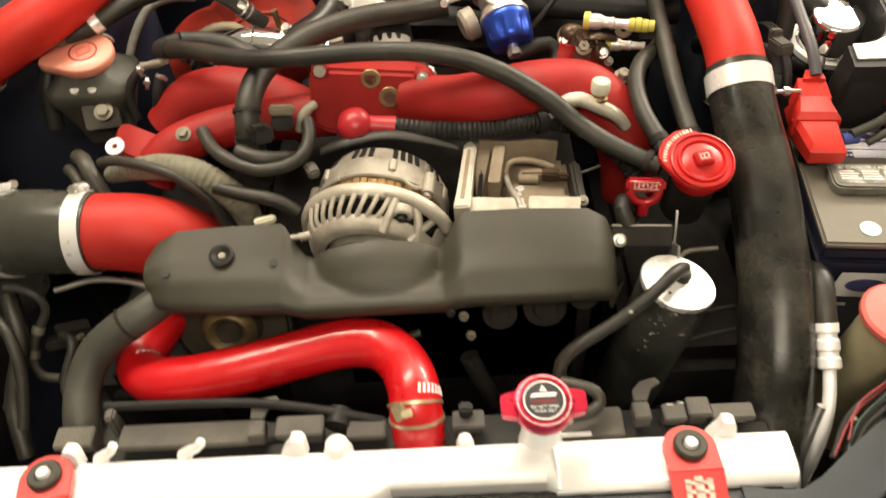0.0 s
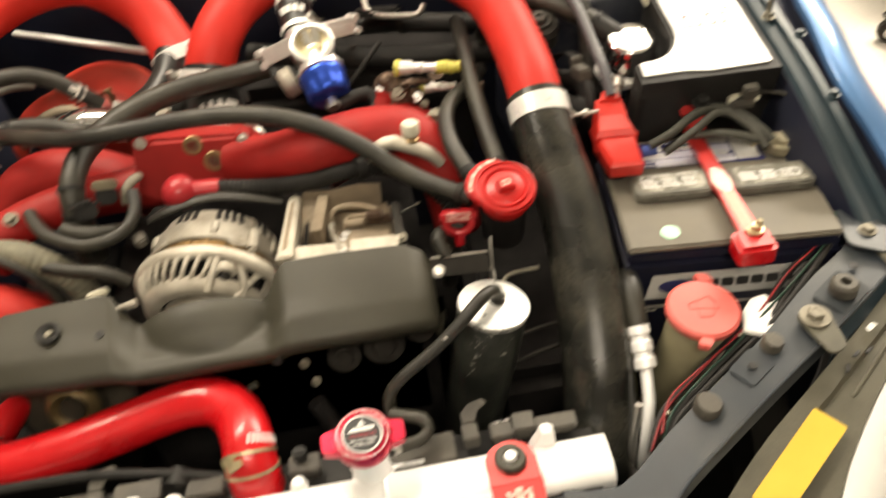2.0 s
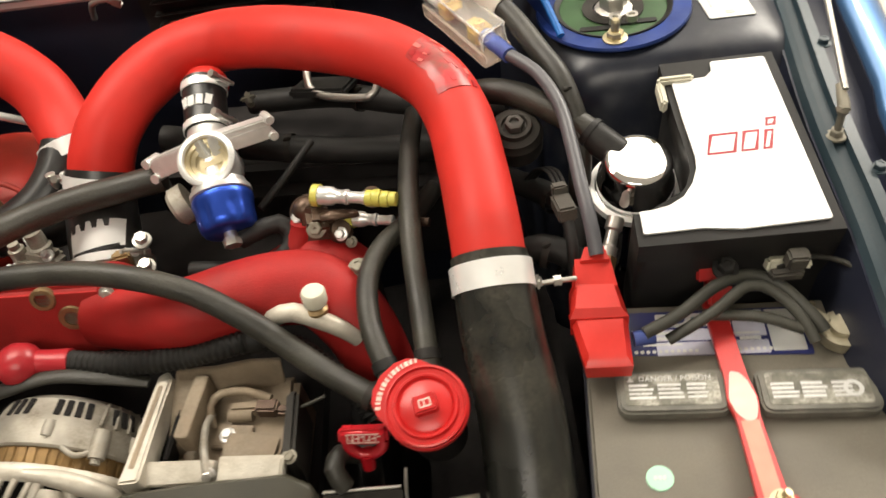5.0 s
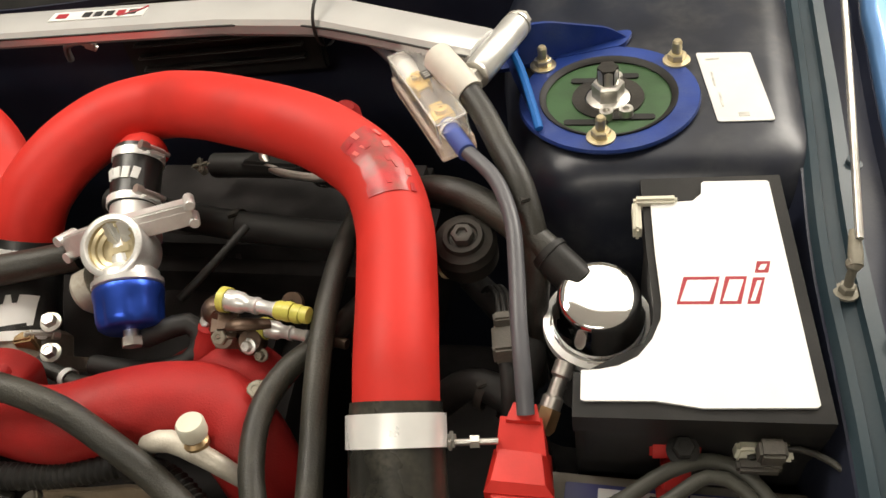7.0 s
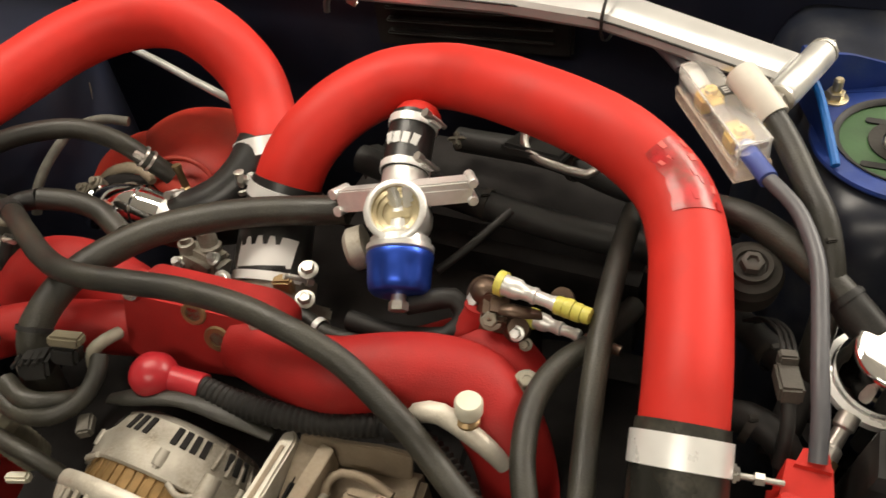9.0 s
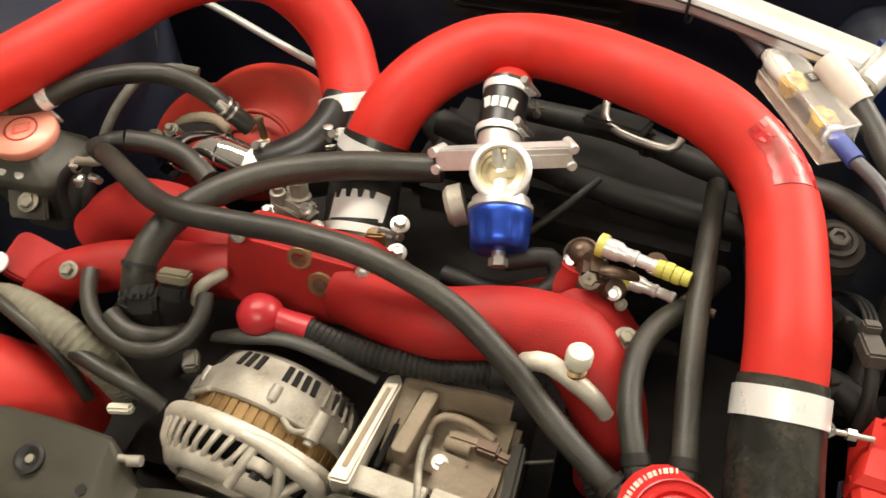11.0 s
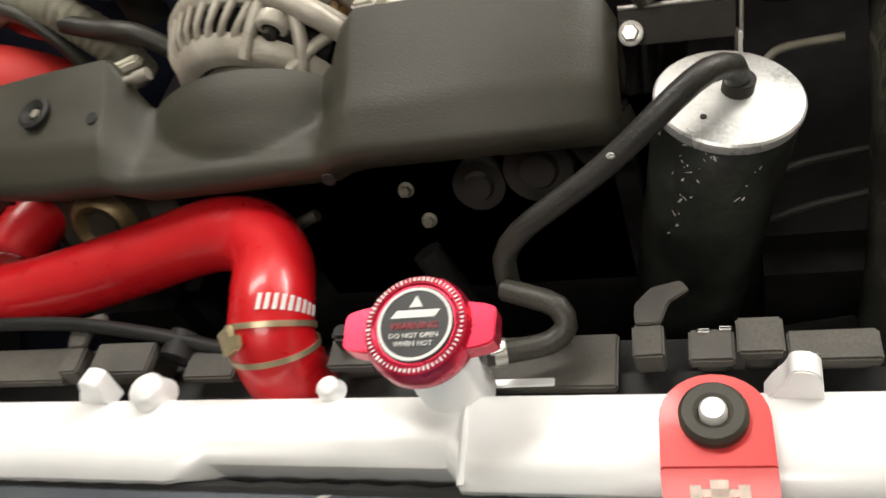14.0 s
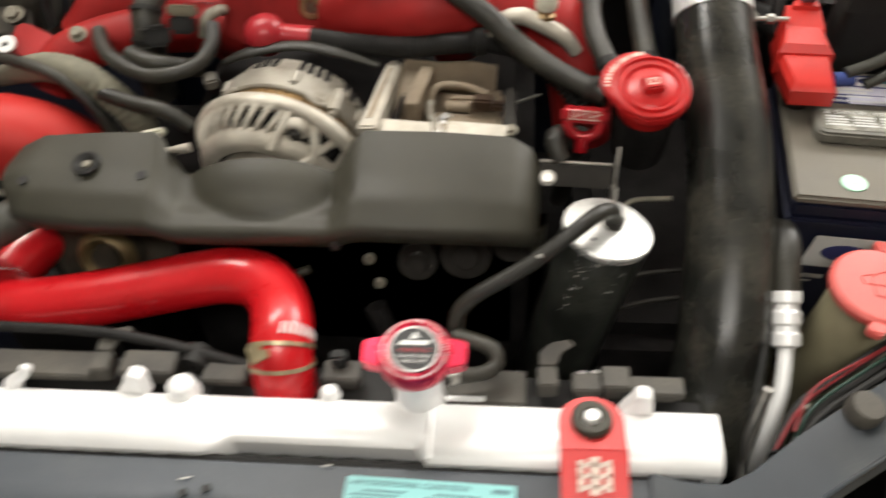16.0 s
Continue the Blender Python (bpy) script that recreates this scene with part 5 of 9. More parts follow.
part("side_web", block((0.0400, 0.594, 0.822), (0.004, 0.070, 0.024), (0, 8, -6), 0.0015), VOID_BLACK, compressor)
part("saddle", prism(rounded([(-0.016, -0.010), (0.016, -0.012), (0.018, 0.008), (-0.014, 0.010)], 0.003), 0, 0.006, pose(0.082, 0.584, 0.814, 2, 0, -6), 0.001), RUSTY, compressor)
part("cylinder_face", prism(rounded([(-0.022, -0.016), (0.024, -0.018), (0.028, 0.010), (-0.020, 0.014)], 0.007, 5), 0, 0.010, pose(0.098, 0.572, 0.812, 8, 2, -6), 0.003), RUSTY, compressor)
part("arched_line", tube([(0.068, 0.590, 0.822), (0.067, 0.604, 0.832), (0.076, 0.613, 0.835), (0.096, 0.613, 0.834), (0.116, 0.606, 0.830)], 0.0036, 10), RUSTY, compressor)
part("fitting", join(block((0.095, 0.603, 0.824), (0.026, 0.009, 0.011), (0, 0, -4), 0.002), lathe([(0, 0), (0.0055, 0), (0.0055, 0.020), (0, 0.020)], (0.080, 0.600, 0.822), (1, -0.1, 0), 14)), RUSTY, compressor)
part("connector", join(block((0.113, 0.600, 0.826), (0.018, 0.012, 0.012), (0, 0, -8), 0.002), block((0.126, 0.596, 0.825), (0.012, 0.008, 0.008), (0, 0, -12), 0.002)), SENSOR_BROWN, compressor, "brown electrical connector")
part("connector_wire", tube([(0.130, 0.595, 0.826), (0.145, 0.594, 0.832), (0.162, 0.598, 0.836)], 0.0015, 8), RUBBER, compressor)
part("pressure_line", tube([(0.0675, 0.600, 0.826), (0.0670, 0.586, 0.834), (0.0695, 0.566, 0.838), (0.0745, 0.548, 0.842), (0.0765, 0.538, 0.838)], 0.0030, 10), ALU_CAST, compressor)
bolt((0.080, 0.583, 0.820), (0, 0, 1), 0.0045, 0.005, compressor, ALU_CAN)
bolt((0.0765, 0.541, 0.836), (0, -0.8, 0.6), 0.0045, 0.006, compressor)
part("side_bracket", block((0.136, 0.575, 0.815), (0.010, 0.06, 0.05), bevel=0.003), STEEL_DARK, compressor)
bolt((0.137, 0.548, 0.836), (0, -0.3, 1), 0.004, 0.005, compressor, DUSTY_ZINC)

# ---- intake manifold ----
manifold = thing("intake_manifold", (-0.06, 0.70, 0.80), "dull red wrinkle-painted intake manifold with bare bolt seats", "intake manifold")
FACE = frame_of((-0.134, 0.668, 0.846), (-0.004, 0.674, 0.836), (-0.131, 0.690, 0.908))
PLEN = [(0, 0.005), (0.02, -0.006), (0.11, -0.004), (0.134, 0.012), (0.136, 0.048), (0.118, 0.060), (0.01, 0.066), (0, 0.058)]
part("plenum_face", prism(rounded(PLEN, 0.008), -0.05, 0, FACE, 0.005, 3), RED_MANIFOLD, manifold)
part("plenum", block((-0.07, 0.716, 0.845), (0.13, 0.06, 0.06), (8, 3, 0), 0.018, 4), RED_MANIFOLD, manifold)
for x, y, r in [(0.083, 0.034, 0.0105), (0.064, 0.054, 0.0095)]:
    seat = part("bolt_seat", moved(lathe([(0.0065, -0.004), (0.0065, 0.0012), (r, 0.0012), (r + 0.0012, 0), (r, -0.006)], (x, y, 0.0005), n=28, close=True), FACE), BRASS, manifold, "bare brassy bolt seat")
    part("seat_hole", moved(lathe([(0, -0.003), (0.0066, -0.003), (0.0066, -0.002), (0, -0.002)], (x, y, 0.002), n=20), FACE), RUSTY, seat)
for x, y in [(0.012, 0.064), (0.118, 0.055)]:
    part("ear", moved(lathe([(0, -0.02), (0.009, -0.02), (0.009, 0.001), (0.007, 0.003), (0, 0.003)], (x, y, 0), n=18), FACE), RED_MANIFOLD, manifold)
    part("ear_bolt", moved(bolt_bm((x, y, 0.003), (0, 0, 1), 0.0045, 0.004), FACE), STEEL, manifold)
part("nipple", tube([(-0.128, 0.668, 0.878), (-0.130, 0.655, 0.884), (-0.137, 0.646, 0.880), (-0.141, 0.643, 0.866)], 0.0052, 12), DUSTY_ZINC, manifold, "bare metal vacuum nipple")
part("runner", tube([(-0.03, 0.694, 0.858), (0.020, 0.674, 0.868), (0.06, 0.666, 0.878), (0.092, 0.678, 0.874), (0.125, 0.687, 0.869), (0.158, 0.686, 0.862), (0.184, 0.666, 0.846), (0.198, 0.648, 0.815), (0.204, 0.638, 0.76)], [0.028, 0.028, 0.029, 0.030, 0.031, 0.032, 0.031, 0.029, 0.027], 28, 0.007), RED_MANIFOLD, manifold)
part("runner", tube([(0.06, 0.735, 0.80), (0.10, 0.735, 0.820), (0.135, 0.735, 0.840), (0.165, 0.728, 0.848), (0.19, 0.715, 0.83)], 0.027, 24, 0.008), RED_MANIFOLD, manifold)
part("sensor_port", tube([(0.135, 0.735, 0.86), (0.146, 0.745, 0.876), (0.148, 0.748, 0.884)], 0.012, 18), RED_MANIFOLD, manifold)
part("runner", tube([(-0.115, 0.706, 0.838), (-0.16, 0.696, 0.843), (-0.21, 0.685, 0.847), (-0.255, 0.672, 0.844), (-0.290, 0.656, 0.834), (-0.308, 0.640, 0.812)], [0.025, 0.0235, 0.0225, 0.0222, 0.0225, 0.0225], 26, 0.007), RED_MANIFOLD, manifold)
part("runner", tube([(-0.14, 0.725, 0.815), (-0.19, 0.742, 0.834), (-0.235, 0.750, 0.842), (-0.28, 0.752, 0.832), (-0.312, 0.742, 0.803)], 0.0305, 26, 0.007), RED_MANIFOLD, manifold)
part("flange", prism(rounded([(-0.035, -0.022), (0.035, -0.022), (0.035, 0.022), (-0.035, 0.022)], 0.012), 0, 0.012, pose(-0.318, 0.668, 0.826, 12, 40, 10), 0.002), RED_MANIFOLD, manifold)
part("washer", lathe([(0.0030, 0), (0.0100, 0), (0.0100, 0.002), (0.0030, 0.002)], (-0.335, 0.643, 0.857), (0, -0.4, 1), 24, close=True), INK_WHITE, manifold, "white painted washer")
bolt((-0.262, 0.646, 0.866), (0.1, -0.5, 0.9), 0.0055, 0.008, manifold, DUSTY_ZINC)

# white-capped service port on a pale pipe bracket
port = thing("service_port", (0.166, 0.651, 0.87), "ivory-capped service port on a bare aluminium line", "service port")
part("line", tube([(0.118, 0.645, 0.862), (0.128, 0.648, 0.878), (0.145, 0.648, 0.882), (0.165, 0.642, 0.876), (0.182, 0.636, 0.868), (0.192, 0.634, 0.855)], [0.005, 0.0075, 0.0078, 0.0075, 0.007, 0.006], 14), ALU_PALE, port)
part("stem", lathe([(0, 0), (0.009, 0), (0.009, 0.004), (0.0065, 0.006), (0.0065, 0.016), (0, 0.016)], (0.164, 0.647, 0.880), (0.05, 0.1, 1), 20), BRASS, port)
part("cap", lathe([(0, 0), (0.0092, 0), (0.0098, 0.002), (0.0098, 0.011), (0.0085, 0.0130), (0, 0.0135)], (0.165, 0.649, 0.889), (0.05, 0.1, 1), 28), BEIGE_PLASTIC, port, "ivory plastic cap")
bolt((0.196, 0.690, 0.876), (0.1, -0.3, 1), 0.0065, 0.010, port, DUSTY_ZINC)

# charging cable with red boot and corrugated sleeve
charge = thing("charging_cable", (-0.083, 0.643, 0.86), "alternator cable with red rubber boot and ribbed black sleeve", "cable")
part("boot", join(lathe([(0, -0.019), (0.010, -0.0165), (0.0165, -0.010), (0.019, 0), (0.0165, 0.010), (0.010, 0.0165), (0, 0.019)], (-0.084, 0.642, 0.868), (0, -0.4, 1), 28), tube([(-0.078, 0.643, 0.868), (-0.062, 0.643, 0.866), (-0.043, 0.642, 0.864)], [0.011, 0.0105, 0.0115], 18, 0.004)), RED_RUBBER, charge, "semi-clear red rubber terminal boot", smooth=50)
part("sleeve", tube([(-0.045, 0.642, 0.864), (-0.012, 0.636, 0.863), (0.02, 0.634, 0.861), (0.048, 0.636, 0.859), (0.077, 0.638, 0.861), (0.105, 0.646, 0.858)], 0.0095, 16, 0.0024, wave=0.0007, ribs=1), PLASTIC_BLACK, charge, "ribbed black split sleeve", smooth=22)
part("sleeve_clip", band((0.106, 0.646, 0.858), (1, 0.3, -0.1), 0.0105, 0.010, 0.002), PLASTIC_BLACK, charge)
part("sleeve", tube([(0.108, 0.646, 0.858), (0.140, 0.634, 0.858), (0.165, 0.615, 0.852), (0.185, 0.597, 0.842), (0.200, 0.58, 0.825)], 0.008, 14, 0.0024, wave=0.0011, ribs=1), PLASTIC_BLACK, charge, smooth=22)

# ---- big red charge pipe ----
pipe = thing("charge_pipe", (0.3, 0.66, 0.90), "big red powder-coated charge pipe with a torn sticker", "pipe")
P1 = [(-0.062, 0.844, 0.8745), (-0.053, 0.8585, 0.901), (-0.039, 0.8786, 0.9225), (-0.0135, 0.908, 0.9395), (0.0229, 0.9352, 0.9495), (0.0676, 0.9445, 0.9535), (0.105, 0.932, 0.9598), (0.143, 0.9125, 0.9655), (0.196, 0.888, 0.966), (0.238, 0.866, 0.961), (0.275, 0.838, 0.946), (0.2925, 0.796, 0.935), (0.299, 0.745, 0.9245), (0.3025, 0.690, 0.9115), (0.3038, 0.655, 0.894), (0.3045, 0.640, 0.885)]
part("tube", tube(P1, [0.0305, 0.0303, 0.0300, 0.0297, 0.0294, 0.0292, 0.0290, 0.0290, 0.0290, 0.0289, 0.0288, 0.0286, 0.0285, 0.0285, 0.0285, 0.0285], 40, 0.006), RED_POWDER, pipe, smooth=60)
part("valve_stub", lathe([(0, 0.022), (0.010, 0.024), (0.0165, 0.028), (0.0200, 0.033), (0.0215, 0.038), (0.0215, 0.042), (0.019, 0.043), (0.0185, 0.05), (0, 0.05)], (0.053, 0.938, 0.9515), (0.06, -0.86, -0.42), 28), RED_POWDER, pipe)
random.seed(21)
part("sticker", pipe_patch(P1, 0.0294, 0.006, [(i, 18 + 5 * random.random(), -46 + 14 * random.random()) for i in range(64, 75)]), TAPE_RED, pipe, "torn red sticker with brown glue marks")
for k in range(16):
    i0 = random.randrange(64, 74)
    a0 = random.uniform(-44, 16)
    part("sticker_scrap", pipe_patch(P1, 0.02965 + 0.0002 * random.random(), 0.006, [(i0, a0, a0 - random.uniform(3, 9)), (i0 + 1, a0 + random.uniform(-4, 4), a0 - random.uniform(2, 8))]), random.choice([TAPE_RED, TAPE_RED, RED_FADED]), pipe, "loose scrap of the sticker")

lower = thing("intercooler_hose", (0.305, 0.50, 0.60), "wide black silicone hose with chalky scuffs", "hose")
part("tube", tube([(0.3034, 0.664, 0.8995), (0.3038, 0.646, 0.8885), (0.306, 0.606, 0.866), (0.3115, 0.560, 0.840), (0.3115, 0.511, 0.812), (0.3085, 0.458, 0.781), (0.302, 0.400, 0.733), (0.292, 0.360, 0.680), (0.296, 0.345, 0.62), (0.295, 0.34, 0.50)], [0.0300, 0.0310, 0.0318, 0.0322, 0.0325, 0.034, 0.0355, 0.0365, 0.037, 0.037], 36, 0.008), HOSE_DUSTY, lower, smooth=60)
part("hose_clamp", band((0.3036, 0.6485, 0.8900), (0.02, -0.85, -0.53), 0.0313, 0.021, 0.0013, 56), STEEL_BAND, lower, "wide bright T-bolt clamp")
part("t_bolt", join(lathe([(0, 0), (0.0022, 0), (0.0022, 0.034), (0, 0.034)], (0.334, 0.646, 0.880), (1, 0.05, -0.05), 10), lathe([(0, 0), (0.0044, 0), (0.0044, 0.006), (0, 0.006)], (0.350, 0.647, 0.879), (1, 0.05, -0.05), 6), block((0.338, 0.646, 0.882), (0.006, 0.013, 0.009), (-30, 0, 0), 0.002)), STEEL, lower, "plated T-bolt")

# ---- second red pipe ----
pipe_b = thing("intake_pipe", (-0.2, 0.95, 0.90), "red powder-coated intake pipe arching over the turbo", "pipe")
P2 = [(-0.094, 0.893, 0.868), (-0.103, 0.908, 0.880), (-0.119, 0.938, 0.898), (-0.138, 0.962, 0.924), (-0.173, 0.976, 0.953), (-0.216, 0.982, 0.970), (-0.270, 0.973, 0.970), (-0.317, 0.943, 0.962), (-0.359, 0.890, 0.948), (-0.403, 0.825, 0.934), (-0.446, 0.784, 0.919), (-0.492, 0.764, 0.899), (-0.520, 0.754, 0.882)]
part("tube", tube(P2, 0.0305, 36, 0.007), RED_POWDER, pipe_b, smooth=60)
part("hose_clamp", band((-0.513, 0.7565, 0.8865), (-0.82, -0.32, -0.48), 0.0325, 0.020, 0.0015, 48), STEEL_BAND, pipe_b, "wide bright clamp band")
part("end_hose", tube([(-0.508, 0.7585, 0.8895), (-0.540, 0.742, 0.868), (-0.563, 0.70, 0.83), (-0.57, 0.66, 0.78), (-0.57, 0.64, 0.70)], 0.032, 28), SILICONE_BLACK, pipe_b)
clamp((-0.103, 0.902, 0.882), (-0.3, 0.65, 0.7), 0.0315, 0.017, pipe_b, (0.65, -0.25, 0.70))
y_hose = thing("y_hose", (-0.10, 0.87, 0.83), "black silicone Y-hose below the intake pipe", "hose")
part("tube", tube([(-0.106, 0.908, 0.888), (-0.098, 0.888, 0.868), (-0.097, 0.868, 0.850), (-0.117, 0.848, 0.840), (-0.152, 0.832, 0.840), (-0.184, 0.826, 0.850)], [0.0300, 0.030, 0.029, 0.025, 0.021, 0.020], 28, 0.006), SILICONE_BLACK, y_hose)
part("stub", lathe([(0, 0), (0.0075, 0), (0.0075, 0.004), (0.004, 0.005), (0.004, 0.020), (0.005, 0.022), (0, 0.024)], (-0.108, 0.850, 0.872), (0.02, 0.12, 1), 14), STEEL, y_hose, "bright steel nipple")

# ---- turbo and its red shield, chrome elbow ----
turbo = thing("turbocharger", (-0.24, 0.93, 0.80), "turbo housing under a dull red dished shield", "turbocharger")
part("shield", lathe([(0.02, 0.026), (0.046, 0.023), (0.068, 0.011), (0.084, -0.010), (0.089, -0.036), (0.087, -0.040), (0, -0.040), (0, 0.026)], (-0.238, 0.946, 0.812), (-0.02, -0.28, 0.9), 48, close=True), RED_SHIELD, turbo, "dull red dished heat shield")
part("shield_lobe", lathe([(0, 0.020), (0.036, 0.016), (0.056, 0.002), (0.064, -0.020), (0.066, -0.050), (0, -0.050)], (-0.305, 0.925, 0.805), (-0.25, -0.30, 0.9), 40), RED_SHIELD, turbo, "smaller dull red lobe")
part("shield_crease", tube([(-0.262, 0.900, 0.834), (-0.240, 0.906, 0.846), (-0.213, 0.912, 0.848), (-0.188, 0.908, 0.838), (-0.172, 0.895, 0.820)], 0.0030, 10), RED_SHIELD, turbo, "raised seam on the shield")
# Added black tube that draws the shadow at the inlet; no part of the turbo.
part("inlet_shadow", tube([(-0.318, 0.876, 0.812), (-0.290, 0.882, 0.826), (-0.258, 0.880, 0.832), (-0.236, 0.868, 0.828)], 0.0110, 14), VOID_BLACK, turbo, "black tube painted as the inlet's shadow")
part("gold_rim", tube([(-0.316, 0.884, 0.820), (-0.299, 0.893, 0.833), (-0.278, 0.896, 0.840), (-0.254, 0.892, 0.843), (-0.236, 0.880, 0.840)], [0.0045, 0.0062, 0.0068, 0.0062, 0.0045], 12, flat=0.75), RUSTY, turbo, "heat-stained brown rim")
for q in [(-0.322, 0.872, 0.822), (-0.296, 0.868, 0.838), (-0.244, 0.858, 0.846)]:
    part("flange_lug", join(lathe([(0, -0.012), (0.0075, -0.012), (0.0080, 0.004), (0, 0.006)], q, (-0.1, -0.4, 0.9), 14), bolt_bm(Vector(q) + Vector((0, -0.002, 0.005)), (-0.1, -0.4, 0.9), 0.0042, 0.006)), DUSTY_ZINC, turbo)
part("bolt_post", join(lathe([(0, 0), (0.0040, 0), (0.0036, 0.020), (0.0048, 0.022), (0.0048, 0.026), (0, 0.026)], (-0.190, 0.872, 0.846), (-0.2, 0.15, 1), 12), lathe([(0, 0), (0.0065, 0), (0.0065, 0.006), (0, 0.006)], (-0.188, 0.868, 0.842), (0, -0.3, 1), 6)), BRASS, turbo)
ELBOW_SHIFT = Vector((0.0, 0.0, -0.004))
elbow = thing("chrome_elbow", (-0.20, 0.81, 0.85), "polished chrome elbow with a hose clamp", "pipe elbow")
part("tube", tube([(-0.292, 0.848, 0.818), (-0.272, 0.842, 0.838), (-0.246, 0.836, 0.852), (-0.216, 0.831, 0.858), (-0.176, 0.826, 0.852)], [0.0170, 0.0185, 0.0195, 0.0195, 0.0190], 28, 0.005), CHROME, elbow)
clamp((-0.178, 0.8255, 0.8525), (0.95, -0.05, -0.15), 0.0198, 0.014, elbow, (0.1, 0.5, 0.8))
for q_, a_ in [((-0.214, 0.8308, 0.8580), (1, -0.15, 0.03)), ((-0.268, 0.8405, 0.8405), (0.75, -0.2, 0.6))]:
    part("collar", lathe([(0.0190, -0.003), (0.0212, -0.002), (0.0212, 0.002), (0.0190, 0.003)], q_, a_, 32, close=True), CHROME, elbow)
part("elbow_tab", join(block((-0.300, 0.840, 0.842), (0.022, 0.008, 0.006), (0, -25, 10), 0.002), bolt_bm((-0.305, 0.836, 0.846), (0, -0.4, 0.9), 0.0045, 0.006)), STEEL, elbow)

elbow.location += ELBOW_SHIFT
tab = thing("hanger_tab", (-0.407, 1.012, 0.84), "dull grey hanger tab with a hole on the bay wall", "bracket")
TB = frame_of((-0.407, 1.010, 0.839), (-0.397, 1.010, 0.839), (-0.407, 1.016, 0.855))
part("plate", prism(rounded([(-0.011, 0.016), (-0.006, -0.014), (0.004, -0.016), (0.011, -0.004), (0.011, 0.018)], 0.003), -0.0015, 0.0, TB, 0.0004), DUSTY_ZINC, tab)
part("hole", moved(lathe([(0, 0.0002), (0.004, 0.0002), (0.004, 0.0008), (0, 0.0008)], (0, -0.006, 0), n=14), TB), VOID_BLACK, tab)

# aluminium tube behind
hose("heater_line", [(-0.345, 1.052, 0.8815), (-0.2936, 1.034, 0.8755), (-0.2514, 1.018, 0.8700), (-0.1800, 0.993, 0.8600), (-0.150, 0.982, 0.8565)], 0.0045, ALU_CAN, "bare aluminium line behind the turbo", "pipe")

# ---- throttle body and coupler ----
throttle = thing("throttle_body", (-0.05, 0.79, 0.82), "throttle body under a black coupler with white print", "throttle body")
part("coupler", tube([(-0.052, 0.775, 0.838), (-0.056, 0.795, 0.853), (-0.0605, 0.823, 0.8655), (-0.0612, 0.838, 0.8745), (-0.0575, 0.852, 0.8895)], [0.0335, 0.0335, 0.033, 0.0328, 0.0324], 36, 0.005), SILICONE_BLACK, throttle, "black silicone coupler")
part("coupler_branch", tube([(-0.176, 0.828, 0.849), (-0.152, 0.836, 0.856), (-0.128, 0.852, 0.864), (-0.112, 0.876, 0.876), (-0.106, 0.900, 0.890)], [0.0205, 0.0210, 0.0220, 0.0235, 0.0240], 26, 0.006), SILICONE_BLACK, throttle, "black silicone branch hose")
CP = [(-0.052, 0.775, 0.838), (-0.056, 0.795, 0.853), (-0.061, 0.825, 0.866), (-0.066, 0.865, 0.890)]
part("print_band", pipe_patch(CP, 0.0340, 0.005, [(i, -48 + 3 * (i - 2), 44 + 3 * (i - 2)) for i in range(2, 7)]), INK_WHITE, throttle, "white printed patch")
for k in range(4):
    part("print_stroke", pipe_patch(CP, 0.0346, 0.005, [(5, -34 + 18 * k, -28 + 18 * k), (6, -36 + 18 * k, -25 + 18 * k)]), SILICONE_BLACK, throttle)
part("print_rule", pipe_patch(CP, 0.0346, 0.0025, [(4, -42, 36), (5, -42, 36)]), SILICONE_BLACK, throttle)
clamp((-0.0595, 0.8455, 0.8820), (0.22, 0.55, 0.80), 0.0332, 0.013, throttle, (-0.8, 0.3, 0.2))
clamp((-0.053, 0.776, 0.839), (-0.07, 0.83, 0.55), 0.0338, 0.008, throttle, (0.8, -0.3, 0.5))
part("bore", lathe([(0, 0), (0.036, 0), (0.036, 0.03), (0.031, 0.034), (0, 0.034)], (-0.048, 0.755, 0.820), (-0.07, 0.83, 0.55), 32), ALU_CAST, throttle)
part("flange", prism(rounded([(-0.045, -0.03), (0.045, -0.03), (0.045, 0.03), (-0.045, 0.03)], 0.01), 0, 0.012, pose(-0.048, 0.758, 0.818, -55, 0, 0), 0.002), ALU_CAST, throttle)
part("motor_housing", join(block((-0.116, 0.776, 0.852), (0.040, 0.032, 0.026), (-20, 15, -12), 0.006), lathe([(0, 0), (0.0100, 0), (0.0105, 0.004), (0.0085, 0.006), (0.0085, 0.020), (0, 0.021)], (-0.110, 0.782, 0.862), (-0.1, 0.2, 1), 16), lathe([(0, 0), (0.0075, 0), (0.0075, 0.012), (0.0050, 0.013), (0.0050, 0.018), (0, 0.018)], (-0.128, 0.774, 0.862), (0, 0.1, 1), 12)), ALU_CAST, throttle)
for q_ in [(-0.134, 0.764, 0.858), (-0.098, 0.768, 0.866), (-0.120, 0.790, 0.868)]:
    bolt(q_, (-0.1, -0.4, 0.9), 0.0042, 0.008, throttle, ALU_SATIN)
for k in range(4):
    part("casting_rib", block((-0.132 + 0.010 * k, 0.7610 + 0.0015 * k, 0.850), (0.0024, 0.010, 0.022), (-25, 12, -10), 0.0010), ALU_CAST, throttle)
part("stop_screw", join(lathe([(0, 0), (0.0034, 0), (0.0034, 0.020), (0, 0.020)], (-0.082, 0.752, 0.858), (0.2, -0.5, 0.6), 10), bolt_bm((-0.080, 0.748, 0.866), (0.2, -0.5, 0.6), 0.0050, 0.006)), STEEL, throttle)
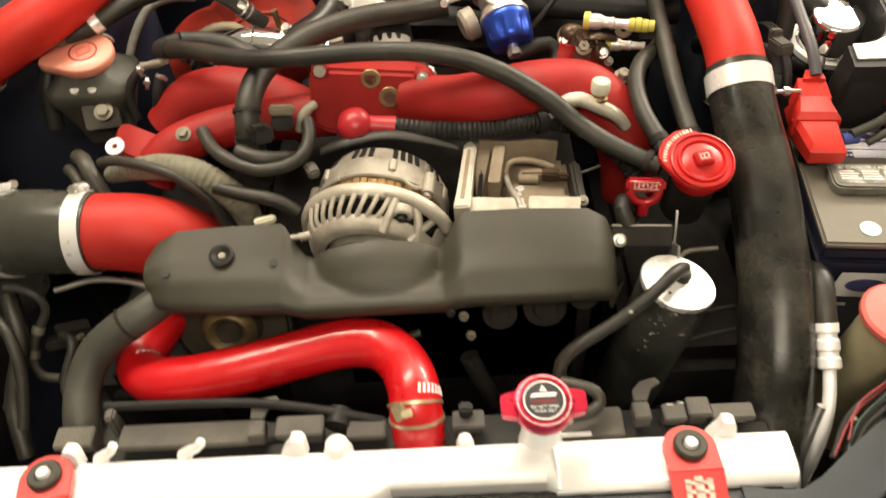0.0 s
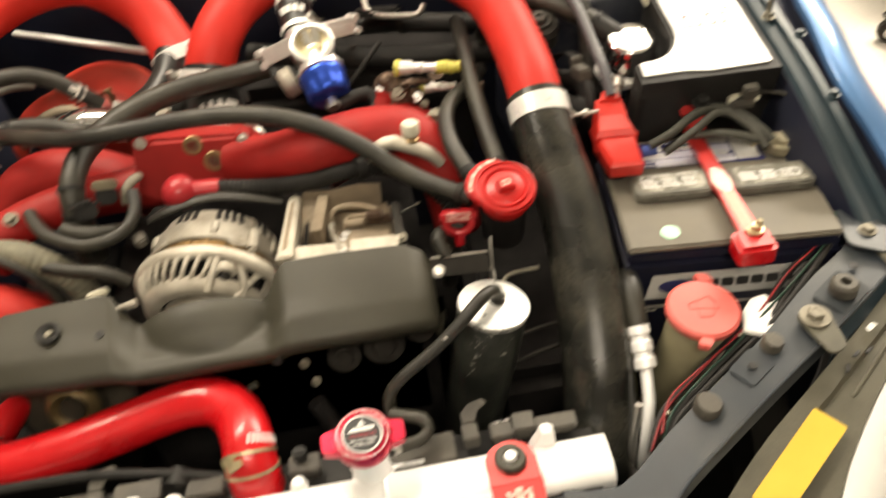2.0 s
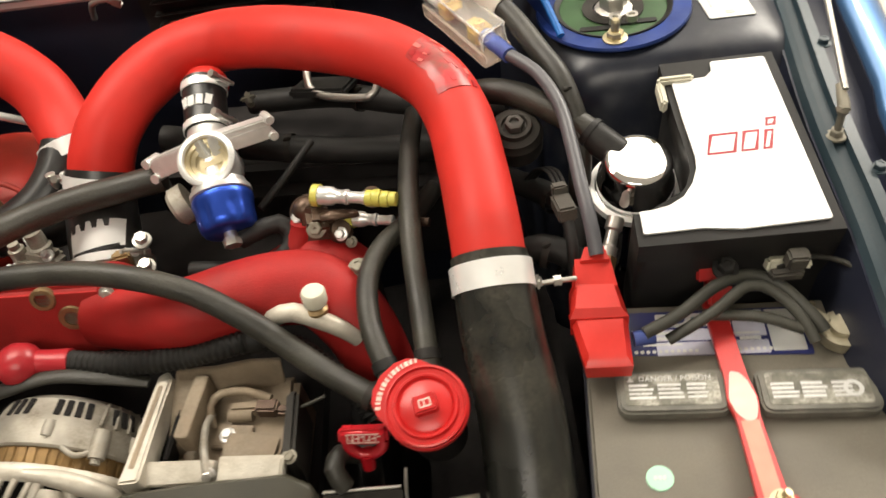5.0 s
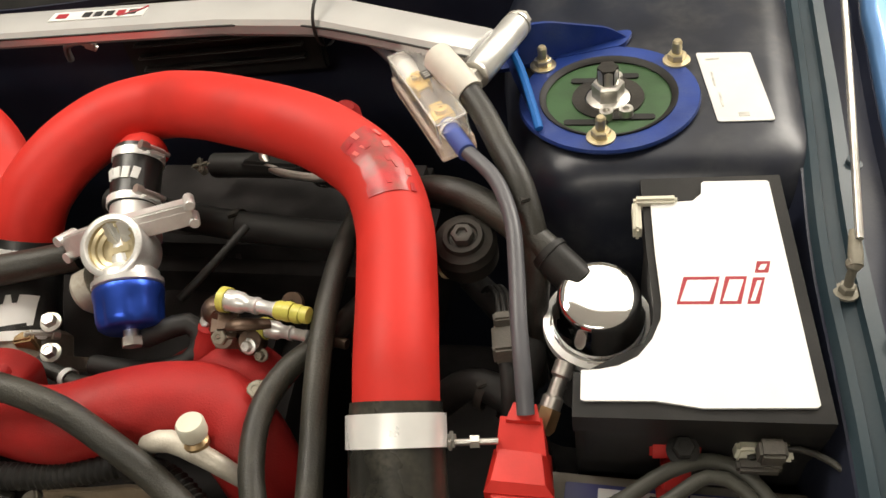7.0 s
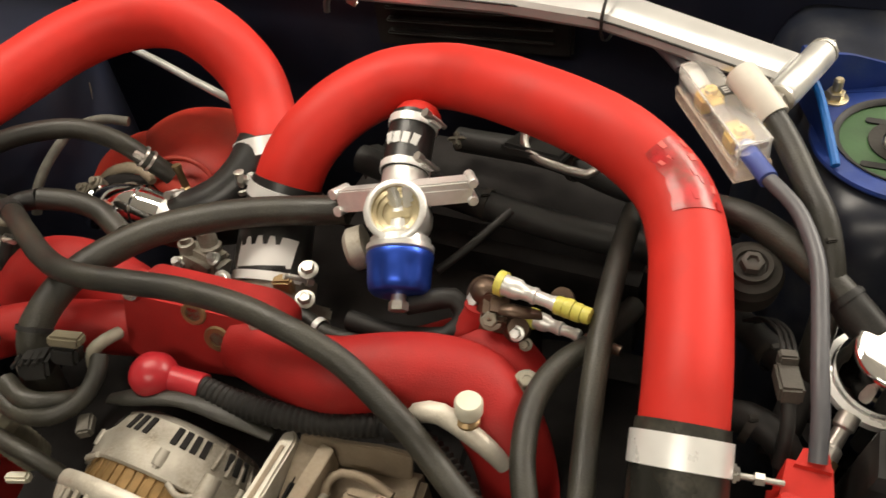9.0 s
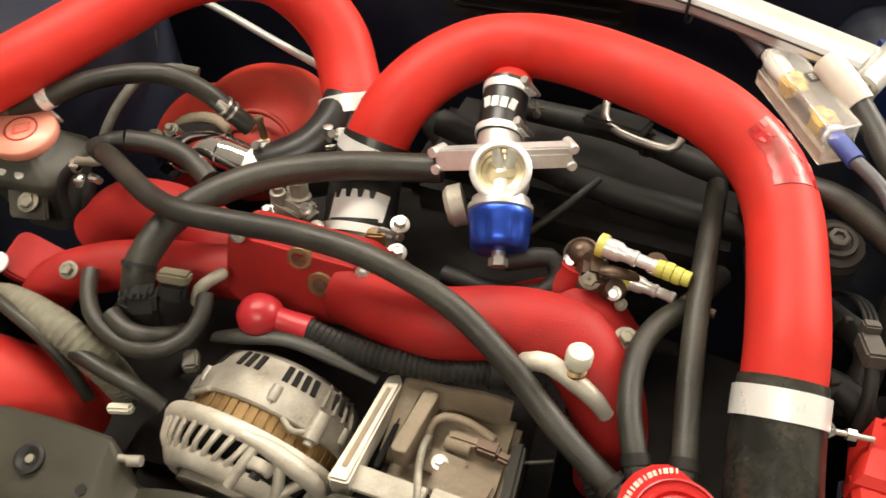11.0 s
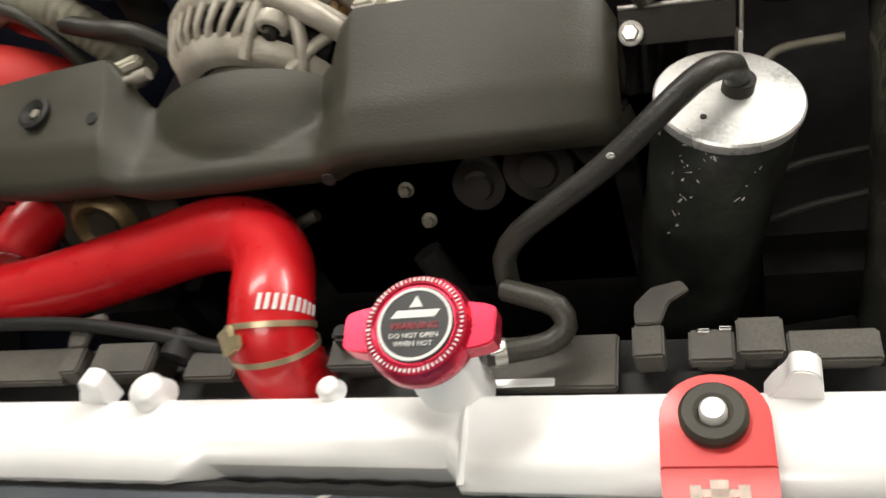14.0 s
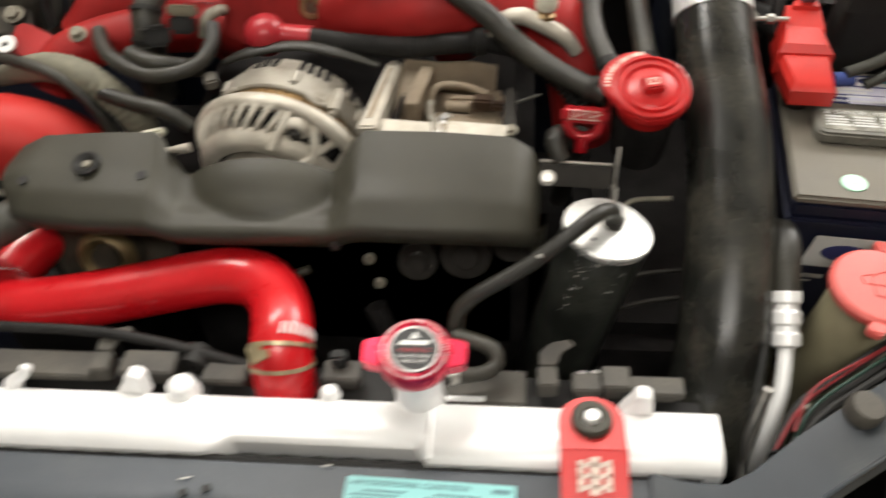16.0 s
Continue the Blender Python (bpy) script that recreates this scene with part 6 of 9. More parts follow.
part("linkage_cam", join(lathe([(0.003, -0.003), (0.0130, -0.003), (0.0130, 0.000), (0.003, 0.000)], (-0.070, 0.748, 0.850), (0.1, -0.75, 0.6), 24, close=True), block((-0.066, 0.744, 0.862), (0.007, 0.004, 0.022), (20, 20, 0), 0.001)), DUSTY_ZINC, throttle)
part("lever_plate", block((-0.030, 0.760, 0.856), (0.018, 0.012, 0.018), (0, 0, 12), 0.002), BRASS, throttle)
part("connector", block((-0.054, 0.757, 0.852), (0.018, 0.012, 0.014), (0, 0, 8), 0.002), PLASTIC_BLACK, throttle)
for p in [(-0.012, 0.775, 0.862), (-0.008, 0.752, 0.850)]:
    bolt(p, (0.2, -0.3, 1), 0.006, 0.010, throttle)
part("idle_line", tube([(-0.02, 0.747, 0.845), (0.005, 0.735, 0.842), (0.03, 0.725, 0.843), (0.07, 0.725, 0.850)], 0.007, 12), RUBBER, throttle)
part("line_clip", band((0.012, 0.732, 0.8423), (0.85, -0.4, 0.05), 0.0074, 0.006, 0.0010), STEEL_BAND, throttle, "bright spring clip")

# ---- blow-off valve ----
bov = thing("blow_off_valve", (0.075, 0.795, 0.89), "silver blow-off valve with a deep blue anodized cap", "valve")
BA = Vector((0.18, -0.86, -0.48)).normalized()
BC = Vector((0.073, 0.798, 0.921))
part("coupler", tube([(0.0542, 0.9015, 0.9370), (0.0550, 0.884, 0.9295), (0.0582, 0.850, 0.916)], 0.0205, 28, 0.005), SILICONE_BLACK, bov, "black coupler with white print")
clamp((0.0546, 0.8945, 0.9340), (0.03, -0.9, -0.43), 0.0207, 0.0075, bov, (0.9, 0, 0.5))
clamp((0.0578, 0.854, 0.9177), (0.09, -0.9, -0.38), 0.0207, 0.0065, bov, (0.9, 0, 0.5))

for k in range(4):
    a = radians(-38 + 22 * k)
    m_ = axis_matrix((0.0559, 0.8745, 0.9258), (0.03, -0.9, -0.43))
    c = Vector((0.0559, 0.8745, 0.9258)) + Vector((0.0211 * math.sin(a), -0.0211 * math.cos(a) * 0.43, 0.0211 * math.cos(a) * 0.9))
    part("print_mark", block(c, (0.0062, 0.0100, 0.0016), (25, math.degrees(a), 0), 0), INK_WHITE, bov)
part("inlet", tube([(0.0578, 0.856, 0.918), (0.060, 0.845, 0.914), (0.066, 0.822, 0.908)], [0.019, 0.020, 0.022], 24, 0.005), ALU_SATIN, bov)
part("body", lathe([(0, -0.020), (0.0110, -0.020), (0.0120, -0.010), (0.0125, 0.006), (0.0190, 0.010), (0.0240, 0.014), (0.0245, 0.019), (0.0270, 0.020), (0.0270, 0.024), (0.024, 0.026), (0, 0.026)], BC + BA * 0.008, BA, 40), ALU_SATIN, bov)
OUT = axis_matrix((0.0742, 0.7885, 0.9315), (0.02, -0.52, 0.855))
part("outlet_ring", moved(lathe([(0.0195, 0.0085), (0.0205, 0.0105), (0.0235, 0.0105), (0.0252, 0.0092), (0.0255, 0.0062), (0.0240, 0.0030), (0.0232, -0.010), (0.0220, -0.030), (0.0190, -0.030)], n=48, close=True), OUT), ALU_CAN, bov, "bright machined outlet ring")
part("outlet_bore", moved(lathe([(0.0196, 0.0085), (0.0192, 0.0040), (0.0165, 0.0030), (0.0160, 0.0005), (0.0125, -0.0005), (0.0125, -0.0026), (0, -0.0026), (0, -0.0120), (0.0185, -0.0120), (0.0198, 0.0060)], n=40), OUT), GOLD_ZINC, bov, "brassy stepped bore")
part("bore_slot", moved(block((0.002, -0.001, -0.0020), (0.016, 0.006, 0.0016), (0, 0, 12), 0.0006), OUT), GOLD_ZINC, bov)
for a, b in [((0.074, 0.802, 0.938), (0.014, 0.815, 0.912)), ((0.074, 0.802, 0.938), (0.124, 0.826, 0.932))]:
    A, B = Vector(a), Vector(b)
    m_ = frame_of(a, b, A + Vector((0, 0.3, 0.9)))
    L = (B - A).length
    arm_ = part("arm", moved(block((L / 2, 0, 0), (L, 0.019, 0.015), bevel=0.0014), m_), ALU_CAN, bov)
    part("arm_groove", moved(block((L / 2, 0.0, 0.0077), (L * 0.85, 0.007, 0.001), bevel=0.0004), m_), ALU_CAN, arm_)
    part("arm_lug", join(*[moved(lathe([(0, -0.009), (0.0045, -0.009), (0.0045, 0.0095), (0.0036, 0.011), (0, 0.011)], (L, s * 0.0075, -0.001), n=14), m_) for s in (-1, 1)]), ALU_CAN, arm_)
cap_ring = []
for r_, h_, dip_ in [(0.0262, 0.0, 0.0), (0.0268, 0.002, 0.0), (0.0266, 0.006, 0.0), (0.0258, 0.010, 0.05), (0.0256, 0.016, 0.09), (0.0252, 0.024, 0.09), (0.0236, 0.030, 0.04), (0.0200, 0.0325, 0.0)]:
    cap_ring.append([axis_matrix(BC + BA * 0.034, BA) @ Vector((r_ * (1 - dip_ * max(0, math.cos(6 * a)) ** 2) * math.cos(a), r_ * (1 - dip_ * max(0, math.cos(6 * a)) ** 2) * math.sin(a), h_)) for a in [2 * math.pi * k / 64 for k in range(64)]])
part("cap", loft(cap_ring), BLUE_ANODIZED, bov, "deep blue anodized scalloped cap", smooth=55)
part("vacuum_nipple", join(lathe([(0, 0), (0.006, 0), (0.006, 0.012), (0, 0.012)], BC + BA * 0.066, BA, 12), lathe([(0, 0), (0.008, 0), (0.008, 0.007), (0, 0.007)], BC + BA * 0.072, BA, 6)), STEEL, bov)
part("side_cap", lathe([(0, 0), (0.018, 0), (0.018, 0.012), (0.014, 0.016), (0, 0.016)], (0.046, 0.780, 0.898), (-0.8, -0.3, -0.2), 24), ALU_CAST, bov)
hose("valve_vacuum_hose", [(0.090, 0.742, 0.878), (0.105, 0.745, 0.882), (0.125, 0.752, 0.882), (0.135, 0.745, 0.872), (0.125, 0.730, 0.862), (0.085, 0.726, 0.858), (0.04, 0.735, 0.855)], 0.0085, RUBBER_DARK, "black vacuum hose curling below the valve")
return_hose = hose("valve_return_hose", [(0.016, 0.816, 0.900), (-0.02, 0.810, 0.8985), (-0.06, 0.794, 0.9045), (-0.098, 0.774, 0.9085), (-0.135, 0.752, 0.908), (-0.165, 0.722, 0.905), (-0.184, 0.690, 0.900), (-0.192, 0.655, 0.888), (-0.193, 0.640, 0.868), (-0.193, 0.635, 0.845)], 0.0130, RUBBER, "thick dull black hose across the manifold", n=20)
for q_, d_ in [((-0.1925, 0.652, 0.8865), (0, -0.75, -0.65)), ((-0.193, 0.6385, 0.866), (0, -0.3, -0.95))]:
    part("hose_tie", band(q_, d_, 0.0131, 0.004, 0.0012), RUBBER_DARK, return_hose, "black tie round the hose")

# ---- sensor cluster with yellow bands ----
sensor = thing("valve_actuator", (0.16, 0.73, 0.86), "brown metal actuator with two yellow-banded sensors", "sensor")
part("bracket", prism(rounded([(-0.012, -0.022), (0.010, -0.024), (0.022, -0.010), (0.020, 0.008), (0.006, 0.014), (0.004, 0.026), (-0.010, 0.028), (-0.016, 0.010)], 0.005), -0.005, 0.004, frame_of((0.162, 0.737, 0.876), (0.200, 0.733, 0.874), (0.160, 0.752, 0.910)), 0.0015), SENSOR_BROWN, sensor)
part("dome", join(lathe([(0, 0.012), (0.006, 0.011), (0.0105, 0.006), (0.0120, -0.002), (0.0120, -0.014), (0, -0.014)], (0.150, 0.757, 0.889), (-0.15, -0.35, 0.9), 22), lathe([(0.0125, -0.004), (0.0150, -0.003), (0.0150, 0.000), (0.0125, 0.001)], (0.150, 0.757, 0.889), (-0.15, -0.35, 0.9), 22, close=True)), SENSOR_BROWN, sensor, "brown plated dome", smooth=50)
part("body", join(block((0.164, 0.740, 0.890), (0.024, 0.022, 0.018), (12, 14, 10), 0.005), lathe([(0, -0.015), (0.009, -0.015), (0.0105, -0.010), (0.0105, 0.010), (0.008, 0.014), (0, 0.015)], (0.178, 0.738, 0.874), (0.25, -0.5, 0.75), 20), tube([(0.158, 0.745, 0.872), (0.166, 0.733, 0.860), (0.178, 0.726, 0.852), (0.190, 0.725, 0.846)], [0.008, 0.009, 0.008, 0.006], 14, 0.005)), SENSOR_BROWN, sensor)
part("lever", tube([(0.168, 0.736, 0.897), (0.176, 0.735, 0.899), (0.188, 0.738, 0.895), (0.196, 0.742, 0.890)], [0.005, 0.0062, 0.0055, 0.0045], 12, 0.005, flat=0.6), SENSOR_BROWN, sensor)
part("rear_tab", lathe([(0.003, -0.002), (0.0095, -0.002), (0.0095, 0.002), (0.003, 0.002)], (0.209, 0.762, 0.888), (-0.2, -0.6, 0.8), 20, close=True), SENSOR_BROWN, sensor, "round brown tab")
for q, r_, m_ in [((0.161, 0.733, 0.888), 0.0062, DUSTY_ZINC), ((0.170, 0.736, 0.862), 0.0052, ALU_SATIN), ((0.171, 0.728, 0.856), 0.0050, ALU_SATIN), ((0.143, 0.752, 0.884), 0.0045, ALU_SATIN), ((0.181, 0.728, 0.882), 0.0042, ALU_SATIN), ((0.188, 0.727, 0.872), 0.0036, DUSTY_ZINC)]:
    bolt(q, (-0.1, -0.7, 0.7), r_, 0.007, sensor, m_)
for a, b in [((0.1640, 0.7515, 0.9085), (0.2335, 0.7320, 0.9085)), ((0.1885, 0.7440, 0.8830), (0.2400, 0.7290, 0.8850))]:
    A, B = Vector(a), Vector(b)
    d, ln = (B - A).normalized(), (B - A).length
    k = 1.0 if a[0] < 0.17 else 0.84
    sen = part("injector", lathe([(r_ * k * 0.88, h_ * k) for r_, h_ in [(0, -0.002), (0.0095, -0.002), (0.0098, 0.004), (0.0090, 0.006), (0.0095, 0.010), (0.0090, 0.016), (0.0068, 0.019), (0.0066, 0.026), (0.0074, 0.027), (0.0074, 0.030), (0.0058, 0.031), (0.0056, 0.042), (0.0064, 0.043), (0.0064, 0.047), (0.0050, 0.048), (0, 0.048)]], A, d, 18), ALU_CAN, sensor)
    part("yellow_band", band(A + d * 0.0015, d, 0.0087 * k, 0.006, 0.0009), YELLOW, sen, "yellow plastic band")
    for j, (h0, h1, r_) in enumerate([(0.046, 0.052, 0.0068), (0.0525, 0.059, 0.0072), (0.0595, 0.066, 0.0068), (0.0665, 0.0725, 0.0060)]):
        if k == 1.0:
            part("yellow_tip", lathe([(0, h0), (r_, h0), (r_ * 1.06, (h0 + h1) / 2), (r_, h1), (0, h1)], A + Vector((0, 0, 0.0006 * (j % 2))), d, 12), YELLOW, sen, "yellow plug segment with dark gaps")
        elif j < 2:
            part("dark_tip", lathe([(0, h0), (r_ * 0.8, h0), (r_ * 0.8, h1), (0, h1)], A, d, 12), DUSTY_ZINC, sen)
    part("tip_core", lathe([(0, 0.044), (0.0048 * k, 0.044), (0.0048 * k, 0.072), (0, 0.072)], A, d, 12), SENSOR_BROWN, sen)

# ---- vacuum hose over the manifold ----
VH = [(0.2150, 0.5715, 0.853), (0.1704, 0.6014, 0.860), (0.137, 0.6255, 0.873), (0.1145, 0.637, 0.8895), (0.081, 0.6535, 0.906), (0.0583, 0.6605, 0.9156), (0.0291, 0.6665, 0.9250), (-0.0125, 0.6755, 0.9295), (-0.0621, 0.680, 0.9305), (-0.1031, 0.679, 0.9305), (-0.1558, 0.680, 0.9286), (-0.1972, 0.697, 0.9200), (-0.243, 0.727, 0.9105), (-0.2748, 0.750, 0.9015), (-0.3064, 0.7717, 0.8896)]
vac = hose("vacuum_hose", VH, 0.0096, RUBBER, "long dull black vacuum hose over the manifold", n=18)
part("end_cuff", tube([VH[-1], Vector(VH[-1]).lerp(Vector(VH[-2]), 0.5)], 0.0105, 18), RUBBER_DARK, vac, "dark rubber cuff")
part("joint", tube([(-0.3060, 0.7715, 0.8898), (-0.3010, 0.7830, 0.8880), (-0.2880, 0.7900, 0.8880)], 0.0098, 16, 0.003), RUBBER_DARK, vac, "dark moulded hose joint")
part("spring_clip", band(Vector(VH[0]).lerp(Vector(VH[1]), 0.25), Vector(VH[1]) - Vector(VH[0]), 0.0107, 0.006, 0.0012), STEEL_DARK, vac)
for pts, r, lab_ in [([(-0.288, 0.790, 0.888), (-0.262, 0.800, 0.880), (-0.235, 0.800, 0.872), (-0.205, 0.785, 0.862)], 0.0105, "black breather hose stub beside the turbo"),
                     ([(-0.430, 0.797, 0.888), (-0.385, 0.813, 0.9020), (-0.340, 0.840, 0.9150), (-0.288, 0.863, 0.9150), (-0.254, 0.875, 0.896), (-0.232, 0.880, 0.872), (-0.212, 0.884, 0.848)], 0.0100, "arched black breather hose with wire clips"),
                     ([(-0.396, 0.862, 0.785), (-0.393, 0.874, 0.808), (-0.386, 0.905, 0.830), (-0.372, 0.940, 0.846), (-0.345, 0.958, 0.850), (-0.315, 0.965, 0.845)], 0.0054, "thin grey braided hose beside the turbo")]:
    h_ = hose("breather_hose", pts, r, RUBBER if r > 0.006 else COVER_GREY, lab_, n=16)
    if r == 0.0100:
        part("wire_clip", band((-0.3850, 0.8130, 0.9022), (0.8, 0.42, 0.32), 0.0103, 0.011, 0.0012), STEEL_BAND, h_, "bright clip band")
        part("clip_loop", tube([(-0.379, 0.806, 0.893), (-0.371, 0.803, 0.890), (-0.369, 0.804, 0.884), (-0.376, 0.807, 0.882), (-0.380, 0.808, 0.886)], 0.0014, 8, 0.003), STEEL, h_)
        part("wire_clip", join(band((-0.2335, 0.8798, 0.8740), (0.6, 0.2, -0.75), 0.0103, 0.0025, 0.0012), band((-0.2285, 0.8808, 0.8680), (0.6, 0.2, -0.75), 0.0103, 0.0025, 0.0012), block((-0.231, 0.872, 0.882), (0.010, 0.006, 0.006), (0, 45, 10), 0.001)), STEEL, h_, "double wire clip")
        part("end_fitting", lathe([(0, -0.018), (0.0085, -0.018), (0.0105, -0.010), (0.0105, 0.002), (0.0085, 0.006), (0, 0.006)], (-0.430, 0.797, 0.888), (-0.8, -0.3, -0.35), 18), RUSTY, h_, "dull brown end fitting")

for name_, pts, r, lab_ in [("oil_hose", [(0.250, 0.862, 0.895), (0.246, 0.80, 0.905), (0.243, 0.74, 0.903), (0.243, 0.69, 0.892), (0.245, 0.645, 0.878), (0.248, 0.60, 0.868), (0.249, 0.575, 0.858)], 0.0090, "black hose running down to the red oil cap"),
                            ("oil_hose", [(0.262, 0.78, 0.872), (0.240, 0.735, 0.880), (0.217, 0.702, 0.886), (0.205, 0.668, 0.884), (0.206, 0.630, 0.877), (0.216, 0.595, 0.868), (0.224, 0.572, 0.858)], 0.0088, "black hose curving round to the red oil cap")]:
    h_ = hose(name_, pts, r, RUBBER, lab_, n=18)
    part("hose_clip", band(pts[-2], Vector(pts[-1]) - Vector(pts[-2]), r, 0.008, 0.0012), PLASTIC_BLACK, h_)

# ---- oil filler ----
oil = thing("oil_filler_cap", (0.245, 0.555, 0.82), "red billet oil filler cap with raised square grip", "cap")
OA = Vector((0.0, -0.30, 0.95)).normalized()
OM = axis_matrix(Vector((0.246, 0.5545, 0.866)) + OA * 0.003, OA, 0) @ Matrix.Scale(0.86, 4)
part("neck", moved(lathe([(0, -0.020), (0.028, -0.020), (0.029, 0.0), (0, 0.0)], n=36), OM), RED_CAP, oil, "red filler neck")
# The tube's black paints the shade under the cap.
part("filler_tube", moved(lathe([(0, -0.09), (0.026, -0.09), (0.0265, -0.020), (0, -0.020)], n=32), OM), VOID_BLACK, oil, "filler tube coloured black as the shade below the cap")
lobe = [(0.0355 * math.cos(radians(a)), 0.0355 * math.sin(radians(a))) for a in range(-155, 80, 8)] + [(1.0 * k * math.cos(radians(a)), 1.0 * k * math.sin(radians(a))) for a, k in [(92, 0.0400), (106, 0.0450), (121, 0.0468), (140, 0.0475), (156, 0.0475), (170, 0.0462), (182, 0.0420)]]
part("cap_plate", prism(lobe, 0.0, 0.0085, OM, 0.0012), RED_CAP, oil)
part("cap_body", moved(lathe([(0, 0.005), (0.0345, 0.0085), (0.0340, 0.0115), (0.0325, 0.0120), (0.0315, 0.0095), (0.0275, 0.0095), (0.0265, 0.0122), (0.0245, 0.0122), (0.0225, 0.0095), (0.0205, 0.0110), (0, 0.0110)], n=56), OM), RED_CAP, oil)
part("grip", moved(block((0, 0, 0.0145), (0.021, 0.017, 0.009), (0, 0, 10), 0.0015, top=0.86), OM), RED_CAP, oil, "square raised grip")
part("rim_print", join(*[moved(block((0.0400 * math.cos(a), 0.0400 * math.sin(a), 0.0087), (0.0042, 0.0016 + 0.0010 * (k % 3), 0.0005), (0, 0, math.degrees(a)), 0), OM) for k in range(14) for a in [radians(98 + 6.0 * k)]]), INK_SILVER, oil, "worn print on the lobe")
part("grip_print", bars([(-0.005, 0.003, 0.010, 0.0012), (-0.005, -0.003, 0.010, 0.0012), (-0.005, 0, 0.0012, 0.006), (-0.001, 0, 0.0012, 0.006), (0.004, 0, 0.0012, 0.006)], OM @ pose(0, 0, 0.0191, 0, 0, 10), 0.0004), INK_SILVER, oil)
dip = thing("dipstick_handle", (0.196, 0.552, 0.83), "red dipstick handle with a finger loop and pale print", "dipstick")
DM = frame_of((0.178, 0.549, 0.846), (0.214, 0.546, 0.845), (0.178, 0.556, 0.86))
part("head", moved(block((0.018, 0.006, 0), (0.037, 0.0125, 0.012), bevel=0.0028, segments=3), DM), CRIMSON, dip)
part("loop", moved(tube([(0.0045, 0.001, -0.001), (0.0060, -0.0060, -0.0015), (0.0110, -0.0105, -0.002), (0.018, -0.0125, -0.002), (0.0250, -0.0105, -0.002), (0.0300, -0.0060, -0.0015), (0.0315, 0.001, -0.001)], 0.0046, 14, 0.003), DM), CRIMSON, dip, smooth=60)
part("stem", moved(tube([(0.018, -0.011, -0.002), (0.018, -0.017, -0.003), (0.018, -0.025, -0.004)], [0.0068, 0.0058, 0.0052], 14, 0.004), DM), CRIMSON, dip, smooth=60)
part("print", bars([(0.006, 0.0098, 0.024, 0.0007), (0.006, 0.0030, 0.024, 0.0007)] + [(0.0065 + 0.0041 * k, 0.0064, 0.0009, 0.0048) for k in range(6)] + [(0.0086 + 0.0041 * k, 0.0064 + 0.0014 * (k % 3 - 1), 0.0020, 0.0009) for k in range(6)], DM @ Matrix.Translation((0, 0, 0.0062)), 0.0004), INK_SILVER, dip, "worn pale print")
part("guide_tube", tube([(0.195, 0.556, 0.828), (0.190, 0.560, 0.80), (0.182, 0.57, 0.74)], 0.009, 12), STEEL_DARK, dip)
hose("breather_stub", [(0.178, 0.523, 0.826), (0.172, 0.532, 0.838), (0.176, 0.545, 0.836), (0.186, 0.553, 0.82)], 0.0075, RUBBER, "short dull rubber elbow beside the dipstick")
hose("metal_line", [(0.232, 0.498, 0.772), (0.231, 0.512, 0.780), (0.238, 0.522, 0.783), (0.252, 0.525, 0.783), (0.272, 0.526, 0.783)], 0.0024, DUSTY_ZINC, "thin bare metal line behind the catch can", "pipe", n=10)
hose("dark_line", [(0.225, 0.470, 0.740), (0.250, 0.478, 0.742), (0.285, 0.482, 0.744)], 0.0022, STEEL_DARK, "thin dull line beside the catch can", "pipe", n=8)
hose("dark_line", [(0.225, 0.455, 0.722), (0.252, 0.462, 0.725), (0.285, 0.466, 0.728)], 0.0022, STEEL_DARK, "thin dull line beside the catch can", "pipe", n=8)
hose("thin_wire", [(0.221, 0.508, 0.806), (0.222, 0.516, 0.822), (0.224, 0.528, 0.836)], 0.0012, STEEL, "thin bright wire behind the catch can", "wire", n=8)

# ---- catch can at the front ----
can = thing("catch_can", (0.172, 0.452, 0.62), "tall black catch can with a bare aluminium lid", "catch can")
CA = Vector((0.20, 0.04, 1)).normalized()
CT = Vector((0.2125, 0.457, 0.816))
part("body", lathe([(0, -0.19), (0.027, -0.188), (0.031, -0.18), (0.0335, -0.02), (0.0335, -0.006), (0, -0.006)], CT, CA, 40), CAN_BLACK, can, "scuffed black can body")
part("lid", lathe([(0, -0.006), (0.0340, -0.006), (0.0345, -0.004), (0.0345, -0.001), (0.0335, 0), (0, 0)], CT, CA, 48), ALU_LID, can, "smudged bare aluminium lid")
part("fitting", lathe([(0, -0.001), (0.0075, -0.001), (0.0075, 0.006), (0, 0.006)], CT + Vector((0.004, 0.004, 0)), CA, 18), STEEL_DARK, can)
part("screw", lathe([(0, 0), (0.0015, 0), (0.0015, 0.0008), (0, 0.0008)], CT + CA * 0.0002 + Vector((-0.012, -0.016, 0.003)), CA, 10), INK_BLACK, can)
part("chip", block(CT + Vector((-0.029, -0.012, -0.005)), (0.008, 0.004, 0.006), (0, 10, 30), 0.001), INK_WHITE, can)
random.seed(11)
for a_mid, a_wide, h_lo, h_hi, count in [(232, 5, 0.006, 0.030, 12), (246, 8, 0.006, 0.020, 8), (238, 3, 0.028, 0.070, 9), (292, 6, 0.010, 0.040, 6)]:
    for k in range(count):
        a = radians(random.gauss(a_mid, a_wide))
        h = -random.uniform(h_lo, h_hi)
        out = Vector((math.cos(a), math.sin(a), 0))
        out = (out - CA * out.dot(CA)).normalized()
        w_, l_ = random.uniform(0.0005, 0.0013), random.uniform(0.0008, 0.0045)
        part("paint_chip", block(CT + CA * h + out * 0.0332, (w_, 0.0006, l_), (0, 11 + random.uniform(-60, 60), math.degrees(a) + 90), 0.0002, 1, top=random.uniform(0.4, 1.0)), LABEL_GREY, can)
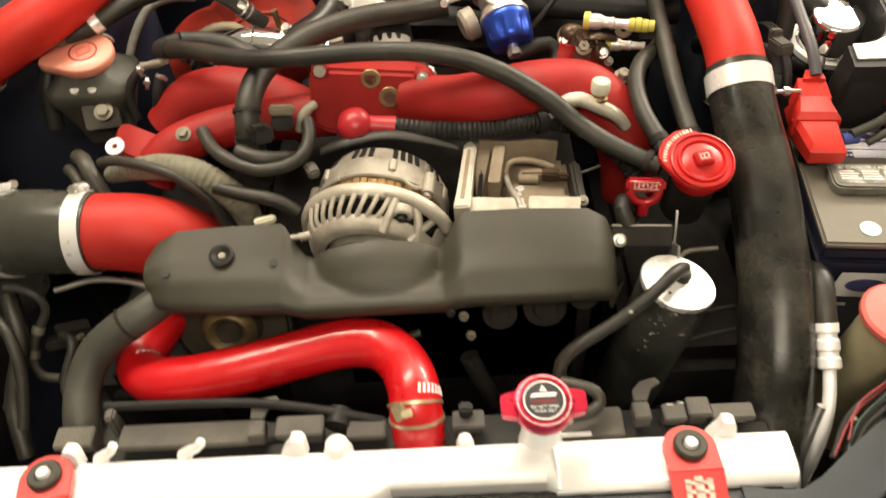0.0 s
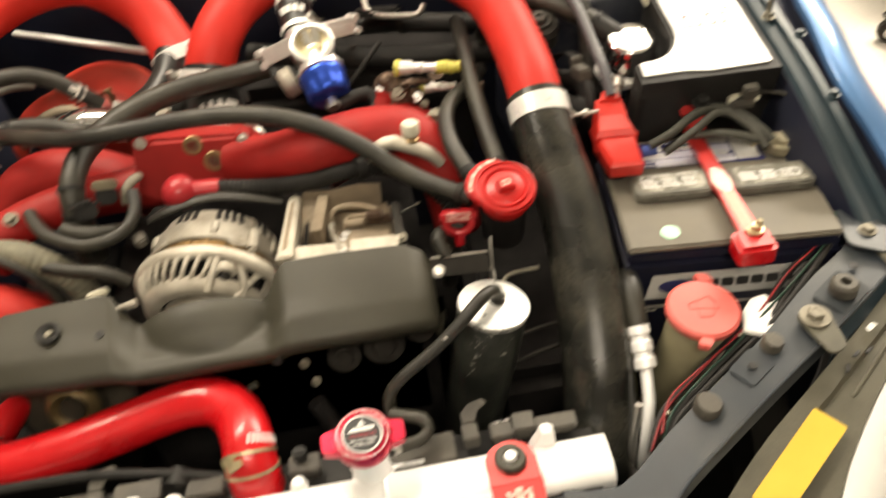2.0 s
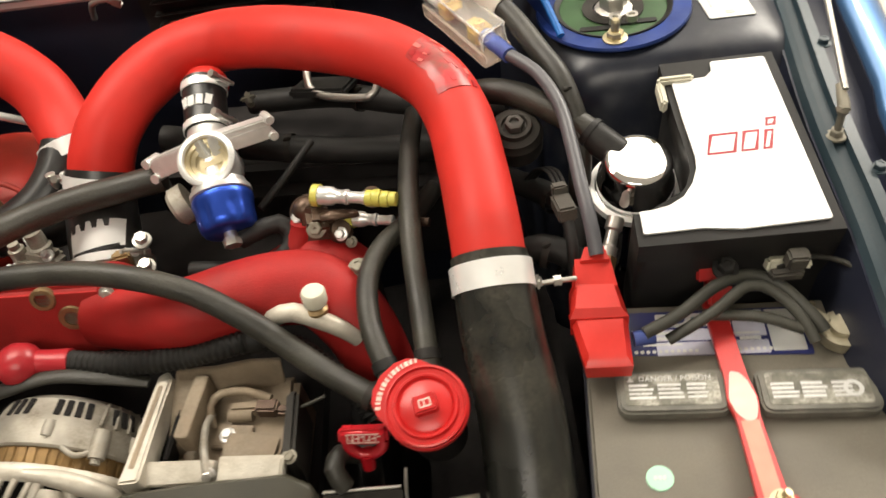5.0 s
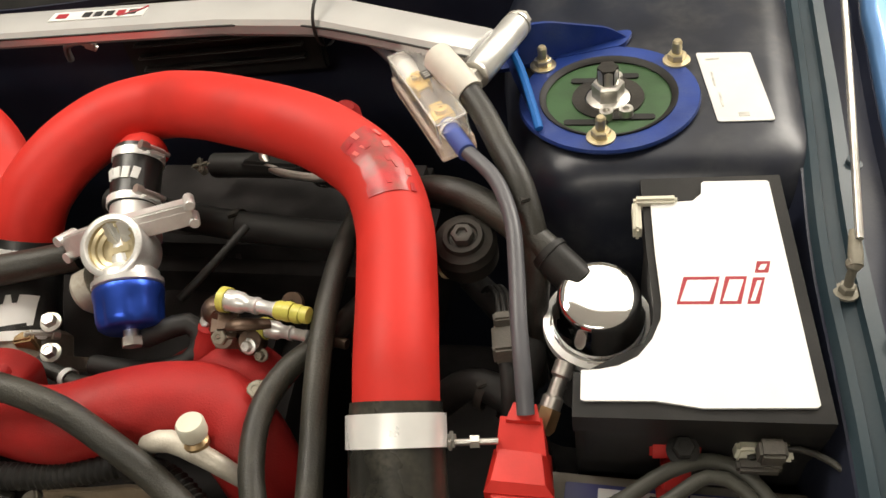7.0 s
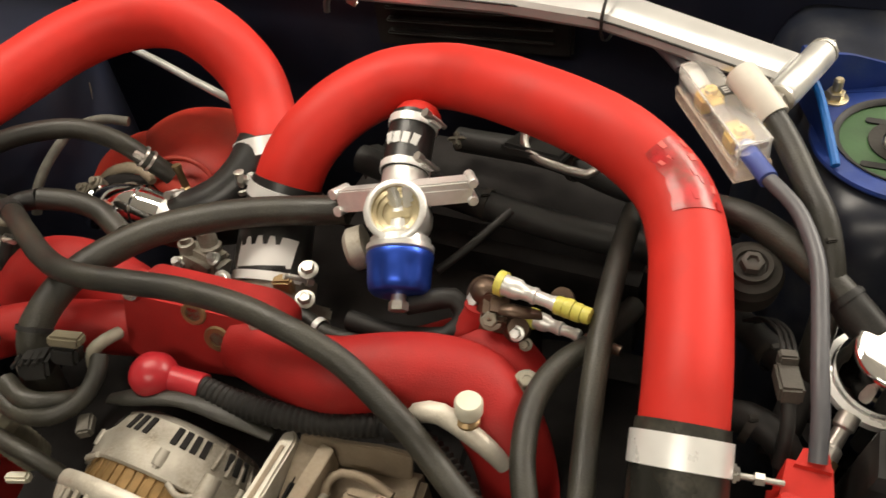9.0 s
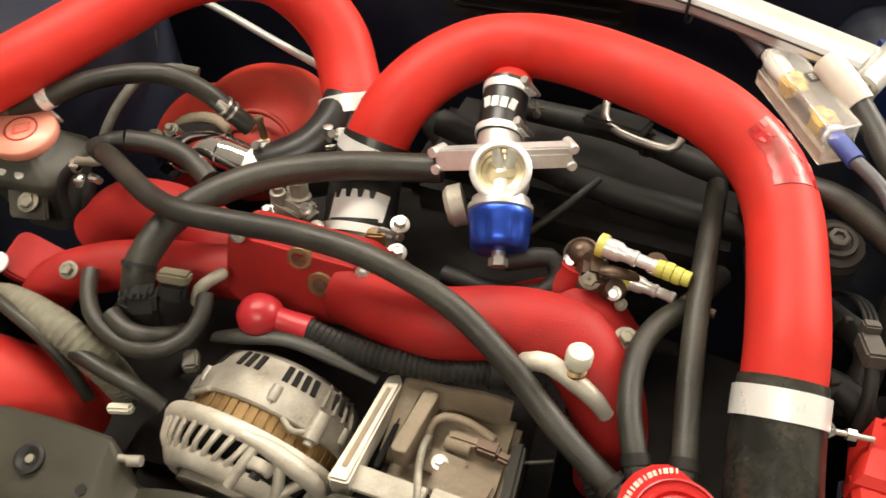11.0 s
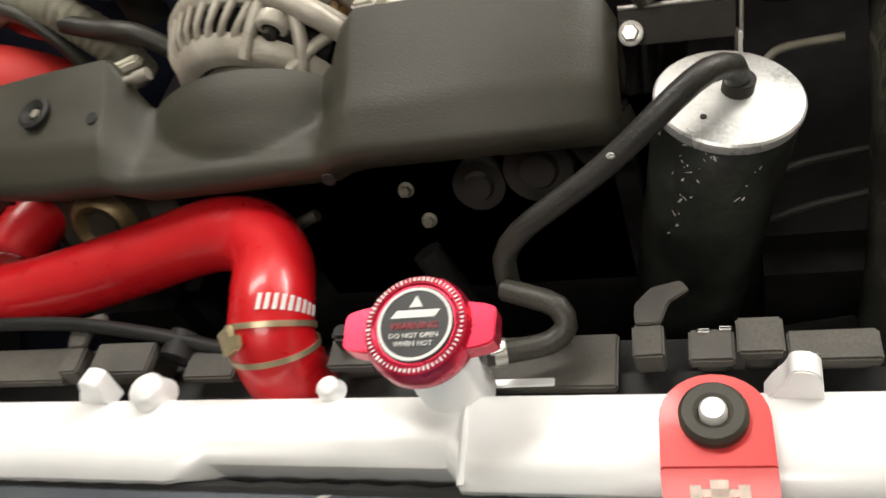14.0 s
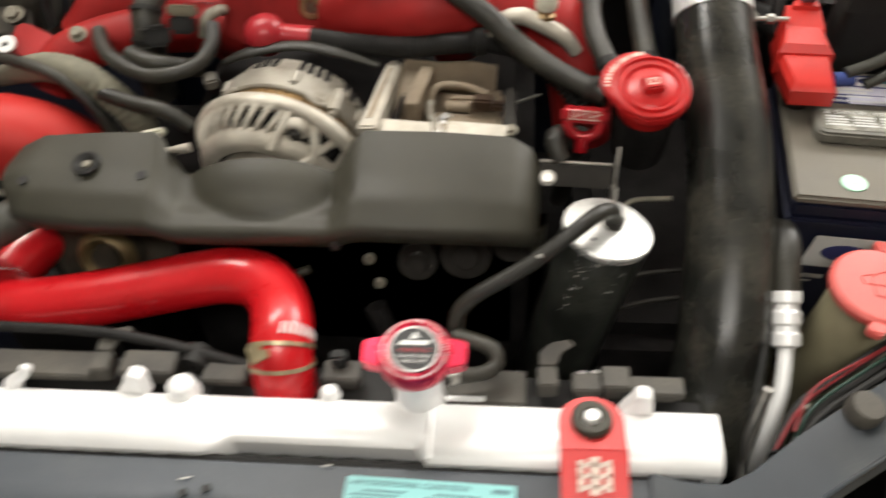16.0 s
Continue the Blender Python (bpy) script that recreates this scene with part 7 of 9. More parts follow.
can_hose = hose("catch_can_hose", [(0.2165, 0.461, 0.818), (0.215, 0.458, 0.832), (0.204, 0.446, 0.842), (0.190, 0.434, 0.840), (0.172, 0.424, 0.829), (0.152, 0.416, 0.816), (0.130, 0.409, 0.804), (0.112, 0.403, 0.794), (0.101, 0.398, 0.780), (0.100, 0.393, 0.760)], 0.0060, RUBBER, "black hose looping from the can lid to the radiator", n=16)
part("tape_mark", block((0.1605, 0.4150, 0.8275), (0.004, 0.003, 0.003), (0, 30, 20), 0.001), LABEL_GREY, can_hose, "pale paint fleck")
hose("overflow_hose", [(0.094, 0.350, 0.768), (0.112, 0.355, 0.764), (0.124, 0.359, 0.763), (0.1315, 0.3655, 0.766), (0.128, 0.373, 0.772), (0.116, 0.379, 0.772), (0.100, 0.386, 0.770)], 0.0058, RUBBER, "short black overflow hose beside the radiator cap", n=16, ends=[(0, STEEL)])
brk = thing("support_bracket", (0.19, 0.51, 0.80), "thin bare metal bracket bolted to the cover", "bracket")
# Dark steel paints the plate's shaded face; flange and lip stay bright as lit.
part("plate", block((0.190, 0.513, 0.818), (0.058, 0.002, 0.018), (-35, 4, 0), 0.0006), STEEL_DARK, brk)
part("flange", block((0.219, 0.500, 0.808), (0.002, 0.03, 0.018), (-35, 4, 0), 0.0006), STEEL, brk)
part("bent_lip", tube([(0.1615, 0.5205, 0.8275), (0.190, 0.5205, 0.8255), (0.2185, 0.5205, 0.8235)], 0.0014, 8), STEEL, brk, "bright bent edge")
bolt((0.1675, 0.508, 0.820), (0, -0.7, 0.7), 0.0045, 0.007, brk, STEEL)

# ---- left: intake elbow, reservoir, wiring ----
inlet = thing("intake_elbow", (-0.28, 0.555, 0.78), "red painted intake elbow joined to a glossy black hose", "pipe elbow")
part("red_tube", tube([(-0.365, 0.556, 0.822), (-0.335, 0.555, 0.821), (-0.306, 0.556, 0.816), (-0.282, 0.560, 0.803), (-0.263, 0.566, 0.780), (-0.252, 0.572, 0.75)], [0.037, 0.038, 0.0395, 0.040, 0.040, 0.040], 36, 0.007), RED_ELBOW, inlet, "dusty red painted tube, colour darkened for shade")
part("black_hose", tube([(-0.342, 0.555, 0.821), (-0.375, 0.557, 0.821), (-0.410, 0.562, 0.818), (-0.450, 0.573, 0.806), (-0.485, 0.590, 0.784), (-0.505, 0.605, 0.75), (-0.51, 0.61, 0.68)], [0.0405, 0.0415, 0.043, 0.044, 0.044, 0.043, 0.043], 36, 0.008), GLOSS_BLACK, inlet, "glossy black silicone hose")
clamp((-0.353, 0.555, 0.821), (1, 0, 0), 0.0412, 0.016, inlet, (0.1, 0.5, 0.9))
clamp((-0.44, 0.570, 0.810), (-0.9, 0.25, -0.3), 0.0438, 0.012, inlet, (0, 0.6, 0.8))

RESERVOIR_SHIFT = Vector((-0.013, 0.033, -0.010))
tank_ps = thing("power_steering_reservoir", (-0.39, 0.75, 0.80), "dusty black fluid reservoir with a faded, glare-paled red cap", "reservoir")
part("bottle", loft([[(-0.385 + sx * w, 0.748 + sy * d, z) for sx, sy in [(-1, -0.7), (-0.93, -0.9), (-0.75, -1), (0.75, -1), (0.93, -0.9), (1, -0.7), (1, 0.7), (0.93, 0.9), (0.75, 1), (-0.75, 1), (-0.93, 0.9), (-1, 0.7)]] for w, d, z in [(0.024, 0.024, 0.785), (0.029, 0.028, 0.806), (0.039, 0.034, 0.836), (0.0455, 0.0390, 0.850), (0.0470, 0.0400, 0.858), (0.0450, 0.0385, 0.865), (0.031, 0.029, 0.876), (0.025, 0.024, 0.882), (0.025, 0.024, 0.888)]]), RESERVOIR, tank_ps, smooth=50)
for x in (-0.394, -0.374):
    part("boss", lathe([(0, -0.002), (0.0055, -0.002), (0.0050, 0.0012), (0, 0.0015)], (x, 0.7140, 0.8690), (0, -0.5, 0.85), 16), LABEL_GREY, tank_ps, "pale moulded boss")
PC = axis_matrix((-0.384, 0.748, 0.886), (0.05, -0.15, 1))
drop = [(0.033 * math.cos(a), 0.033 * math.sin(a)) for a in [radians(-132 + 264 * k / 40) for k in range(41)]] + [(-0.044, 0.0090), (-0.049, 0.004), (-0.0495, -0.002), (-0.045, -0.0085)]
cap_ = part("cap", loft([[(x * k, y * k, z) for x, y in drop] for k, z in [(0.95, 0.0), (1.0, 0.002), (1.0, 0.0085), (0.985, 0.0108), (0.945, 0.0122)]]), PALE_RED, tank_ps, "faded red teardrop screw cap with lamp glare in its colour", smooth=50)
cap_.matrix_world = PC
part("cap_groove", moved(lathe([(0.0140, 0.0118), (0.0160, 0.0118), (0.0160, 0.0125), (0.0140, 0.0125)], n=44, close=True), PC), RED_MANIFOLD, tank_ps)
part("cap_disc", moved(lathe([(0, 0.0118), (0.0140, 0.0118), (0.0138, 0.0126), (0, 0.0126)], n=36), PC), PALE_RED, tank_ps, "raised cap centre")
part("cap_emblem", moved(prism(rounded([(-0.010, -0.006), (0.008, -0.007), (0.011, 0.005), (-0.006, 0.007)], 0.003, 4), 0.0126, 0.0136, pose(0, 0, 0, 0, 0, 20), 0.0004), PC), RED_FADED, tank_ps, "worn embossed emblem")
part("cap_print", bars([(-0.007, 0.002, 0.013, 0.0016), (-0.006, -0.001, 0.013, 0.0012), (-0.006, -0.004, 0.011, 0.0016)], PC @ pose(0.001, 0.001, 0.0137, 0, 0, 20), 0.0004), PALE_RED, tank_ps)
part("bracket", block((-0.372, 0.706, 0.838), (0.040, 0.006, 0.030), (-30, 0, 8), 0.002), PLASTIC_DUSTY, tank_ps)
bolt((-0.366, 0.702, 0.846), (0, -0.5, 0.85), 0.0075, 0.006, tank_ps, DUSTY_ZINC)
for pts, r in [([(-0.415, 0.775, 0.87), (-0.435, 0.775, 0.868), (-0.447, 0.755, 0.845), (-0.45, 0.74, 0.80)], 0.010), ([(-0.405, 0.770, 0.916), (-0.43, 0.76, 0.908), (-0.45, 0.755, 0.89)], 0.011)]:
    hose("reservoir_hose", [Vector(p) + RESERVOIR_SHIFT for p in pts], r, RUBBER, "black rubber hose from the reservoir")
tank_ps.location += RESERVOIR_SHIFT
sender = thing("vacuum_tee", (-0.325, 0.765, 0.87), "small metal vacuum tee with worm clips", "fitting")
part("body", join(lathe([(0, -0.012), (0.0050, -0.012), (0.0040, -0.004), (0.0050, 0.004), (0.0040, 0.012), (0, 0.012)], (-0.320, 0.768, 0.873), (1, 0.1, 0.1), 12), lathe([(0, 0), (0.0065, 0), (0.0065, 0.006), (0.0045, 0.007), (0.0045, 0.010), (0, 0.010)], (-0.307, 0.772, 0.872), (0, 0.2, 1), 12)), DUSTY_ZINC, sender)
for q_, d_ in [((-0.333, 0.764, 0.868), (1, 0.3, 0.2)), ((-0.310, 0.758, 0.862), (0.4, 0.6, 0.6)), ((-0.328, 0.757, 0.856), (0.9, 0.2, -0.3))]:
    part("worm_clip", join(band(q_, d_, 0.0062, 0.004, 0.0008, 20), block(Vector(q_) + Vector((0.002, -0.005, 0.004)), (0.008, 0.004, 0.004), (0, 20, 30), 0.001)), STEEL, sender)
part("tee_hose", tube([(-0.333, 0.766, 0.868), (-0.345, 0.760, 0.858), (-0.352, 0.752, 0.840), (-0.350, 0.745, 0.815)], 0.0058, 12), RUBBER_DARK, sender)
part("tee_hose", tube([(-0.312, 0.758, 0.862), (-0.318, 0.748, 0.846), (-0.322, 0.742, 0.820)], 0.0055, 12), RUBBER_DARK, sender)
loom = thing("wiring_loom", (-0.25, 0.60, 0.84), "olive braided wiring loom curving into the engine", "wiring")
part("braid", tube([(-0.345, 0.628, 0.832), (-0.3100, 0.6180, 0.8465), (-0.2721, 0.6048, 0.8579), (-0.2376, 0.5956, 0.8520), (-0.2075, 0.5905, 0.8210), (-0.202, 0.594, 0.7846)], [0.009, 0.012, 0.0135, 0.0145, 0.0145, 0.0135], 18, 0.0030, wave=0.0004, ribs=1), HARNESS, loom, smooth=22)
part("black_wire", tube([(-0.345, 0.620, 0.855), (-0.325, 0.612, 0.864), (-0.285, 0.596, 0.866), (-0.252, 0.585, 0.856), (-0.230, 0.577, 0.832), (-0.220, 0.572, 0.80)], 0.0055, 12), RUBBER, loom)
part("plug", block((-0.176, 0.560, 0.820), (0.022, 0.008, 0.008), (0, -8, 8), 0.002), BEIGE_PLASTIC, loom, "ivory plug")
for pts, r, lab_ in [([(-0.242, 0.648, 0.868), (-0.232, 0.628, 0.866), (-0.213, 0.607, 0.864), (-0.182, 0.594, 0.858), (-0.153, 0.594, 0.860), (-0.135, 0.610, 0.862), (-0.130, 0.630, 0.868), (-0.133, 0.646, 0.876)], 0.0070, "black rubber hose looping below the manifold"),
                     ([(-0.200, 0.612, 0.868), (-0.182, 0.603, 0.866), (-0.165, 0.604, 0.862), (-0.152, 0.618, 0.850), (-0.152, 0.63, 0.84)], 0.0078, "short black rubber hose loop"),
                     ([(-0.225, 0.585, 0.845), (-0.195, 0.578, 0.84), (-0.165, 0.572, 0.836), (-0.145, 0.57, 0.82)], 0.007, "black rubber hose behind the cover"),
                     ([(-0.372, 0.632, 0.855), (-0.360, 0.618, 0.862), (-0.350, 0.602, 0.858), (-0.338, 0.588, 0.835)], 0.008, "black rubber hose beside the intake clamp"),
                     ([(-0.385, 0.628, 0.842), (-0.372, 0.612, 0.848), (-0.362, 0.598, 0.842)], 0.006, "short black vacuum hose")]:
    hose("small_hose", pts, r, RUBBER, lab_)
plug = thing("injector_plug", (-0.175, 0.635, 0.86), "tan and black electrical plug with wires", "connector")
part("shell", block((-0.1555, 0.645, 0.891), (0.025, 0.015, 0.009), (-25, 10, 12), 0.002), TAN, plug, "tan dusty shell")
part("plug_neck", block((-0.1565, 0.640, 0.880), (0.021, 0.017, 0.016), (-25, 10, 12), 0.003), PLASTIC_BLACK, plug)
part("plug_body", block((-0.178, 0.628, 0.876), (0.022, 0.026, 0.018), (-25, 10, 24), 0.003), RUBBER_DARK, plug, "black plug body")
for k in range(4):
    part("plug_rib", block((-0.186 + 0.005 * k, 0.620 + 0.002 * k, 0.8865), (0.0022, 0.022, 0.004), (-25, 10, 24), 0.0008), PLASTIC_BLACK, plug)
part("hose_foot", tube([(-0.193, 0.637, 0.862), (-0.193, 0.632, 0.842), (-0.194, 0.63, 0.81)], 0.0155, 16), RUBBER, plug)
part("small_plug", block((-0.128, 0.600, 0.848), (0.012, 0.018, 0.010), (0, 0, 25), 0.002), PLASTIC_DUSTY, plug)
for pts, r in [([(-0.40, 0.53, 0.765), (-0.36, 0.535, 0.772), (-0.32, 0.528, 0.775), (-0.29, 0.52, 0.77)], 0.0035), ([(-0.46, 0.50, 0.78), (-0.425, 0.47, 0.775), (-0.415, 0.44, 0.74), (-0.42, 0.41, 0.70)], 0.006), ([(-0.45, 0.53, 0.76), (-0.43, 0.48, 0.74), (-0.44, 0.44, 0.70), (-0.43, 0.40, 0.66)], 0.009), ([(-0.39, 0.49, 0.74), (-0.37, 0.47, 0.75), (-0.38, 0.44, 0.72), (-0.36, 0.41, 0.69)], 0.005)]:
    hose("side_line", pts, r, STEEL if r == 0.0035 else RUBBER, "thin line in the dark side of the bay", "pipe", n=10)
kink = hose("brake_line", [(-0.448, 0.529, 0.775), (-0.428, 0.527, 0.772), (-0.413, 0.521, 0.762), (-0.4143, 0.518, 0.745), (-0.4277, 0.501, 0.725), (-0.4301, 0.483, 0.710), (-0.420, 0.4703, 0.700), (-0.400, 0.467, 0.700)], 0.0048, OLIVE_RUBBER, "kinked dusty line in the dark side of the bay", "pipe", n=12)
for q_, d_ in [((-0.424, 0.507, 0.731), (0.3, 0.5, 0.6)), ((-0.4297, 0.488, 0.714), (0.1, 0.7, 0.6))]:
    part("line_sleeve", band(q_, d_, 0.0056, 0.008, 0.001, 16), DUSTY_ZINC, kink, "dull metal sleeve")
for q_, w_, z_ in [((-0.395, 0.505, 0.715), 0.050, 12), ((-0.375, 0.470, 0.705), 0.040, -6), ((-0.445, 0.445, 0.690), 0.022, 30)]:
    carrier = thing("side_bracket", q_, "greasy black bracket in the dark side of the bay", "bracket")
    part("plate", block(q_, (w_, 0.020, 0.010), (-18, 0, z_), 0.003), PLASTIC_BLACK, carrier)
    part("ledge", block(Vector(q_) + Vector((0, 0.012, 0.006)), (w_ * 0.7, 0.006, 0.012), (-18, 0, z_), 0.002), STEEL_DARK, carrier)
    part("stud", bolt_bm(Vector(q_) + Vector((w_ * 0.25, -0.002, 0.004)), (0, -0.4, 1), 0.0034, 0.006), DUSTY_ZINC, carrier)

# ---- battery ----
battery = thing("car_battery", (0.46, 0.55, 0.64), "dusty black-lidded car battery with navy case and labels", "battery")
BM = frame_of((0.354, 0.489, 0.822), (0.562, 0.466, 0.822), (0.370, 0.640, 0.822))
W, D = 0.2095, 0.174
part("case", moved(block((W / 2, D / 2, -0.105), (W - 0.004, D - 0.004, 0.17), bevel=0.004), BM), BATTERY_BODY, battery, "navy plastic case")
part("lid", moved(block((W / 2, D / 2, -0.004), (W, D, 0.008), bevel=0.0025, segments=3), BM), BATTERY_TOP, battery, "dusty brownish lid")
part("lid_side", moved(block((W / 2, D / 2, -0.0145), (W - 0.002, D - 0.002, 0.013), bevel=0.002), BM), BATTERY_BODY, battery, "dark lid side")
part("lid_rim", moved(block((W / 2, D / 2, -0.026), (W + 0.003, D + 0.003, 0.008), bevel=0.002), BM), BATTERY_BODY, battery)
for x0, x1, y0, y1, tilt in [(0.021, 0.101, 0.066, 0.103, 0), (0.122, 0.205, 0.064, 0.101, 0)]:
    ob = part("cell_cover", prism(rounded([(x0, y0), (x1, y0), (x1, y1), (x0, y1)], [0.010, 0.010, 0.006, 0.006]), 0.0, 0.011, BM, 0.002), COVER_GREY, battery, "dusty grey vent cover with worn label")
    part("cover_label", prism(rounded([(x0 + 0.006, y0 + 0.006), (x1 - 0.006, y0 + 0.006), (x1 - 0.006, y1 - 0.004), (x0 + 0.006, y1 - 0.004)], 0.003), 0.011, 0.0114, BM), LABEL_WORN, ob)
    random.seed(int(x0 * 1000))
    rows = [(x0 + 0.009 + (k % 3) * 0.021, y1 - 0.0138 - (k // 3) * 0.0036, 0.013 + 0.006 * random.random(), 0.0014 + 0.0010 * random.random()) for k in range(12)]
    part("small_print", bars(rows, BM @ Matrix.Translation((0, 0, 0.0115)), 0.0004), LABEL_WHITE, ob)
    if x0 < 0.1:
        writing("danger_word", "DANGER / POISON", BM @ Matrix.Translation(((x0 + x1) / 2 + 0.003, y1 - 0.0085, 0.0117)), 0.0062, LABEL_WHITE, ob)
        part("warning_mark", prism([(x0 + 0.008, y1 - 0.0105), (x0 + 0.013, y1 - 0.0105), (x0 + 0.0105, y1 - 0.0062)], 0.0113, 0.0119, BM), LABEL_WHITE, ob)
    else:
        part("symbol_ring", moved(lathe([(0.004, 0.0113), (0.007, 0.0113), (0.007, 0.0119), (0.004, 0.0119)], (x1 - 0.018, y0 + 0.018, 0), n=20, close=True), BM), LABEL_WHITE, ob)
LBM = BM @ Matrix.Translation((-0.004, 0.020, 0))
lb = part("top_label", prism(rounded([(0.040, 0.104), (0.176, 0.100), (0.176, 0.146), (0.040, 0.146)], 0.002), 0.0004, 0.0010, LBM), LABEL_NAVY, battery, "navy and white top label")
part("logo_panel", prism(rounded([(0.062, 0.130), (0.120, 0.130), (0.120, 0.143), (0.062, 0.143)], 0.001), 0.0010, 0.0014, LBM), LABEL_WHITE, lb)
part("logo_shape", prism([(0.078 + 0.007 * math.cos(a), 0.137 + 0.004 * math.sin(a)) for a in [2 * math.pi * k / 20 for k in range(20)]], 0.0014, 0.0018, LBM), LABEL_NAVY, lb)
part("logo_shape", bars([(0.090, 0.1368, 0.024, 0.004)], LBM @ Matrix.Translation((0, 0, 0.0016)), 0.0004), LABEL_INK, lb)
part("white_panel", prism(rounded([(0.147, 0.104), (0.172, 0.104), (0.172, 0.144), (0.147, 0.144)], 0.0015), 0.0010, 0.0014, LBM), LABEL_WHITE, lb)
for bar_ in [(0.046, 0.124, 0.036, 0.003), (0.046, 0.119, 0.030, 0.003), (0.050, 0.113, 0.030, 0.0018), (0.114, 0.122, 0.026, 0.002), (0.124, 0.117, 0.016, 0.003)]:
    part("print_bar", bars([bar_], LBM @ Matrix.Translation((0, 0, 0.0012)), 0.0004), INK_WHITE, lb)
for x0, y0, x1, y1, m_ in [(0.042, 0.1165, 0.112, 0.1275, LABEL_LILAC), (0.121, 0.119, 0.145, 0.134, LABEL_LILAC), (0.121, 0.136, 0.145, 0.1445, LABEL_WHITE), (0.060, 0.1025, 0.145, 0.1150, LABEL_LILAC)]:
    part("pale_panel", prism(rounded([(x0, y0), (x1, y0), (x1, y1), (x0, y1)], 0.001), 0.0010, 0.0013, LBM), m_, lb, "pale lilac label panel")
part("print_dot", join(*[moved(lathe([(0, 0.001), (0.0016, 0.001), (0.0016, 0.0015), (0, 0.0015)], (0.044 + 0.0046 * k, 0.1065, 0), n=10), LBM) for k in list(range(11)) + list(range(16, 29)) if 0.044 + 0.0046 * k < 0.146]), INK_WHITE, lb)
eye = part("charge_indicator", moved(lathe([(0, 0), (0.0095, 0), (0.0095, 0.0010), (0, 0.0012)], (0.045, 0.020, 0), n=28), BM), MINT, battery, "mint green charge indicator")
part("indicator_letters", bars([(-0.004, 0, 0.002, 0.003), (-0.001, 0, 0.002, 0.003), (0.002, 0, 0.002, 0.003)], BM @ Matrix.Translation((0.045, 0.020, 0.0013)), 0.0003), LABEL_WHITE, eye)
FP = frame_of(BM @ Vector((0.022, -0.0005, -0.030)), BM @ Vector((0.2, -0.0005, -0.030)), BM @ Vector((0.022, -0.0005, 0.05)))
part("front_label", prism([(-0.002, -0.042), (0.158, -0.042), (0.162, -0.008), (0.004, -0.008)], 0.0005, 0.0012, FP), LABEL_WHITE, battery, "white front label with dark emblem")
part("emblem", prism([(0.030 + 0.019 * math.cos(a), -0.025 + 0.0090 * math.sin(a)) for a in [2 * math.pi * k / 24 for k in range(24)]], 0.0012, 0.0018, FP), LABEL_NAVY, battery)
for k in range(6):
    part("brand_shape", prism(rounded([(0.060 + 0.015 * k, -0.031), (0.0725 + 0.015 * k, -0.031), (0.0725 + 0.015 * k, -0.019), (0.060 + 0.015 * k, -0.019)], 0.003), 0.0012, 0.0018, FP), INK_BLACK, battery, "plain dark emblem shape")
for bar_ in [(-0.014, -0.054, 0.034, 0.004), (-0.014, -0.060, 0.026, 0.0015), (0.06, -0.056, 0.05, 0.003)]:
    part("case_print", bars([bar_], FP @ Matrix.Translation((0, 0, 0.0008)), 0.0005), LABEL_GREY, battery)
post = BM @ Vector((0.193, 0.134, 0.0))
neg = part("negative_terminal", join(lathe([(0, 0), (0.011, 0), (0.0095, 0.018), (0, 0.018)], post, n=24), lathe([(0.0095, 0.003), (0.0165, 0.003), (0.0165, 0.013), (0.0095, 0.013)], post, n=24, close=True), block(post + Vector((-0.015, 0.012, 0.009)), (0.018, 0.020, 0.010), (0, 0, 35), 0.002)), TERMINAL, battery, "dull lead negative terminal clamp")
part("terminal_nut", join(bolt_bm(post + Vector((-0.022, 0.016, 0.014)), (0, 0, 1), 0.005, 0.008), lathe([(0, 0), (0.0028, 0), (0.0028, 0.03), (0, 0.03)], post + Vector((-0.030, 0.005, 0.010)), (0.6, 0.8, 0), 10)), GOLD_ZINC, neg)
# red boot over the positive terminal
boot = thing("terminal_cover", (0.378, 0.60, 0.822), "glossy red plastic cover over the positive terminal", "terminal cover")
part("terminal_clamp", join(lathe([(0, 0), (0.011, 0), (0.010, 0.024), (0, 0.024)], (0.379, 0.608, 0.820), n=20), block((0.380, 0.612, 0.834), (0.026, 0.030, 0.012), bevel=0.002)), STEEL_DARK, boot, "dark terminal clamp")
part("lower_cover", loft([[(0.364, 0.583, 0.838), (0.397, 0.580, 0.838), (0.401, 0.630, 0.836), (0.360, 0.634, 0.836)], [(0.363, 0.582, 0.852), (0.398, 0.579, 0.852), (0.402, 0.626, 0.857), (0.358, 0.630, 0.857)], [(0.367, 0.588, 0.858), (0.394, 0.585, 0.858), (0.398, 0.622, 0.863), (0.362, 0.626, 0.863)]]), RED_PLASTIC, boot)
part("upper_cover", loft([[(0.358, 0.620, 0.844), (0.402, 0.616, 0.844), (0.400, 0.656, 0.846), (0.363, 0.660, 0.846)], [(0.358, 0.620, 0.864), (0.402, 0.616, 0.864), (0.399, 0.644, 0.868), (0.364, 0.648, 0.868)], [(0.363, 0.625, 0.870), (0.397, 0.621, 0.870), (0.395, 0.641, 0.874), (0.368, 0.645, 0.874)]]), RED_PLASTIC, boot)
part("shoulder", loft([[(0.362, 0.637, 0.848), (0.400, 0.633, 0.848), (0.398, 0.640, 0.873), (0.366, 0.643, 0.873)], [(0.366, 0.662, 0.856), (0.398, 0.659, 0.856), (0.396, 0.662, 0.882), (0.369, 0.664, 0.882)]]), RED_PLASTIC, boot)
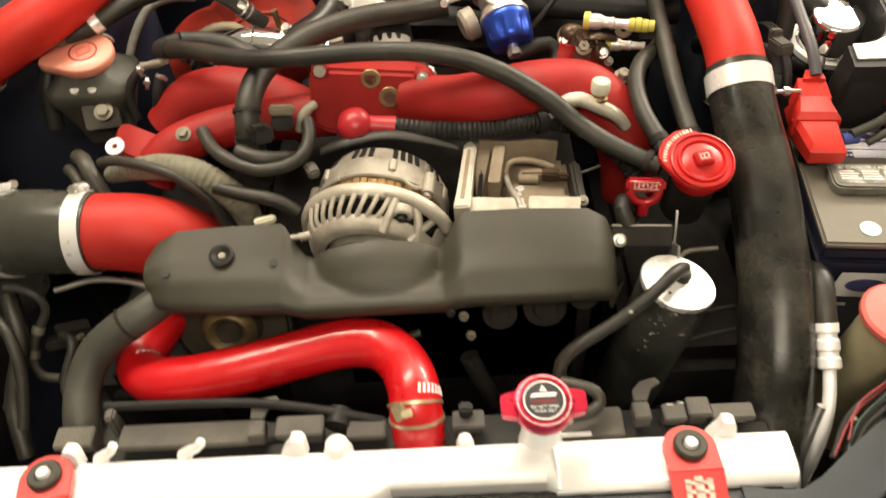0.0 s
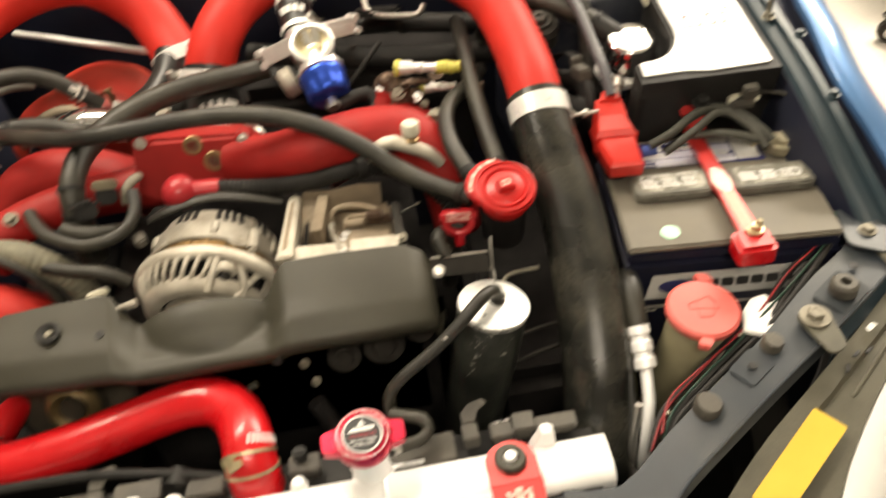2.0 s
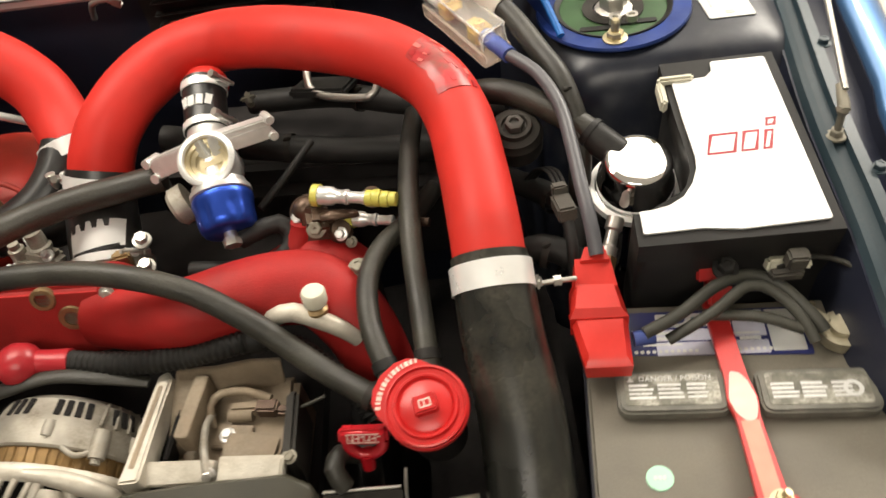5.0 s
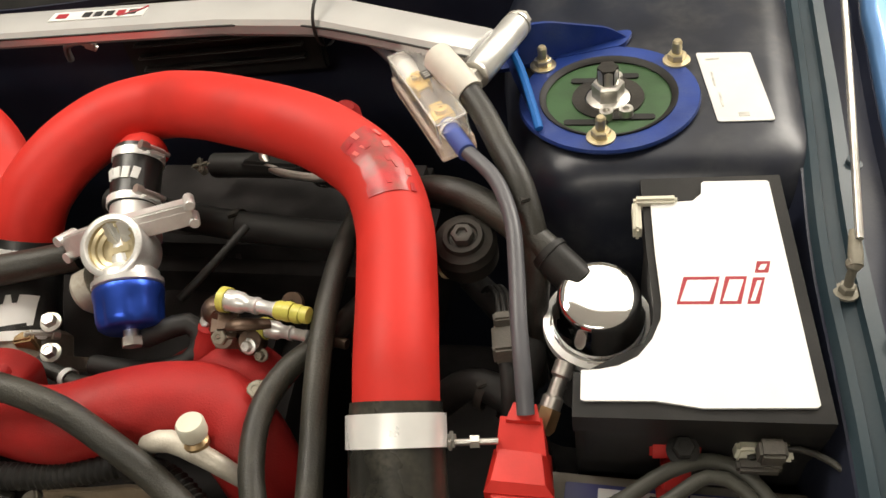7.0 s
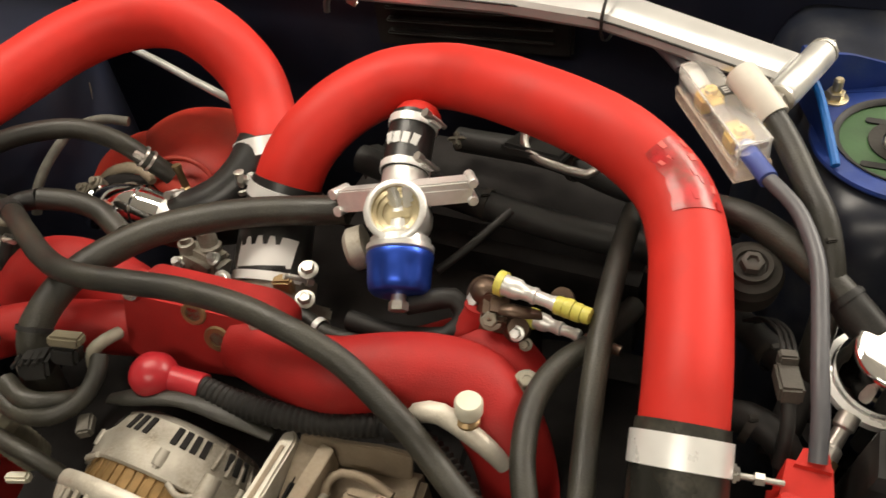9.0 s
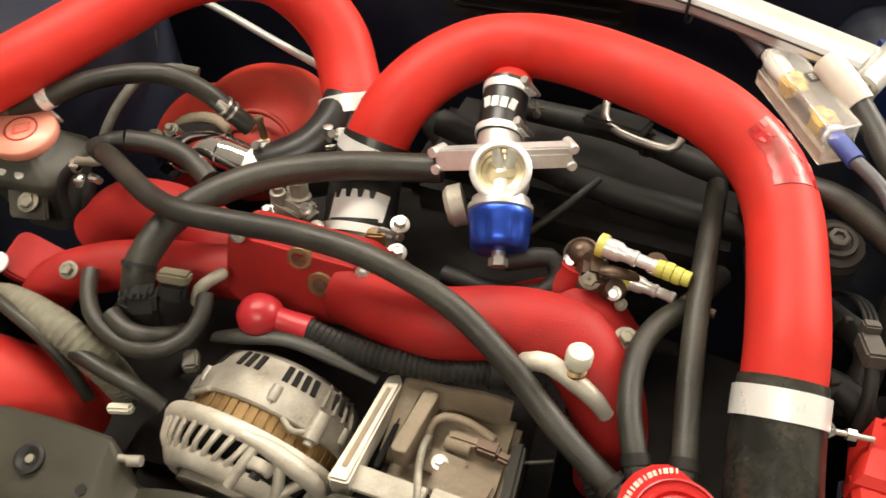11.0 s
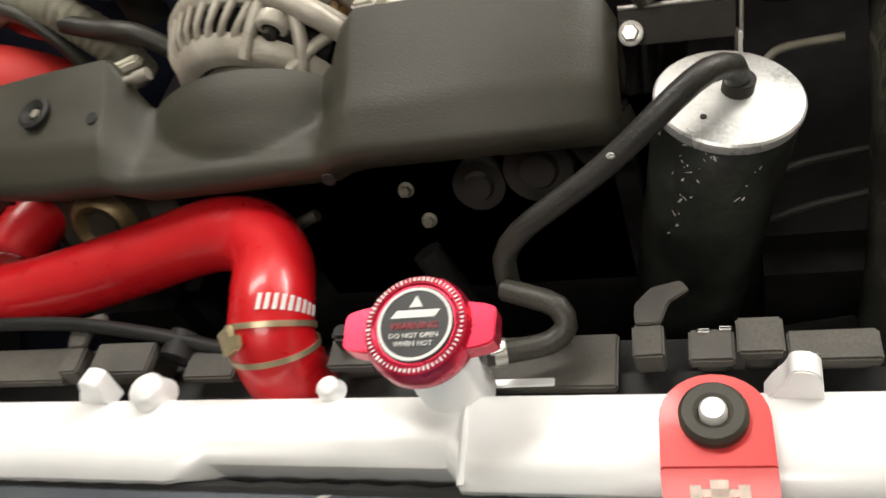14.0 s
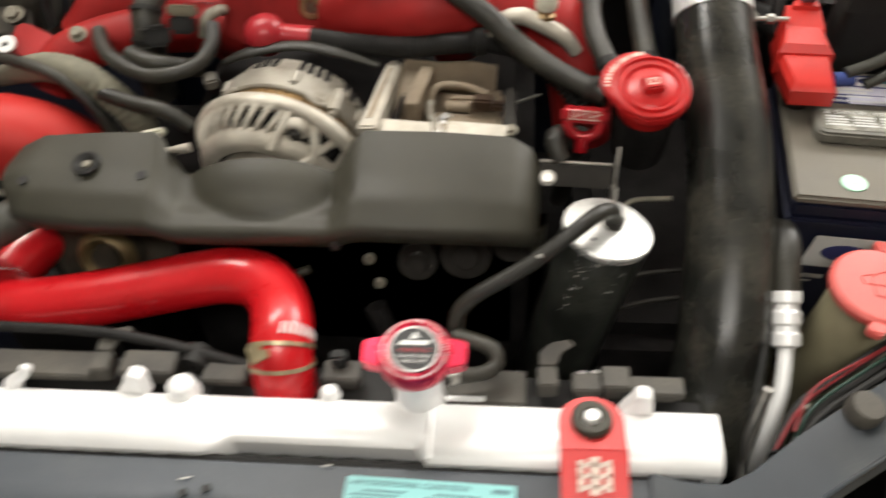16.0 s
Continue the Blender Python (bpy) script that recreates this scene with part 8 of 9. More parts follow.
part("spout", loft([[(0.371, 0.658, 0.856), (0.396, 0.655, 0.856), (0.395, 0.658, 0.884), (0.373, 0.660, 0.884)], [(0.377, 0.669, 0.866), (0.394, 0.667, 0.866), (0.393, 0.669, 0.887), (0.378, 0.671, 0.887)]]), RED_PLASTIC, boot)
part("blue_tape", tube([(0.404, 0.607, 0.846), (0.420, 0.608, 0.846)], 0.006, 12), BLUE_WIRE, boot, "blue wire end")
# hold-down bar
hold = thing("battery_hold_down", (0.46, 0.52, 0.83), "red anodized battery hold-down bar with gold bolt", "bracket")
HM = frame_of((0.4745, 0.6480, 0.832), (0.4665, 0.462, 0.834), (0.56, 0.64, 0.832))
part("bar", prism(rounded([(0, -0.0080), (0.080, -0.0085), (0.098, -0.0110), (0.112, -0.0085), (0.130, -0.0088), (0.185, -0.0105), (0.185, 0.0105), (0.130, 0.0088), (0.112, 0.0085), (0.098, 0.0110), (0.080, 0.0085), (0, 0.0080)], 0.003, 3), -0.002, 0.004, HM, 0.0015), RED_ANODIZED, hold)
part("bar_groove", moved(block((0.146, 0, 0.0043), (0.060, 0.0125, 0.0006), bevel=0.0002), HM), PALE_RED, hold, "pale salmon strip")
part("scuff", prism(rounded([(0.074, -0.004), (0.088, -0.0075), (0.098, -0.0100), (0.110, -0.0075), (0.117, -0.002), (0.116, 0.005), (0.106, 0.0085), (0.097, 0.0095), (0.084, 0.0070), (0.076, 0.003)], 0.003), 0.0042, 0.0047, HM), CREAM_SLEEVE, hold, "scuffed bare patch")
part("end_foot", prism(rounded([(0.171, -0.0175), (0.202, -0.0185), (0.202, 0.0185), (0.171, 0.0175)], 0.006, 5), -0.021, 0.004, HM, 0.004, 4), RED_SILICONE, hold, "glossy red end foot", smooth=60)
bolt((HM @ Vector((0.178, 0.004, 0.005))), (0, 0, 1), 0.0055, 0.008, hold, GOLD_ZINC, "gold_bolt")
part("threaded_rod", lathe([(0, 0), (0.0028, 0), (0.0028, 0.009), (0, 0.009)], HM @ Vector((0.178, 0.004, 0.008)), (0.35, 0.1, 1), 10), GOLD_ZINC, hold)
rear_foot = thing("rear_bracket", (0.475, 0.66, 0.85), "red bracket behind the battery with a black knob", "bracket")
part("plate", join(block((0.479, 0.655, 0.860), (0.032, 0.004, 0.022), (-25, 0, -3), 0.002), block((0.4785, 0.645, 0.843), (0.018, 0.02, 0.018), (-25, 0, -3), 0.002)), RED_ANODIZED, rear_foot)
part("knob", bolt_bm((0.482, 0.646, 0.868), (0, -0.3, 1), 0.007, 0.010), PLASTIC_BLACK, rear_foot)
for pts, r in [([(0.412, 0.607, 0.852), (0.440, 0.616, 0.858), (0.472, 0.634, 0.864), (0.500, 0.642, 0.862), (0.522, 0.632, 0.856), (0.540, 0.606, 0.846), (0.545, 0.598, 0.840)], 0.0050),
               ([(0.430, 0.605, 0.842), (0.465, 0.614, 0.858), (0.495, 0.630, 0.864), (0.515, 0.625, 0.858), (0.530, 0.605, 0.848), (0.536, 0.590, 0.838)], 0.0045), ([(0.46, 0.622, 0.846), (0.50, 0.612, 0.848), (0.53, 0.60, 0.842)], 0.0045)]:
    hose("ground_cable", pts, r, OLIVE_RUBBER, "dusty black ground cable over the battery", "cable")
hose("thin_wire", [(0.520, 0.640, 0.868), (0.55, 0.645, 0.87), (0.572, 0.628, 0.872), (0.577, 0.612, 0.862)], 0.0022, RUBBER, "thin black wire to the wing", "wire", n=8)
clipw = thing("wire_clip", (0.575, 0.62, 0.86), "small metal wire clip on the wing", "clip")
part("body", join(block((0.576, 0.628, 0.872), (0.006, 0.010, 0.010), bevel=0.002), block((0.578, 0.604, 0.862), (0.008, 0.012, 0.006), bevel=0.002)), STEEL, clipw)

# ---- fuse box ----
fuse = thing("fuse_box", (0.50, 0.74, 0.82), "black fuse box with a flat silver cover plate", "fuse box")
FM = frame_of((0.4205, 0.655, 0.9035), (0.560, 0.651, 0.9015), (0.424, 0.815, 0.932))
arc = [(0.0530, 0.0736), (0.0517, 0.0609), (0.0455, 0.0464), (0.0362, 0.0344), (0.0238, 0.0276), (0.0115, 0.0251)]
plate_outline = [(0.0008, 0.0245), (0.0002, 0.0050), (0.0020, 0.0038), (0.0447, 0.0042), (0.0723, -0.0001), (0.1365, 0.0012), (0.1385, 0.0030), (0.1321, 0.1700), (0.1305, 0.1718), (0.0885, 0.1725), (0.0868, 0.1712), (0.0858, 0.1617), (0.0793, 0.1554), (0.0520, 0.1546), (0.0507, 0.1530), (0.0513, 0.1139)] + arc
part("cover_plate", prism(plate_outline, 0.0, 0.0018, FM), SILVER_PLASTIC, fuse, "flat silver-white cover plate")
body_outline = [(-0.004, 0.024), (-0.005, -0.006), (0.1465, -0.008), (0.1405, 0.178), (0.045, 0.178), (0.046, 0.114)] + [(x - 0.005, y - 0.001) for x, y in arc]
part("lid", prism(body_outline, -0.022, -0.0002, FM), PLASTIC_BLACK, fuse, "black plastic lid")
part("box", prism(rounded([(-0.004, -0.006), (0.150, -0.008), (0.146, 0.170), (0.050, 0.170), (0.05, 0.06), (-0.004, 0.03)], 0.008, 3), -0.12, -0.020, FM), PLASTIC_BLACK, fuse)
part("latch", join(moved(block((0.112, -0.018, -0.020), (0.016, 0.012, 0.016), bevel=0.002), FM), moved(block((0.106, -0.022, -0.034), (0.026, 0.008, 0.010), bevel=0.002), FM)), PLASTIC_DUSTY, fuse)
part("side_tab", moved(join(block((0.054, 0.156, 0.000), (0.030, 0.006, 0.012), bevel=0.002), block((0.041, 0.144, -0.004), (0.006, 0.026, 0.014), bevel=0.002)), FM), BEIGE_PLASTIC, fuse, "ivory side latch")
part("ivory_wedge", block((0.5300, 0.6465, 0.866), (0.036, 0.012, 0.010), (-20, 0, -2), 0.002, top=0.85), BEIGE_PLASTIC, fuse, "ivory plastic wedge")
logo = FM @ pose(0.0632, 0.0705, 0.0019, 0, 0, 0)
for x0, x1, y0, y1, lean in [(-0.001, 0.022, 0.001, 0.022, 0.006), (0.0255, 0.039, 0.001, 0.022, 0.006), (0.0425, 0.050, 0.001, 0.021, 0.006), (0.0500, 0.0585, 0.0245, 0.0335, 0.0025)]:
    outer = [(x0, y0), (x1, y0), (x1 + lean, y1), (x0 + lean, y1)]
    e_ = 0.0023
    inner = [(x0 + e_, y0 + e_), (x1 - e_, y0 + e_), (x1 + lean - e_, y1 - e_), (x0 + lean + e_, y1 - e_)]
    loop = [[logo @ Vector((*o, 0)), logo @ Vector((*i_, 0))] for o, i_ in zip(outer, inner)]
    part("emblem_frame", sheet(loop + loop[:1], 0.0005), INK_RED, fuse, "plain red outline shape")

# ---- chrome catch can beside the fuse box ----
chrome = thing("chrome_catch_can", (0.432, 0.75, 0.80), "polished chrome catch can with a domed lid", "catch can")
DA = Vector((0.03, -0.16, 1)).normalized()
DT = Vector((0.4365, 0.7515, 0.886))
part("lid", lathe([(0, 0.0168), (0.014, 0.0165), (0.0225, 0.0159), (0.0266, 0.0151), (0.0282, 0.0135), (0.0290, 0.0105), (0.0298, 0.0030), (0.0310, -0.004), (0.033, -0.010), (0.033, -0.022), (0, -0.022)], DT, DA, 64), CHROME, chrome, "domed chrome lid")
part("body", lathe([(0.033, -0.022), (0.0375, -0.024), (0.0385, -0.027), (0.0385, -0.10), (0.034, -0.105), (0, -0.105), (0, -0.022)], DT, DA, 48, close=True), CHROME, chrome)
part("rim", lathe([(0.0345, -0.021), (0.0395, -0.022), (0.0400, -0.028), (0.0380, -0.029)], DT, DA, 48, close=True), STEEL_BAND, chrome)
part("drain_fitting", lathe([(0, 0), (0.0075, 0), (0.0075, 0.010), (0.0055, 0.012), (0.0055, 0.024), (0.0075, 0.026), (0.0075, 0.036), (0, 0.036)], (0.412, 0.716, 0.868), (-0.35, -0.75, -0.45), 14), STEEL, chrome, "bright drain fitting")
part("drain_end", lathe([(0, 0), (0.0085, 0), (0.0085, 0.014), (0.006, 0.018), (0, 0.018)], (0.3995, 0.689, 0.852), (-0.35, -0.75, -0.45), 6), BRASS, chrome, "brass drain nut")
hose("catch_can_inlet_hose", [(0.415, 0.776, 0.898), (0.398, 0.792, 0.908), (0.374, 0.812, 0.916), (0.350, 0.832, 0.920), (0.326, 0.845, 0.920), (0.30, 0.862, 0.905), (0.285, 0.88, 0.86)], 0.0118, RUBBER, "thick black hose to the chrome can", n=18)
socket = thing("hose_socket", (0.415, 0.776, 0.898), "black socket on the chrome can inlet", "fitting")
part("sleeve", tube([(0.425, 0.766, 0.893), (0.413, 0.777, 0.899), (0.401, 0.788, 0.906)], [0.0140, 0.0142, 0.0136], 20, 0.004), PLASTIC_BLACK, socket)
part("sleeve_ring", band((0.404, 0.7855, 0.9045), (-0.7, 0.65, 0.35), 0.0138, 0.004, 0.0009, 24), RUBBER_DARK, socket)

# ---- heavy cables and the clear fuse holder ----
hose("power_cable", [(0.3400, 0.862, 0.948), (0.354, 0.846, 0.946), (0.368, 0.826, 0.942), (0.379, 0.790, 0.935), (0.382, 0.750, 0.924), (0.383, 0.715, 0.914), (0.385, 0.684, 0.902), (0.386, 0.662, 0.886)], 0.0058, GREY_CABLE, "slate grey power cable to the battery", "cable", n=16)
hose("bay_hose", [(0.340, 0.920, 0.966), (0.356, 0.893, 0.957), (0.371, 0.858, 0.947), (0.385, 0.826, 0.936), (0.394, 0.790, 0.905), (0.390, 0.765, 0.86), (0.385, 0.75, 0.80)], 0.0100, RUBBER, "black hose bending down beside the tower", n=18, ends=[(3, STEEL_DARK)])
sleeve = thing("cream_hose_sleeve", (0.335, 0.92, 0.975), "cream heat sleeve on the hose by the strut bar", "sleeve")
part("tube", tube([(0.318, 0.950, 0.975), (0.332, 0.930, 0.970), (0.346, 0.912, 0.963)], [0.0130, 0.0130, 0.0120], 22), CREAM_SLEEVE, sleeve)
anl = thing("fuse_holder", (0.31, 0.91, 0.94), "clear plastic inline fuse holder with gold terminals", "fuse holder")
NM = frame_of((0.2700, 0.9740, 0.9640), (0.3215, 0.8705, 0.9630), (0.2940, 0.9855, 0.9655))
L, Wd, Dp = 0.1150, 0.0270, 0.034
for name_, c_, s_ in [("clear_lid", (L / 2, Wd / 2, 0.0), (L, Wd, 0.0022)), ("clear_wall", (L / 2, 0.0010, -Dp * 0.30), (L - 0.002, 0.0018, Dp * 0.58)), ("clear_wall", (L / 2, Wd - 0.0010, -Dp * 0.30), (L - 0.002, 0.0018, Dp * 0.58)), ("clear_wall", (0.0010, Wd / 2, -Dp * 0.16), (0.0018, Wd - 0.004, Dp * 0.28)), ("clear_wall", (L - 0.0010, Wd / 2, -Dp * 0.16), (0.0018, Wd - 0.004, Dp * 0.28))]:
    side_ = part(name_, moved(block(c_, s_, bevel=0.0005), NM), CLEAR, anl, "clear acrylic cover")
    side_.visible_shadow = False
tray = part("base", join(moved(block((L / 2, Wd / 2, -Dp), (L + 0.003, Wd + 0.003, 0.004), bevel=0.001), NM), moved(block((L / 2, -0.0005, -Dp * 0.80), (L + 0.003, 0.0025, Dp * 0.36), bevel=0.0008), NM), moved(block((L / 2, Wd + 0.0005, -Dp * 0.80), (L + 0.003, 0.0025, Dp * 0.36), bevel=0.0008), NM)), SMOKY, anl, "smoky clear base tray")
tray.visible_shadow = False
for x in (0.034, L - 0.026):
    part("terminal", join(moved(block((x, Wd / 2, -0.017), (0.017, 0.018, 0.014), bevel=0.0015), NM), moved(lathe([(0, 0), (0.0052, 0), (0.0052, 0.0045), (0.0020, 0.0045), (0.0018, 0.003), (0, 0.003)], (x, Wd / 2, -0.010), n=18), NM), moved(block((x + (0.010 if x < 0.06 else -0.010), Wd / 2, -0.012), (0.012, 0.011, 0.003), bevel=0.0006), NM)), GOLD_PLATED, anl, "gold plated terminal block")
part("fuse_strip", moved(join(block((0.0615, Wd / 2, -0.014), (0.030, 0.010, 0.005), bevel=0.0012), block((0.0615, Wd / 2, -0.0165), (0.046, 0.008, 0.0015), bevel=0.0004)), NM), SMOKY, anl, "slim blade fuse")
part("cover_label", moved(block((0.048, Wd * 0.70, 0.0015), (0.013, 0.009, 0.0005), bevel=0.0002), NM), PLASTIC_DUSTY, anl, "small dark printed label")
for k in range(3):
    part("label_mark", moved(block((0.045 + 0.003 * k, Wd * 0.70, 0.0020), (0.0016, 0.005, 0.0004), bevel=0.0001), NM), LABEL_WHITE, anl)
part("entry_boot", moved(lathe([(0, -0.014), (0.0075, -0.014), (0.0085, -0.004), (0.0085, 0.010), (0.0070, 0.024), (0, 0.024)], (0, Wd / 2, -0.016), (1, 0, 0), 18), NM), LABEL_WHITE, anl, "pale cable boot")
part("exit_boot", moved(lathe([(0, -0.016), (0.0070, -0.016), (0.0075, 0.0), (0.0075, 0.024), (0, 0.026)], (L, Wd / 2, -0.016), (1, 0, 0), 18), NM), BLUE_WIRE, anl, "blue taped cable end")
part("tie_ring", moved(band((L - 0.010, Wd / 2, -0.016), (1, 0, 0), 0.0078, 0.003, 0.0008), NM), LABEL_WHITE, anl)
hose("supply_cable", [(0.272, 0.993, 0.949), (0.262, 1.004, 0.953), (0.243, 1.022, 0.960), (0.222, 1.040, 0.962), (0.20, 1.06, 0.95), (0.19, 1.12, 0.93)], 0.0062, GREY_CABLE, "dark cable to the fuse holder", "cable", n=14)

# ---- strut brace and tower plate ----
brace = thing("strut_brace", (0.1, 1.03, 0.97), "polished silver strut brace with a blue end bracket", "strut brace")


def brace_ring(c, ax, hw, hh):
    ax = Vector(ax).normalized()
    side = ax.cross(Vector((0, 0, 1))).normalized()
    up_ = side.cross(ax)
    return [tuple(Vector(c) + side * (hw * sx) + up_ * (hh * sz)) for sx, sz in [(-1, -0.4), (-0.85, -0.8), (-0.5, -1), (0.5, -1), (0.85, -0.8), (1, -0.4), (1, 0.4), (0.85, 0.8), (0.5, 1), (-0.5, 1), (-0.85, 0.8), (-1, 0.4)]]


bar = part("bar", loft([brace_ring((-0.62, 1.122, 0.968), (1, -0.04, 0), 0.024, 0.011), brace_ring((-0.18, 1.084, 0.969), (1, -0.06, 0), 0.024, 0.011), brace_ring((0.10, 1.066, 0.969), (1, -0.06, 0), 0.024, 0.011), brace_ring((0.205, 1.046, 0.969), (1, -0.30, 0), 0.024, 0.011), brace_ring((0.354, 0.970, 0.968), (1, -0.55, 0), 0.020, 0.010)]), ALU_BAR, brace, "polished aluminium bar", smooth=30)
part("edge_line", tube([(-0.62, 1.0970, 0.972), (-0.18, 1.0592, 0.973), (0.10, 1.0412, 0.973), (0.196, 1.0225, 0.973), (0.341, 0.9515, 0.972)], 0.0012, 6, 0.02), RUBBER_DARK, bar, "thin dark groove line")
part("end_barrel", lathe([(0.004, -0.036), (0.011, -0.036), (0.0125, -0.032), (0.0125, 0.032), (0.011, 0.036), (0.004, 0.036)], (0.366, 0.970, 0.966), (0.45, 0.9, 0.05), 28, close=True), ALU_SATIN, brace)
for s in (-1, 1):
    d = Vector((0.45, 0.9, 0.05)).normalized()
    part("barrel_bolt", bolt_bm(Vector((0.366, 0.970, 0.966)) + d * 0.036 * s, d * s, 0.0085, 0.012), STEEL, brace)
part("logo_panel", moved(block((0, 0, 0), (0.105, 0.017, 0.0012), (0, 0, -3.4), 0.0004), pose(-0.035, 1.0745, 0.9805)), LABEL_WHITE, brace, "white decal with dark lettering bars")
for k in range(5):
    part("logo_bar", block((-0.046 + 0.0125 * k, 1.0745 - 0.00075 * k, 0.9816), (0.0085, 0.0085, 0.0006), (0, 0, -3.4), 0), INK_BLACK if k != 3 else INK_RED, brace, "plain lettering shape")
part("logo_mark", block((-0.074, 1.0762, 0.9816), (0.012, 0.008, 0.0006), (0, 0, -3.4), 0), INK_RED, brace)
part("logo_swash", tube([(-0.01, 1.066, 0.9815), (0.008, 1.072, 0.9815), (0.018, 1.080, 0.9815)], 0.0010, 6), INK_RED, brace)
part("cable_tie", band((0.203, 1.045, 0.969), (1, -0.22, 0), 0.0255, 0.003, 0.0008), RUBBER_DARK, brace)
part("tie_tail", tube([(0.203, 1.045, 0.995), (0.206, 1.046, 1.010)], 0.0012, 6), RUBBER_DARK, brace)

plate = thing("tower_plate", (0.457, 0.955, 0.917), "blue strut tower bracket with a green camber plate", "strut mount")
PX, PY, PZ = 0.4555, 0.953, 0.918
part("ring", lathe([(0.056, 0.000), (0.0745, 0.000), (0.0755, 0.002), (0.0745, 0.0045), (0.057, 0.0045), (0.056, 0.003)], (PX, PY, PZ), n=64, close=True), BLUE_BRACKET, plate, "flat blue ring")
part("upright", join(prism(rounded([(-0.10, 0.05), (0.02, 0.075), (0.03, 0.10), (-0.09, 0.095)], 0.01), 0.0, 0.004, pose(PX, PY, PZ + 0.001, 0, 0, 0)), prism(rounded([(0, 0), (0.105, 0), (0.085, 0.016), (0.03, 0.036), (0, 0.040)], 0.008), 0, 0.004, frame_of((0.380, 1.012, PZ + 0.002), (0.495, 1.050, PZ + 0.002), (0.378, 1.02, 1.0)))), BLUE_BRACKET, plate, "blue upright plate")
part("side_flange", prism(rounded([(0, 0), (0.105, 0), (0.085, 0.012), (0.02, 0.045), (0.0, 0.045)], 0.004), 0, 0.0035, frame_of((0.371, 1.02, PZ + 0.002), (0.402, 0.905, PZ + 0.002), (0.371, 1.02, 1.0))), BLUE_BRACKET, plate, "folded blue side flange")
part("edge_rod", tube([(0.358, 0.985, 0.968), (0.372, 0.985, 0.960), (0.382, 0.968, 0.952), (0.392, 0.935, 0.936), (0.398, 0.908, 0.926)], 0.0035, 8), BLUE_PAINT, plate, "bright blue edge rod")
part("camber_plate", lathe([(0.020, -0.004), (0.0555, -0.004), (0.0555, 0.001), (0.052, 0.0015), (0.020, 0.0005)], (PX, PY, PZ), n=48, close=True), GREEN_PLATE, plate, "dark green camber plate")
part("plate_lip", lathe([(0.053, 0.001), (0.0575, 0.003), (0.0575, 0.006), (0.055, 0.0055), (0.052, 0.003)], (PX, PY, PZ), n=48, close=True), PLASTIC_BLACK, plate)
part("bearing_well", lathe([(0, -0.012), (0.021, -0.012), (0.021, 0.0008), (0.030, 0.0015), (0.030, 0.0025), (0.0195, 0.002), (0.0195, -0.010), (0, -0.010)], (PX, PY, PZ), n=36), STEEL_DARK, plate)
for x, y in [(-0.012, 0.026), (0.010, 0.030), (-0.020, -0.033), (0.018, -0.030)]:
    part("slot", moved(prism(rounded([(-0.018, -0.0035), (0.018, -0.0035), (0.018, 0.0035), (-0.018, 0.0035)], 0.0035, 4), 0.0012, 0.0026), pose(PX + x, PY + y, PZ, 0, 0, -6)), RUBBER_DARK, plate)
part("strut_nut", join(bolt_bm((PX, PY - 0.003, PZ), (0, 0, 1), 0.0135, 0.020, 1.35), lathe([(0, 0.018), (0.0085, 0.018), (0.0085, 0.031), (0.0075, 0.033), (0.0045, 0.033), (0.0045, 0.025), (0, 0.025)], (PX, PY - 0.003, PZ), n=20)), STEEL, plate, "bright strut top nut")
part("stud_end", lathe([(0, 0.020), (0.0088, 0.020), (0.0088, 0.034), (0, 0.034)], (PX, PY - 0.003, PZ), n=6), STEEL_DARK, plate)
for x, y in [(-0.003, -0.028), (0.013, -0.027), (0.008, 0.022)]:
    part("cap_screw", lathe([(0, 0.001), (0.0058, 0.001), (0.0058, 0.009), (0.003, 0.009), (0.003, 0.006), (0, 0.006)], (PX + x, PY + y, PZ), n=18), STEEL, plate)
for p in [(0.4465, 0.8955), (0.5165, 0.9955), (0.4015, 1.0045)]:
    part("tower_bolt", join(bolt_bm((*p, PZ + 0.004), (0, 0, 1), 0.0078, 0.009, 1.5), lathe([(0, 0.008), (0.0042, 0.008), (0.0042, 0.019), (0.003, 0.021), (0, 0.021)], (*p, PZ + 0.004), n=14)), GOLD_ZINC, plate, "gold zinc tower nut", 30)

# ---- washer filler, air-conditioning line, wires at the wing ----
washer = thing("washer_filler", (0.40, 0.42, 0.70), "milky washer filler neck with a faded red cap", "washer bottle")
part("neck", lathe([(0.026, 0.085), (0.028, 0.083), (0.030, 0.05), (0.036, 0.0), (0.038, -0.08), (0, -0.08), (0, 0.085)], (0.398, 0.421, 0.705), (0.06, 0.0, 1), 32, close=True), MILKY, washer, "yellowed milky plastic neck")
WM = axis_matrix((0.405, 0.4215, 0.790), (0.05, -0.06, 1))
part("cap", moved(lathe([(0, 0), (0.0335, 0), (0.0348, 0.002), (0.0348, 0.007), (0.032, 0.0095), (0.025, 0.0098), (0, 0.0105)], n=48), WM), RED_FADED, washer, "faded red snap cap")
part("cap_tab", prism(rounded([(0.026, 0.020), (0.034, 0.030), (0.043, 0.020), (0.038, 0.008)], 0.004), 0.0, 0.008, WM, 0.0015), RED_FADED, washer)
part("cap_tab", prism(rounded([(-0.030, -0.014), (-0.040, -0.018), (-0.036, -0.028), (-0.024, -0.026)], 0.004), 0.0, 0.008, WM, 0.0015), RED_FADED, washer)
